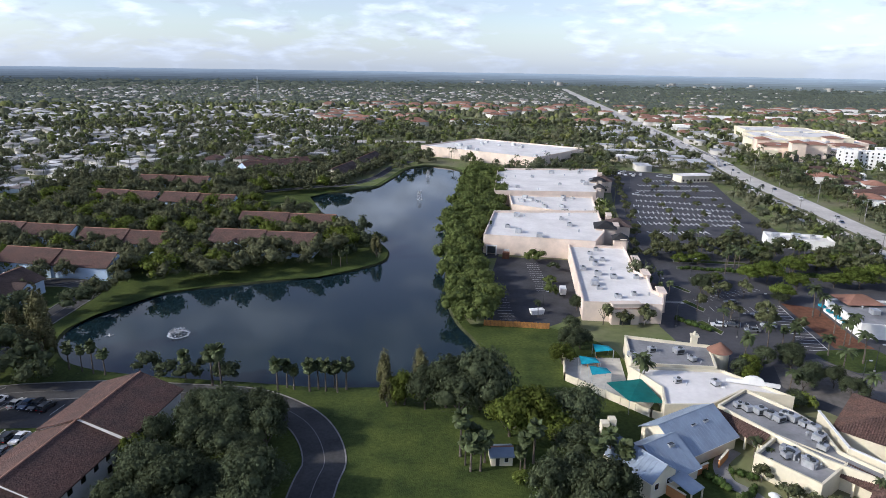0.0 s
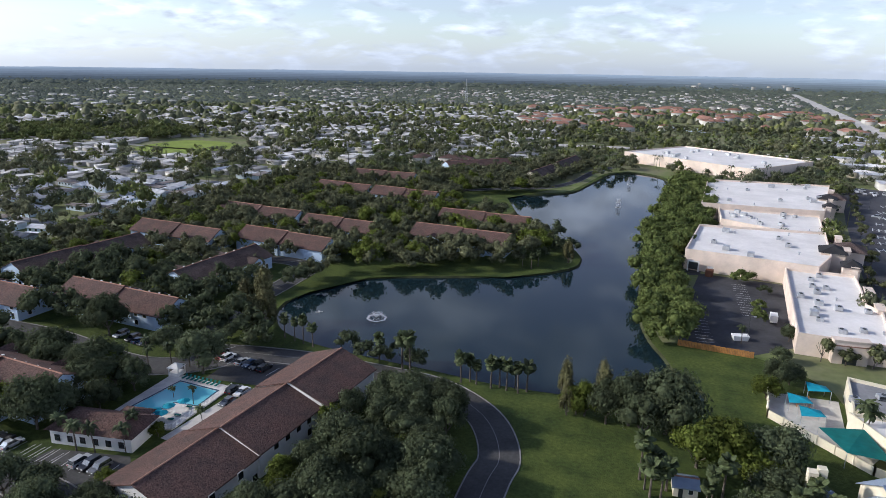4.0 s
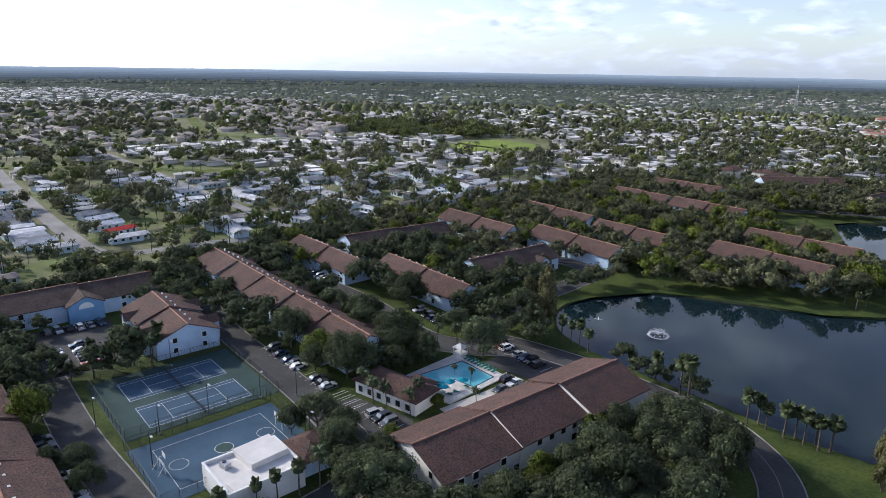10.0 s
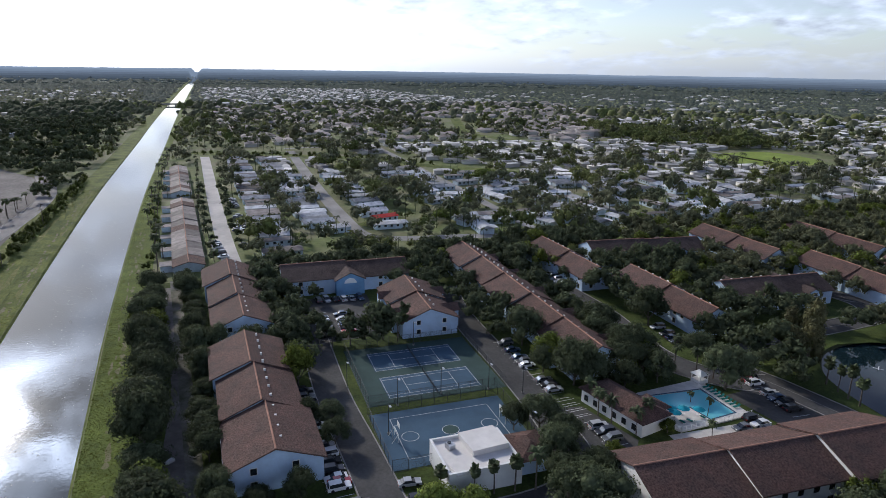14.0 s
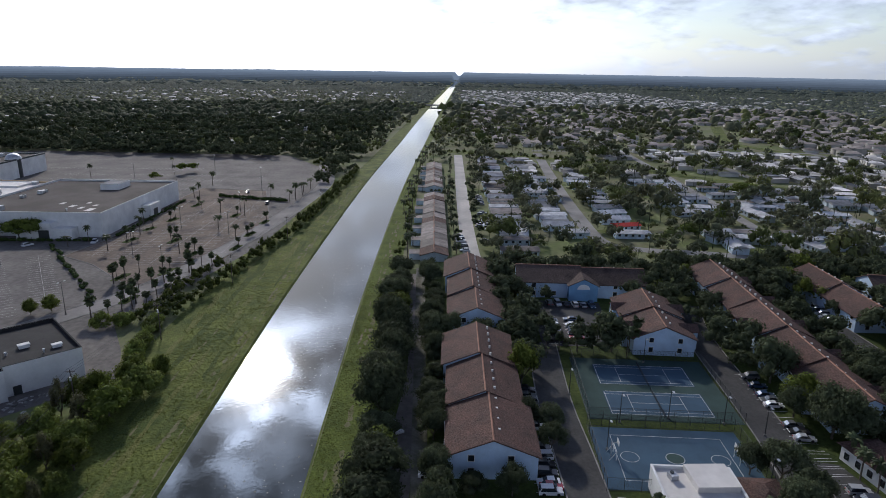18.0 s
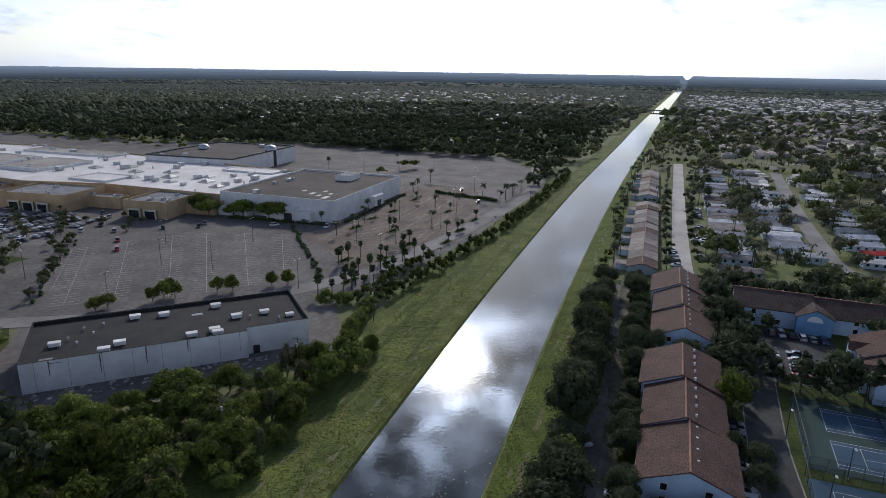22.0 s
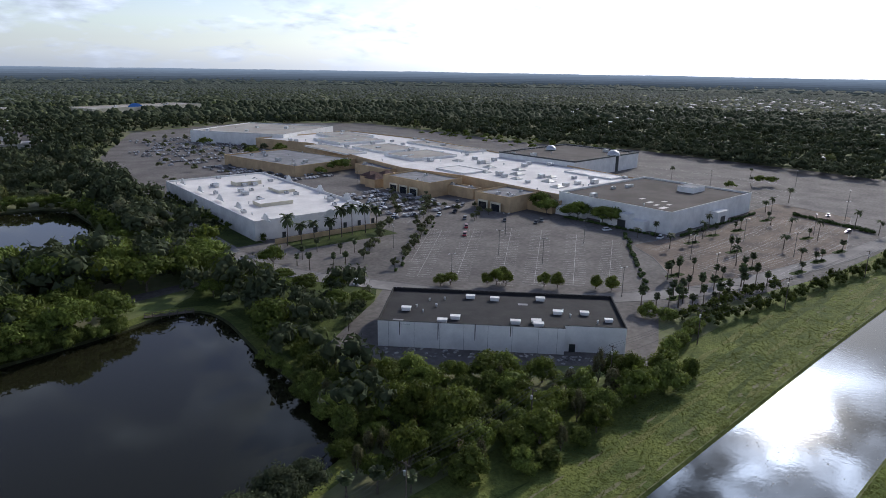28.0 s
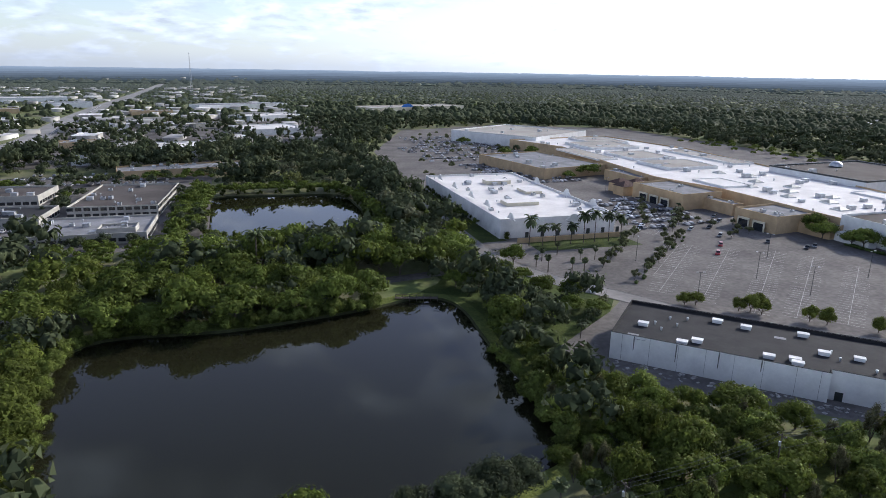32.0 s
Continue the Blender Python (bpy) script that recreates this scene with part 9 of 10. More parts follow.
for x, y, s in ((-133, 146, 0.9), (-130, 150, 1.0), (-131, 155, 0.95), (-179, 149, 0.9), (-181, 139, 0.95), (-172, 224, 1.0), (-173, 231, 1.0), (-121, 227, 0.95), (-120, 234, 1.0), (-119, 239, 0.9), (-112, 262, 1.0), (-113, 268, 0.9), (-51, 264, 0.75), (-143, 205, 0.8), (-146, 217, 0.9), (-153, 218, 0.9), (-160, 165, 0.7), (-159, 180, 0.8), (-160, 192, 0.8), (-150, 226, 0.9), (-140, 224, 0.95), (-200, 223, 0.95), (-190, 221, 0.9), (-150, 143, 0.8), (-164, 145, 0.85), (-194, 136, 0.7)):
    tree("oak", x, y, s, "oaks at the gable ends")
# trees before the blue gabled flats and in the car court
for x, y, k, s in ((-209, 36, "oak", 0.85), (-208, 43, "oak", 0.7), (-208.5, 74, "oak", 0.95), (-207, 80, "oak", 0.9), (-200, 27, "oak", 1.0), (-192, 26, "oak", 0.95), (-170, 31, "oak", 0.8), (-168, 36, "cabbage", 0.9), (-169, 43, "oak", 0.5), (-168, 49, "oak", 0.55), (-168, 55, "cabbage", 1.0), (-167.5, 61, "cabbage", 1.05)):
    tree(k, x, y, s, "trees round the car court")
# trees of the plaza's front lot
for x, y, k, s in ((100, 261, "shade", 0.62), (107, 259, "shade", 0.78), (104, 234, "shade", 0.6), (125, 236, "shade", 0.9), (120, 215, "shade", 0.7), (154, 254, "shade", 0.95), (148, 231, "shade", 0.85), (157, 230, "shade", 0.95), (169, 238, "shade", 0.9), (134, 266, "shade", 0.75), (157, 273, "shade", 0.8), (166, 256, "shade", 0.95), (140, 246, "shade", 0.9), (131, 226, "shade", 0.8), (176, 228, "shade", 0.9), (163, 244, "shade", 0.8), (118, 236, "shade", 0.7),
                   (119, 258, "royal", 0.85), (121, 252, "royal", 0.9), (129, 258, "royal", 0.9), (172, 262, "royal", 0.9), (113, 246, "palm", 1.0), (77, 246, "cabbage", 0.9), (76, 225, "cabbage", 0.9), (78, 219, "cabbage", 0.8), (96, 152, "oak", 0.6), (102, 144, "oak", 0.65), (105, 142, "royal", 0.7), (87, 139, "bush", 0.9), (88, 147, "palm", 0.9), (88, 161, "oak", 0.6), (84, 164, "royal", 0.75), (79, 155, "oak", 0.7), (102, 178, "cabbage", 0.9), (105, 178, "cabbage", 0.9), (122, 186, "palm", 1.0), (119, 176, "palm", 1.0), (123, 200, "palm", 1.1), (86, 204, "lot", 1.5), (95, 198, "lot", 1.6), (105, 196, "lot", 1.7), (101, 186, "lot", 1.6), (99, 218, "lot", 1.5), (93, 214, "lot", 1.5), (108, 218, "lot", 1.5), (112, 187, "lot", 1.3)):
    tree(k, x, y, s, "trees of the plaza's front lot")
# trees round the offices
for poly in ([(4, -296), (70, -296), (72, -306), (4, -308)], [(0, -308), (12, -308), (14, -440), (0, -440)], [(66, -310), (74, -310), (78, -350), (70, -352)], [(-10, -500), (150, -470), (150, -450), (-10, -470)], [(66, -440), (80, -440), (80, -380), (66, -380)], [(118, -300), (150, -300), (156, -480), (130, -480)], [(-20, -610), (140, -590), (140, -600), (-20, -622)]):
    fill(("shade", "oak", "oak"), poly, 9.5, (0.6, 0.95), "trees round the offices", check=False)

# larger trees round the mall and the end of the long block
for x, y, k, s in ((-485, -171, "shade", 1.1), (-476, -176, "shade", 1.0), (-443, -183, "shade", 0.8), (-275, -411, "shade", 1.5), (-284, -416, "shade", 1.3), (-265, -529, "shade", 1.3), (-288, -520, "shade", 1.3), (-264, -625, "shade", 1.3), (-119, -226, "shade", 0.9), (-105, -249, "shade", 0.95), (-120, -183, "shade", 0.8), (-97, -191, "shade", 1.0), (-108, -315, "shade", 1.0),
                   (-86, 69, "oak", 0.95), (-79, 66, "oak", 1.1), (-71, 65, "oak", 1.2), (-63, 69, "oak", 1.2), (-62, 80, "oak", 0.9), (-61, 92, "green", 0.75), (-60, 108, "green", 0.7), (-392, 203, "shade", 1.7), (-404, 210, "shade", 1.5), (-330, 160, "shade", 1.1), (-380, 122, "shade", 1.1), (-300, 130, "shade", 1.0)):
    tree(k, x, y, s)
sheet("store_garden", [(-121, -262), (-134, -262), (-141, -392), (-131, -392), (-124, -300)], LAWN, 0.055, "shady planted strip beside the white store", "lawn")
fill(("oak", "shade", "lot"), [(-122, -290), (-133, -290), (-137, -366), (-128, -366)], 6.0, (0.5, 0.8), "trees beside the white store", check=False)
row("bush", [(-135, -262), (-140, -392)], 4.6, (0.6, 0.95), 0.8, "shrubs beside the white store")
row("bush", [(-186, -99), (-188, -88), (-212, -86), (-248, -82)], 4.2, (0.8, 1.2), 1.5, "shrubs under palms by the mall road")
row("bush", [(-622, 26), (-604, 55), (-580, 105), (-540, 168), (-488, 206)], 6.5, (0.8, 1.1), 1.0, "dark hedge along the grass strip")
# plain bars added in place of the lettering on the store wall
t = thing("wall_lettering", "faint grey bars in place of lettering on the store wall", "lettering", -294.0, -153, 8.4, -2)
for k in range(5):
    box_part("bar", STAIN, t, 0.02, -0.6 - 1.7 * k, 0, 0.06, 0.6 - 1.7 * k, 1.5)

fill("shade", [(64, -262), (64, -292), (10, -296), (10, -262)], 8.5, (0.75, 1.0), "shade trees between the ponds", check=False)
fill("shade", [(4, -262), (4, -288), (-80, -284), (-108, -262)], 8, (0.48, 0.62), "shade trees between the ponds", check=False)
row("shade", [(8, -290), (12, -320), (8, -370), (-2, -416)], 6.5, (0.8, 1.1), 1.5, "trees round the far pond")
row("shade", [(-92, -300), (-94, -350), (-94, -396), (-60, -420), (-16, -418)], 8, (0.7, 0.95), 1.5, "trees round the far pond")
for x, y in ((6, 112), (9, 115), (4, 117), (7, 118), (16, 112), (19, 115), (34, 116), (36, 110), (31, 110)):
    tree("cabbage", x, y, TR.uniform(1.0, 1.3), "palms on the lawn")


# ---- shop fronts of the plaza ----
def shop_gable(x, y, rz, w, h):
    """A raised stucco front with a cornice, a dark arch and a small tiled cap."""
    t = thing("entrance_pavilion", "peach stucco shop pavilion with dark arch and cornice", "pavilion", x, y, 0, rz, "plaza shop fronts")
    box_part("wall", STUC_PINK, t, -w / 2, -1.2, 0, w / 2, 1.2, h)
    box_part("cornice", STUC_PINK, t, -w / 2 - 0.25, -1.45, h, w / 2 + 0.25, 1.45, h + 0.3)
    pts = [(-1.8, 0), (1.8, 0), (1.8, 2.6)] + [(1.8 * math.cos(k * math.pi / 8), 2.6 + 1.5 * math.sin(k * math.pi / 8)) for k in range(1, 8)] + [(-1.8, 2.6)]
    for s in (-1, 1):
        part("archway", Shape().add([(a, s * 1.23, b) for a, b in pts], [tuple(range(len(pts)))]), DARKMETAL, t, "dark arched doorway")
    for s in (-1, 1):
        part("band", Shape().box(-w / 2 - 0.05, s * 1.24 - 0.03, h - 1.6, w / 2 + 0.05, s * 1.24 + 0.03, h - 1.3), TILE_OR, t)


for x, y, rz, w, h in ((73.5, 205, 82, 6, 6.9), (74, 225, 84, 7, 6.9), (75.5, 243, 84, 6, 6.9), (58, 192, 4, 9, 6.9), (77, 268, 80, 8, 8.8), (80, 292, 80, 7, 8.9), (82, 314, 80, 7, 8.8), (84.5, 340, 80, 7, 6.9), (88, 362, 78, 7, 6.9), (94, 388, 77, 8, 8.9), (101, 416, 77, 7, 8.9), (108, 446, 77, 7, 8.9)):
    shop_gable(x, y, rz, w, h)
for x, y in ((74.5, 214), (75.5, 234), (79, 280), (83, 328), (97, 402), (105, 432)):
    t = thing("arcade_roof", "small brown tiled arcade roof along the shops", "arcade roof", x, y, 0, 82)
    part("roof", Shape().add([(-6, 1.6, 5.2), (6, 1.6, 5.2), (6, -1.9, 4.0), (-6, -1.9, 4.0), (-6, 1.6, 4.9), (6, 1.6, 4.9), (6, -1.9, 3.7), (-6, -1.9, 3.7)], [(0, 3, 2, 1), (4, 5, 6, 7), (2, 3, 7, 6), (0, 1, 5, 4), (1, 2, 6, 5), (3, 0, 4, 7)]), TILE, t)
    for k in range(5):
        box_part("post", STUC_CREAM, t, -5.6 + k * 2.7, -1.7, 0, -5.2 + k * 2.7, -1.3, 3.75)

for x, y, w in ((74.5, 290, 11), (76, 268, 7), (100, 419, 11), (95, 391, 7)):
    t = hipped("corner_tower", "peach shop tower with a dark hipped roof", "tower", x, y, w, w * 0.8, 80, 8.6, 2.4, STUC_PINK, ROOFDARK, False, "plaza towers")
    for s_ in (-1, 1):
        box_part("window", GLASS, t, s_ * w * 0.25 - 0.9, -w * 0.4 - 0.06, 4.6, s_ * w * 0.25 + 0.9, -w * 0.4 - 0.01, 7.2, label="dark tall window")

# small timber pier in the pond's corner
t = thing("fishing_pier", "small weathered timber pier at the pond's corner", "pier", PIER[0], PIER[1], 0, PIER[2])
for k in range(26):
    box_part("plank", WOODP, t, -7.6 + k * 0.58, -0.9, 0.36, -7.06 + k * 0.58, 0.9, 0.42)
for k in range(7):
    for s in (-0.8, 0.8):
        part("post", Shape().tube((-7.4 + k * 2.45, s, -1.6), (-7.4 + k * 2.45, s, 1.3), 0.09, n=6), WOODP, t)
for s in (-0.8, 0.8):
    box_part("rail", WOODP, t, -7.5, s - 0.05, 1.2, 7.4, s + 0.05, 1.3)
# utility poles along the highway
for k, (x, y) in enumerate(((189, 230), (189.5, 268), (191, 306), (194, 344), (197, 382), (201, 420), (205, 458), (211, 498), (225, 238), (227, 290), (231, 345), (236, 400), (239, 455), (246, 510))):
    t = thing("utility_pole", "tall pale utility pole beside the highway", "utility pole", x, y, 0, 6 + k)
    part("pole", Shape().tube((0, 0, 0), (0, 0, 12.5), 0.2, 0.13, 8), CONC, t)
    box_part("crossarm", CONC, t, -1.4, -0.07, 11.6, 1.4, 0.07, 11.76)
    for s in (-1.2, 1.2):
        part("insulator", Shape().tube((s, 0, 11.76), (s, 0, 12.05), 0.07, n=6), STEEL, t)
# vacant store: wall joints, a side door, litter along the wall
for f in (0.06, 0.2, 0.34, 0.47, 0.6, 0.73, 0.87, 0.97):
    p = pose(-138.5, -121.5, 0, 0, 0, 132.2) @ Vector((-35 + f * 53, -14.52, 0)) - vac.location
    b = part("wall_joint", Shape().box(-0.04, -0.02, 0, 0.04, 0.0, 8), CONC, vac)
    b.matrix_basis = pose(p.x, p.y, 0, 0, 0, 132.2)
p = pose(-138.5, -121.5, 0, 0, 0, 132.2) @ Vector((21, -12.25, 0)) - vac.location
b = part("side_door", Shape().box(-0.9, -0.05, 0, 0.9, 0.03, 2.4), DARKMETAL, vac, "dark steel side door")
b.matrix_basis = pose(p.x, p.y, 0, 0, 0, 132.2)
LR = random.Random(77)
lit = Shape()
for k in range(130):
    q = pose(-138.5, -121.5, 0, 0, 0, 132.2) @ Vector((LR.uniform(-34, 34), -15.2 - abs(LR.gauss(0, 2.6)), 0))
    a, b_, c = LR.uniform(0.12, 0.6), LR.uniform(0.1, 0.5), LR.uniform(0.05, 0.35)
    lit.box(q.x - a, q.y - b_, 0.02, q.x + a, q.y + b_, 0.05 + c)
tagged(part("litter", lit, mat("pale_litter", (0.4, 0.38, 0.35), 0.9, 1.0, 0.3, island=0.6)), "scattered boxes and rubbish along the empty store", "litter", kind="stuff")

# worn track on the canal's north bank and the lane behind the flats
sheet("service_lane", [(-84, 1.6), (-248, 1.6), (-248, -1.8), (-84, -1.8)], WORNLANE, 0.085, "narrow worn asphalt lane behind the flats", "lane", keepout=False)
# shrubs round the far pond
for k, (x, y) in enumerate(POND2_RIM):
    e = Vector((-45 - x, -350 - y)).normalized() * 1.2
    tree("bush", x - e.x + TR.uniform(-0.8, 0.8), y - e.y + TR.uniform(-0.8, 0.8), TR.uniform(0.7, 1.2), "shrubs on the far pond's shore", -0.2)

# oaks and palms round the flats' car park
for x, y, k, z in ((-158, 27, "oak", 0.95), (-173, 31, "oak", 0.9), (-212, 33, "oak", 1.0), (-228, 36, "oak", 1.05), (-193, 36, "oak", 0.8), (-171, 86, "oak", 1.1), (-162, 89, "oak", 0.95), (-184, 88, "oak", 1.0), (-191, 81, "oak", 0.9), (-169, 40, "cabbage", 1.0), (-169, 62, "cabbage", 1.05), (-170, 53, "cabbage", 0.9), (-168, 45, "cabbage", 0.95), (-179, 41, "oak", 0.6), (-119, 28, "oak", 0.62), (-128, 29, "oak", 0.66), (-182, 31, "oak", 0.8), (-132, 88, "oak", 0.8), (-154, 86, "oak", 0.85)):
    tree(k, x, y, z, "trees round the flats' car park")
row("bush", [(-91.5, 37), (-88, 48)], 3.4, (0.9, 1.15), 0.6, "bushes beside the white flat-roofed hall")


# ---- far woods and roofs ----
def scatter(name, templates, P, S, rng, material, label, z=0.0, cat="woods"):
    """Many far crowns joined in one mesh."""
    vs, fs, o = [], [], 0
    pick = rng.integers(0, len(templates), len(P))
    rot = rng.uniform(0, 2 * math.pi, len(P))
    for ti, (V, F) in enumerate(templates):
        idx = np.nonzero(pick == ti)[0]
        if not len(idx):
            continue
        c, s = np.cos(rot[idx])[:, None], np.sin(rot[idx])[:, None]
        X = (V[None, :, 0] * c - V[None, :, 1] * s) * S[idx, None] + P[idx, 0:1]
        Y = (V[None, :, 0] * s + V[None, :, 1] * c) * S[idx, None] + P[idx, 1:2]
        Z = V[None, :, 2] * S[idx, None] * rng.uniform(0.85, 1.2, (len(idx), 1)) + z
        vs.append(np.stack([X, Y, Z], 2).reshape(-1, 3))
        fs.append((F[None] + (np.arange(len(idx)) * len(V))[:, None, None]).reshape(-1, 3) + o)
        o += len(V) * len(idx)
    return tagged(part(name, mesh_np(name, np.concatenate(vs), np.concatenate(fs), material), None), label, cat, kind="stuff")


RNG = np.random.default_rng(5)
scatter("bank_weeds", tuf, TUFT_P, TUFT_S, RNG, GRASS, "rough tufts of weeds on the canal banks", cat="weeds")
MID = [crown_arrays(500 + k, 4.6, 5.6, 1.2, 7, 150, 0.8, core=0.6) for k in range(5)]


def dome(seed, R, H):
    """A low crown for the far plain."""
    rng = np.random.default_rng(seed)
    vs = [(0, 0, H * rng.uniform(0.9, 1.1))]
    for rr, zz in ((0.62, 0.72), (1.0, 0.12)):
        for k in range(6):
            a = k * math.pi / 3 + rng.uniform(-0.3, 0.3)
            q = R * rr * rng.uniform(0.75, 1.2)
            vs.append((q * math.cos(a), q * math.sin(a), H * zz * rng.uniform(0.8, 1.2)))
    fs = [(0, 1 + k, 1 + (k + 1) % 6) for k in range(6)]
    for k in range(6):
        j = (k + 1) % 6
        fs += [(1 + k, 7 + k, 7 + j), (1 + k, 7 + j, 1 + j)]
    return np.array(vs), np.array(fs)


def clump(seed):
    """Two small crowns grown into one another, with an uneven top."""
    rng = np.random.default_rng(seed)
    got = []
    for k in range(2):
        V, F = dome(seed * 7 + k, rng.uniform(2.6, 4.4), rng.uniform(2.4, 5.0))
        got.append((V + np.array([rng.uniform(-3.2, 3.2), rng.uniform(-3.2, 3.2), 0]), F))
    return join(got)


FAR = [clump(600 + k) for k in range(9)]


def cap(seed, R, H):
    """A plain treetop, for the plain's far end."""
    rng = np.random.default_rng(seed)
    vs = [(rng.uniform(-0.2, 0.2) * R, rng.uniform(-0.2, 0.2) * R, H)]
    vs += [(R * math.cos(k * math.pi / 3) * rng.uniform(0.6, 1.2), R * math.sin(k * math.pi / 3) * rng.uniform(0.6, 1.2), H * rng.uniform(0.0, 0.35)) for k in range(6)]
    return np.array(vs), np.array([(0, 1 + k, 1 + (k + 1) % 6) for k in range(6)])


DIST = [cap(650 + k, 6.0, 4.6) for k in range(8)]
FLAT = [cap(680 + k, 9.0, 5.0) for k in range(8)]


def palm_arrays(seed):
    """A palm for the middle distance: thin trunk, ten bent fronds."""
    rng = np.random.default_rng(seed)
    h = rng.uniform(5.5, 9)
    vs = [(0.16, 0, 0), (-0.08, 0.14, 0), (-0.08, -0.14, 0), (0.12, 0, h), (-0.06, 0.1, h), (-0.06, -0.1, h)]
    fs = [(0, 1, 4), (0, 4, 3), (1, 2, 5), (1, 5, 4), (2, 0, 3), (2, 3, 5)]
    for k in range(11):
        a, up = k * 0.571 + rng.uniform(-0.2, 0.2), rng.uniform(-0.2, 0.9)
        d, s = np.array([math.cos(a), math.sin(a)]), np.array([-math.sin(a), math.cos(a)]) * 0.32
        o = len(vs)
        m, t = d * 1.3, d * 2.5
        vs += [(0, 0, h), (*(m + s), h + up), (*(m - s), h + up), (*t, h + up - 1.1)]
        fs += [(o, o + 2, o + 1), (o + 1, o + 2, o + 3)]
    return np.array(vs), np.array(fs)


PALMS = [palm_arrays(20 + k) for k in range(6)]
HERO = [(-250, -20), (-250, 432), (-62, 432), (0, 560), (45, 470), (60, 360), (60, 170), (110, 120), (110, 60), (20, 50), (-60, 60), (-84, 4), (-84, -150), (-300, -60), (-300, -20)]


def field(r0, r1, step, a0=-50, a1=215):
    """Jittered points in the ring r0..r1 of the side that the place lies on, free of roads, roofs and water."""
    n = int(math.pi * (r1 ** 2 - r0 ** 2) * (a1 - a0) / 360 / step ** 2)
    a, r = np.radians(RNG.uniform(a0, a1, n)), np.sqrt(RNG.uniform(r0 ** 2, r1 ** 2, n))
    P = np.stack([-np.sin(a) * r, np.cos(a) * r], 1)
    return P[free(P) & ~inside(HERO, P)]


# far houses: joined low roofs with walls
def house_field(name, pts, rng, material, label, lo=(9, 7), hi=(15, 11), wall_h=(2.8, 3.4), rise=(0.6, 2.2), angs=(0, 90)):
    Vs, Fs, Ws, WFs = [], [], [], []
    for i, (x, y) in enumerate(pts):
        L, w = rng.uniform(lo[0], hi[0]), rng.uniform(lo[1], hi[1])
        e = rng.uniform(*wall_h)
        r = e + rng.uniform(*rise)
        a = radians(angs[int(rng.integers(0, len(angs)))] + rng.uniform(-16, 16))
        c, s = math.cos(a), math.sin(a)
        B = np.array([(-L / 2, -w / 2, 0), (L / 2, -w / 2, 0), (L / 2, w / 2, 0), (-L / 2, w / 2, 0), (-L / 2, -w / 2, e), (L / 2, -w / 2, e), (L / 2, w / 2, e), (-L / 2, w / 2, e)])
        T = np.array([(-L / 2 - .4, -w / 2 - .4, e), (L / 2 + .4, -w / 2 - .4, e), (L / 2 + .4, w / 2 + .4, e), (-L / 2 - .4, w / 2 + .4, e), (-L / 4, 0, r), (L / 4, 0, r)])
        for A in (B, T):
            A[:, 0], A[:, 1] = A[:, 0] * c - A[:, 1] * s + x, A[:, 0] * s + A[:, 1] * c + y
        Ws.append(B)
        WFs.append(np.array([(0, 1, 5), (0, 5, 4), (1, 2, 6), (1, 6, 5), (2, 3, 7), (2, 7, 6), (3, 0, 4), (3, 4, 7)]) + 8 * i)
        Vs.append(T)
        Fs.append(np.array([(0, 1, 5), (0, 5, 4), (1, 2, 5), (2, 3, 4), (2, 4, 5), (3, 0, 4)]) + 6 * i)
    t = thing(name, label, "houses", kind="stuff")
    part("roof", mesh_np("roof", np.concatenate(Vs), np.concatenate(Fs), material), None, t, kind="stuff")
    part("wall", mesh_np("wall", np.concatenate(Ws), np.concatenate(WFs), FARWALL), None, t, kind="stuff")


FARWALL = mat("far_house_walls", (0.5, 0.48, 0.44), 0.85, 0.02, 0.2, island=0.3)
FARROOF = mat("far_pale_roofs", (0.52, 0.505, 0.48), 0.8, 0.02, 0.3, island=0.6)
FARROOF_B = mat("far_brown_roofs", (0.33, 0.29, 0.26), 0.85, 0.02, 0.3, island=0.4)


def zone(n, poly, gap=11.0):
    q = np.array(poly)
    lo, hi = q.min(0), q.max(0)
    xs, ys = np.arange(lo[0], hi[0], gap * 1.45), np.arange(lo[1], hi[1], gap * 2.0)
    P = np.array([(x + RNG.uniform(-0.5, 0.5) * gap, y + RNG.uniform(-0.75, 0.75) * gap) for x in xs for y in ys])
    P = P[inside(list(poly), P) & free(P)]
    RNG.shuffle(P)
    return P[:n]


house_field("far_homes", FAR_HOMES, RNG, FARROOF, "rows of pale mobile homes farther off", lo=(11, 6), hi=(16, 8), rise=(0.5, 1.3), angs=(84, 88, -4))
house_field("far_houses", zone(760, [(-250, 520), (-640, 520), (-900, 700), (-700, 1300), (-100, 1250), (-130, 700), (-180, 520)]), RNG, FARROOF, "far pale roofs of mobile homes among trees")
house_field("far_houses", zone(520, [(-660, 60), (-1300, 90), (-1400, 900), (-900, 700), (-650, 480)], 12), RNG, FARROOF_B, "far brown-roofed houses among trees", hi=(18, 13), rise=(1.5, 3))
house_field("far_houses", zone(150, [(-330, 470), (-215, 445), (-200, 550), (-90, 560), (-120, 880), (-420, 800)], 11), RNG, FARROOF, "white roofs of mobile homes among trees", lo=(11, 6), hi=(17, 9), rise=(0.5, 1.3))
house_field("far_houses", zone(700, [(-1350, 80), (-2400, 150), (-2300, 700), (-1400, 800)], 12.5), RNG, FARROOF, "far pale roofs along the canal")
house_field("far_houses", zone(85, [(-180, 880), (420, 1000), (330, 1500), (-260, 1400)], 19), RNG, TILE_OR, "far houses with terracotta roofs", lo=(18, 12), hi=(34, 18), rise=(2, 4), wall_h=(5, 7))
house_field("far_houses", zone(9, [(-210, 478), (-90, 478), (-90, 545), (-180, 545)], 20), RNG, TILE, "brown-roofed flats among trees", lo=(18, 12), hi=(30, 16), rise=(2, 4), wall_h=(5, 6))
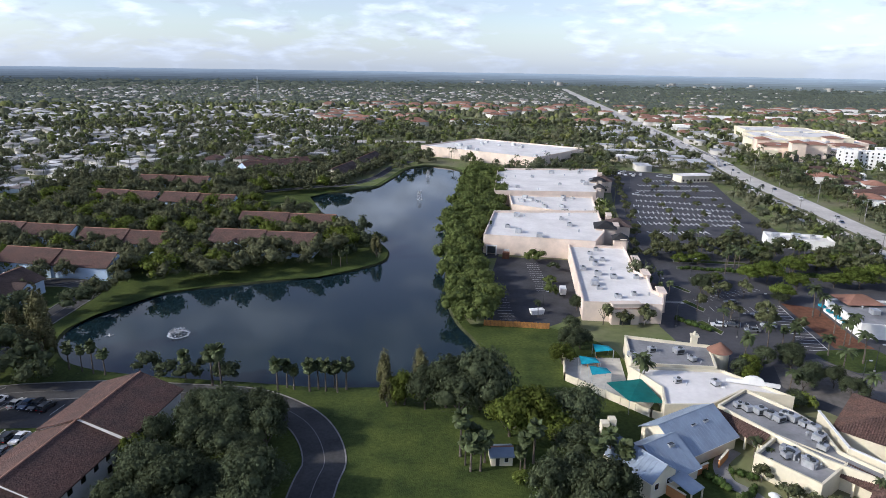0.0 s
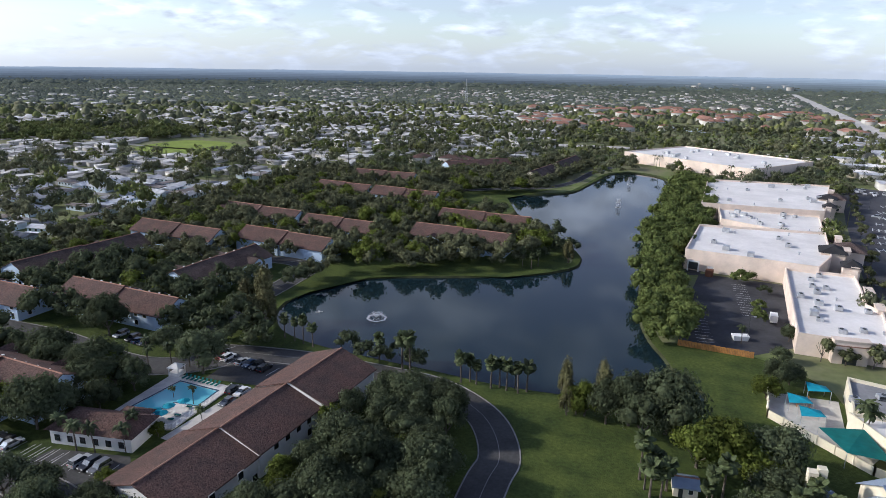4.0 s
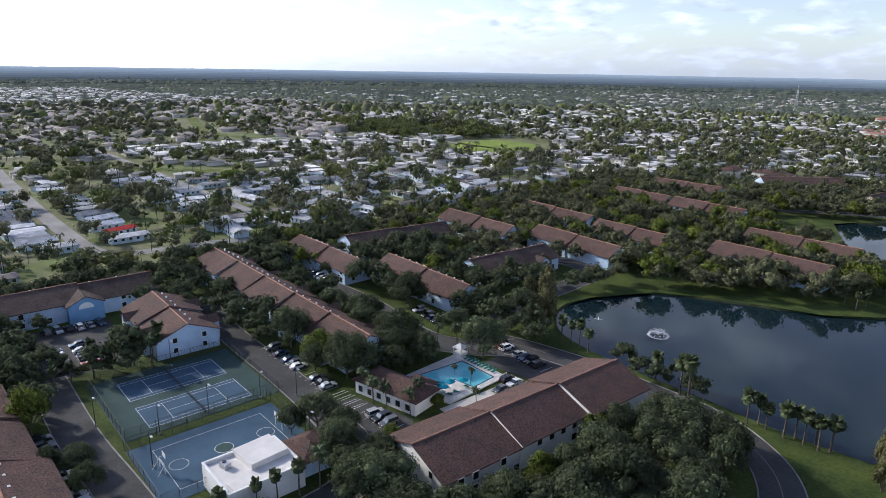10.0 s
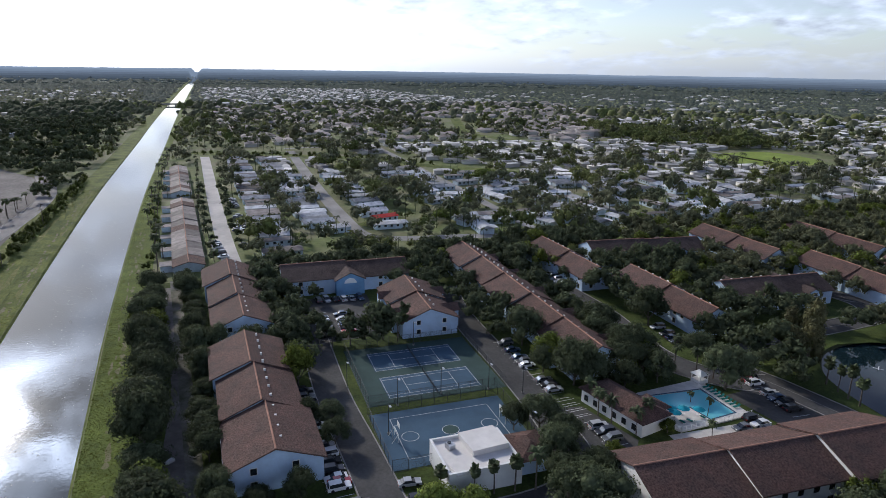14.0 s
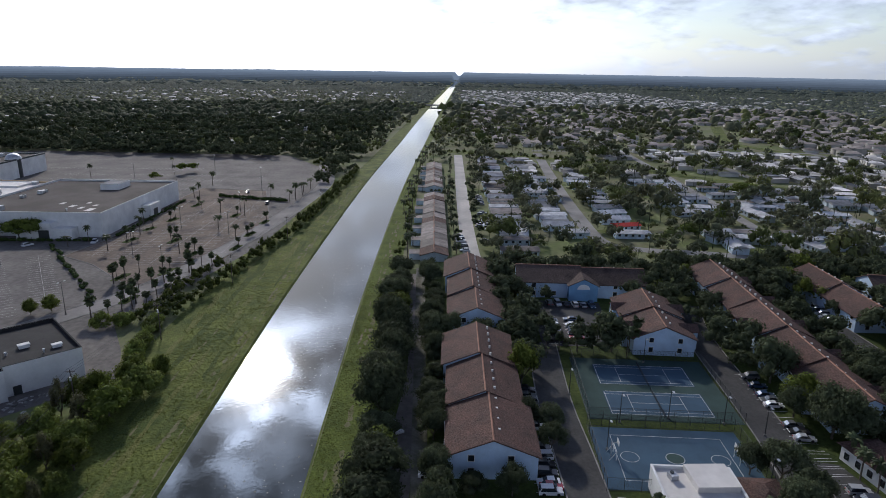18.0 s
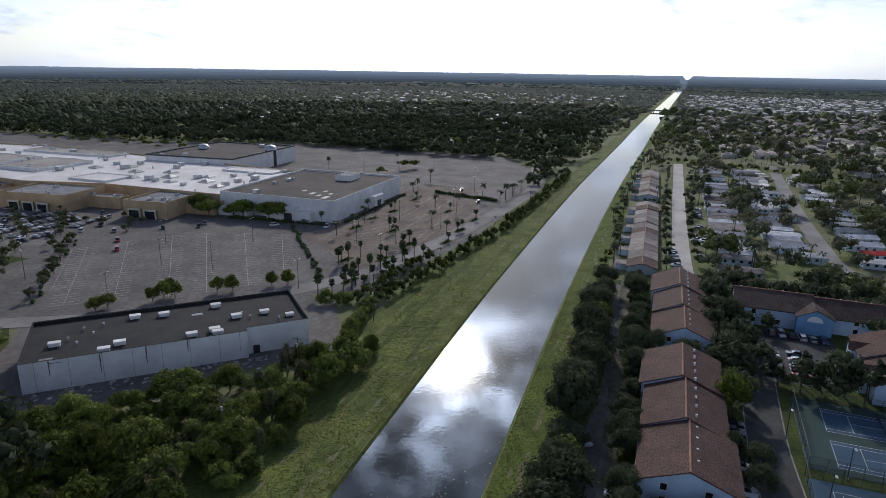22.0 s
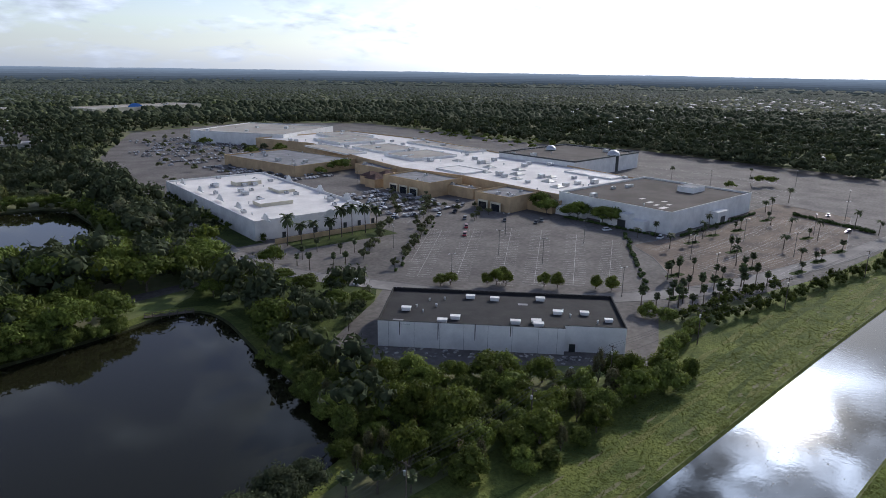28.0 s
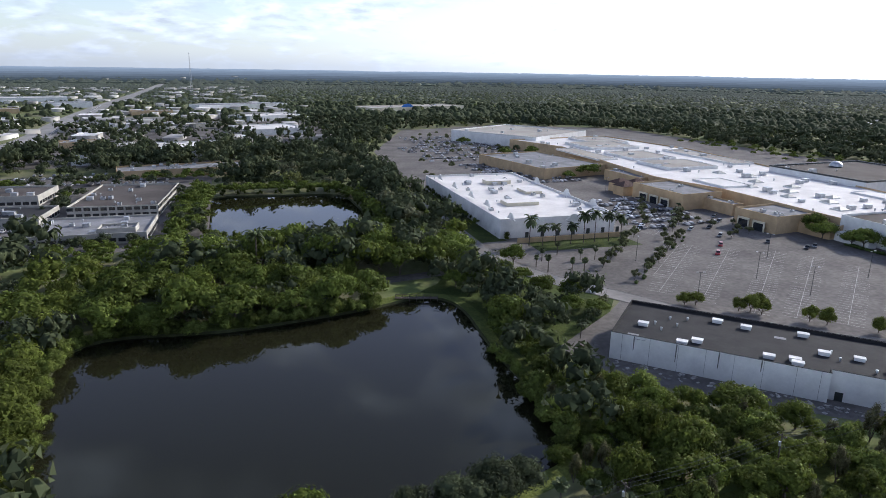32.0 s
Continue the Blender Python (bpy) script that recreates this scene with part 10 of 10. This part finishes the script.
house_field("far_houses", zone(150, [(290, 350), (330, 180), (700, 200), (800, 700), (520, 560)], 20), RNG, FARROOF_B, "houses beyond the highway", hi=(20, 14))
house_field("far_houses", zone(95, [(250, 640), (700, 680), (1000, 1500), (350, 1500)], 21), RNG, TILE_OR, "far terracotta roofs beyond the highway", lo=(16, 11), hi=(30, 16), rise=(2, 3.5), wall_h=(3.5, 6))
house_field("far_houses", zone(60, [(140, 520), (215, 520), (250, 900), (190, 900)], 17), RNG, HOMEROOF, "pale low shops along the highway", lo=(14, 10), hi=(30, 18), rise=(0.2, 0.8), wall_h=(4, 6))
house_field("far_houses", zone(60, [(262, 640), (330, 600), (420, 900), (300, 900)], 19), RNG, HOMEROOF, "pale low shops along the highway", lo=(14, 10), hi=(30, 18), rise=(0.2, 0.8), wall_h=(4, 6))
house_field("far_houses", zone(120, [(-250, 1450), (900, 1250), (1400, 2800), (-600, 2800)], 40), RNG, FARROOF_B, "far pale roofs on the plain", lo=(10, 8), hi=(22, 14), rise=(0.5, 1.5), wall_h=(3, 5))
house_field("far_houses", zone(260, [(-560, -100), (-1200, -80), (-2200, -50), (-2200, -900), (-1100, -800), (-640, -500)], 22), RNG, FARROOF, "scattered pale houses in the woods")
house_field("far_houses", zone(280, [(150, -700), (700, -500), (900, -2200), (-200, -2500), (-150, -1300)], 26), RNG, FARROOF, "far pale commercial roofs", lo=(12, 9), hi=(40, 18), rise=(0.2, 0.8), wall_h=(4, 6))
house_field("far_houses", zone(48, [(-130, -650), (150, -600), (150, -1300), (-200, -1300)], 26), RNG, FARROOF, "pale flat-roofed shops and warehouses", lo=(18, 12), hi=(52, 24), rise=(0.1, 0.4), wall_h=(4, 6))
house_field("far_houses", zone(260, [(-1000, 1400), (300, 1600), (500, 2600), (-1200, 2600)], 34), RNG, FARROOF_B, "far roofs on the plain", hi=(20, 13))

house_field("far_houses", zone(330, [(-900, 700), (-700, 1300), (-100, 1250), (300, 1600), (400, 2300), (-1300, 2300), (-2200, 900), (-1400, 800)], 18), RNG, FARROOF, "far pale roofs scattered over the plain", hi=(18, 12))
house_field("far_houses", zone(48, [(-870, 445), (-740, 420), (-610, 396), (-590, 440), (-700, 530), (-850, 490)], 13), RNG, FARROOF_B, "pale two-storey houses behind a line of trees", lo=(10, 8), hi=(16, 11), wall_h=(5, 6), rise=(1.5, 2.5))
sky_pts = np.array([(-math.sin(radians(a)) * r, math.cos(radians(a)) * r) for a, r in zip(np.concatenate([RNG.uniform(-38, -2, 96), RNG.uniform(-26, -18, 30), RNG.uniform(176, 192, 14)]), RNG.uniform(3300, 4700, 140))])
house_field("far_city", sky_pts, RNG, FARROOF, "pale far city blocks on the horizon", lo=(14, 10), hi=(34, 20), wall_h=(8, 22), rise=(0.1, 0.4))


for key, rows in LATER.items():
    r = np.array(rows)
    tmpl = [crown_arrays(700 + k, *{"bush": (3.6, 4.6, 0.3, 8, 170, 0.62), "shade": (6.6, 5.0, 2.6, 12, 260, 1.0), "lakeside": (5.4, 5.8, 1.6, 13, 420, 0.78)}.get(key, (5.4, 6.2, 2.0, 12, 400, 0.74)), core=0.68) for k in range(4)]
    # "grey" oaks get the paler leaf colour that stands for front light
    scatter("far_oaks", tmpl, r[:, :2], r[:, 2], RNG, {"oak": LEAF_OAK, "plaza": LEAF_LOT, "grey": LEAF_OAK_LIT, "lakeside": LEAF_SIDE, "lot": LEAF_LOT, "bush": LEAF_BUSH, "shade": LEAF_SHADE}.get(key, LEAF_GREEN), "dense trees round the lake and among far flats")
LOW = [crown_arrays(520 + k, 4.6, 5.4, 0.6, 3, 30, 1.35, core=0.78) for k in range(7)]


def grow(P, lo, hi):
    """Sizes that follow patches of old and young trees; thins the young ones out."""
    q = np.array([noise.noise(Vector((x / 130, y / 130, 0))) for x, y in P])
    big = RNG.random(len(P)) < 0.25 + 0.5 * np.clip(q, 0, 1)
    S = np.where(big, RNG.uniform(0.9, 1.25, len(P)) * hi, RNG.uniform(0.7, 1.6, len(P)) * lo)
    near = (np.hypot(P[:, 0], P[:, 1]) < 640) & (P[:, 1] > 20)
    k = near | (P[:, 1] < -60) | (RNG.random(len(P)) < np.clip(0.78 + 0.5 * q, 0.3, 1))
    homes = (P[:, 0] < -0.6 * P[:, 1]) & (P[:, 1] > 0)
    close = np.hypot(P[:, 0], P[:, 1]) < 640
    k &= ~homes | (RNG.random(len(P)) < np.where(close, 0.95, 0.75))
    S = np.where(homes, S * np.where(RNG.random(len(P)) < 0.16, 1.6, np.where(close, 1.1, 0.85)), S)
    return P[k], S[k]


def thin(P):
    """Shops leave less room for trees than the woods do."""
    shops = (P[:, 0] > -150) & (P[:, 1] < -550)
    return P[RNG.random(len(P)) < np.where(shops, 0.3, 1.0)]


def two_tone(name, templates, P, S, label):
    """Dark and sunny crowns mixed."""
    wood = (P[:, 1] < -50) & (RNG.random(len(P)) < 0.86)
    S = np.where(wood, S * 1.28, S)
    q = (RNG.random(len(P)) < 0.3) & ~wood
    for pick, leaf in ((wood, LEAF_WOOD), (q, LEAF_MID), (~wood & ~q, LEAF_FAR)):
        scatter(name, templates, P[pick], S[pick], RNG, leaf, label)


keep([(-92, -258), (72, -258), (16, -425), (-92, -425)])
P1, S1 = grow(field(120, 620, 9.6), 0.62, 1.6)
S1 = S1 * np.where(P1[:, 1] < -230, 1.2, 0.88)
two_tone("woods", MID, P1, S1, "scattered dark and light green trees among houses")
BAND = field(620, 980, 8.0)
BAND = BAND[inside([(-800, 560), (-700, 520), (-600, 470), (-500, 540), (-480, 600), (-560, 680), (-640, 660)], BAND)]
scatter("tree_band", MID, BAND, RNG.uniform(1.1, 1.7, len(BAND)), RNG, LEAF_MID, "band of sunny broad trees beyond the mobile homes")
PP_ = field(250, 700, 20.0)
PP_ = PP_[PP_[:, 1] > 0]
scatter("far_palms", PALMS, PP_, RNG.uniform(0.9, 1.6, len(PP_)), RNG, LEAF_PALM, "slender palms among the mobile homes", cat="palms")
P2, S2 = grow(thin(field(620, 980, 9.2)), 0.7, 1.7)
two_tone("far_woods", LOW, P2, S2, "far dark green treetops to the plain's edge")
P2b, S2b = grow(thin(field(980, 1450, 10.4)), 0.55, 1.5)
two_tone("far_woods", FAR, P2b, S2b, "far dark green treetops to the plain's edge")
P3 = field(1450, 2900, 14.0)
P3 = P3[RNG.random(len(P3)) < np.where(P3[:, 1] > 60, 0.72, 1.0)]
# crowns on the sun's side darkened by colour for backlight, less so farther off
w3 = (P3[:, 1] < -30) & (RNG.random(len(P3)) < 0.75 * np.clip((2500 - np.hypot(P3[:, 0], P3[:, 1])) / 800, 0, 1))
for pick, leaf in ((w3, LEAF_WOOD), (~w3, LEAF_HAZE)):
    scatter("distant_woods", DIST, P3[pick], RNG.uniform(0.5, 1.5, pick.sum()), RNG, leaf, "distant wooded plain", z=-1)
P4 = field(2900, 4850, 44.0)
scatter("distant_woods", FLAT, P4, RNG.uniform(1.2, 2.8, len(P4)), RNG, LEAF_HAZE, "distant wooded plain", z=-0.5)

# last lines of land under the sky, their haze painted in as colour and glow
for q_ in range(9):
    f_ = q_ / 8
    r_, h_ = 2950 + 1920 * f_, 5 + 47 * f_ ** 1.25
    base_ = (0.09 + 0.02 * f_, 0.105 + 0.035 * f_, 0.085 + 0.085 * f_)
    # no lamp: the glow grows with distance to stand for haze
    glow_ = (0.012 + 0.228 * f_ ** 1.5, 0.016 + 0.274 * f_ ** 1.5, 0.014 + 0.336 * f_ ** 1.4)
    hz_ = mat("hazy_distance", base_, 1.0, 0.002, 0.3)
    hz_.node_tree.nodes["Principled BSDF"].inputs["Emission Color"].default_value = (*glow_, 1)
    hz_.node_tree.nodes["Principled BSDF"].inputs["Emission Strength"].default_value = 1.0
    ring = Shape()
    m = 1400
    hs = [h_ + h_ * 0.07 * noise.noise(Vector((k * 0.05, r_, 0))) + (3.4 - 1.6 * f_) * noise.noise(Vector((k * 0.9, r_, 3))) + 2.0 * noise.noise(Vector((k * 0.21, r_, 5))) for k in range(m)]
    for k in range(m):
        x_, y_ = r_ * math.cos(2 * math.pi * k / m), r_ * math.sin(2 * math.pi * k / m)
        if x_ < 0 and abs(y_ - (40 + (-1512 - x_) * 0.0674)) < 21:
            hs[k] = 0.5 if r_ < 4600 else 0.55 * h_
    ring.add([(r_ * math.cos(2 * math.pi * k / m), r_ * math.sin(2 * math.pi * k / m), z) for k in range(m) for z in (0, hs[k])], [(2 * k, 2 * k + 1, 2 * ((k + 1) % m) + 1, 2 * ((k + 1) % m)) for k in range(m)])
    tagged(part("backdrop", ring, hz_), "line of distant land, blue haze painted in as colour and glow", "backdrop", kind="structure")
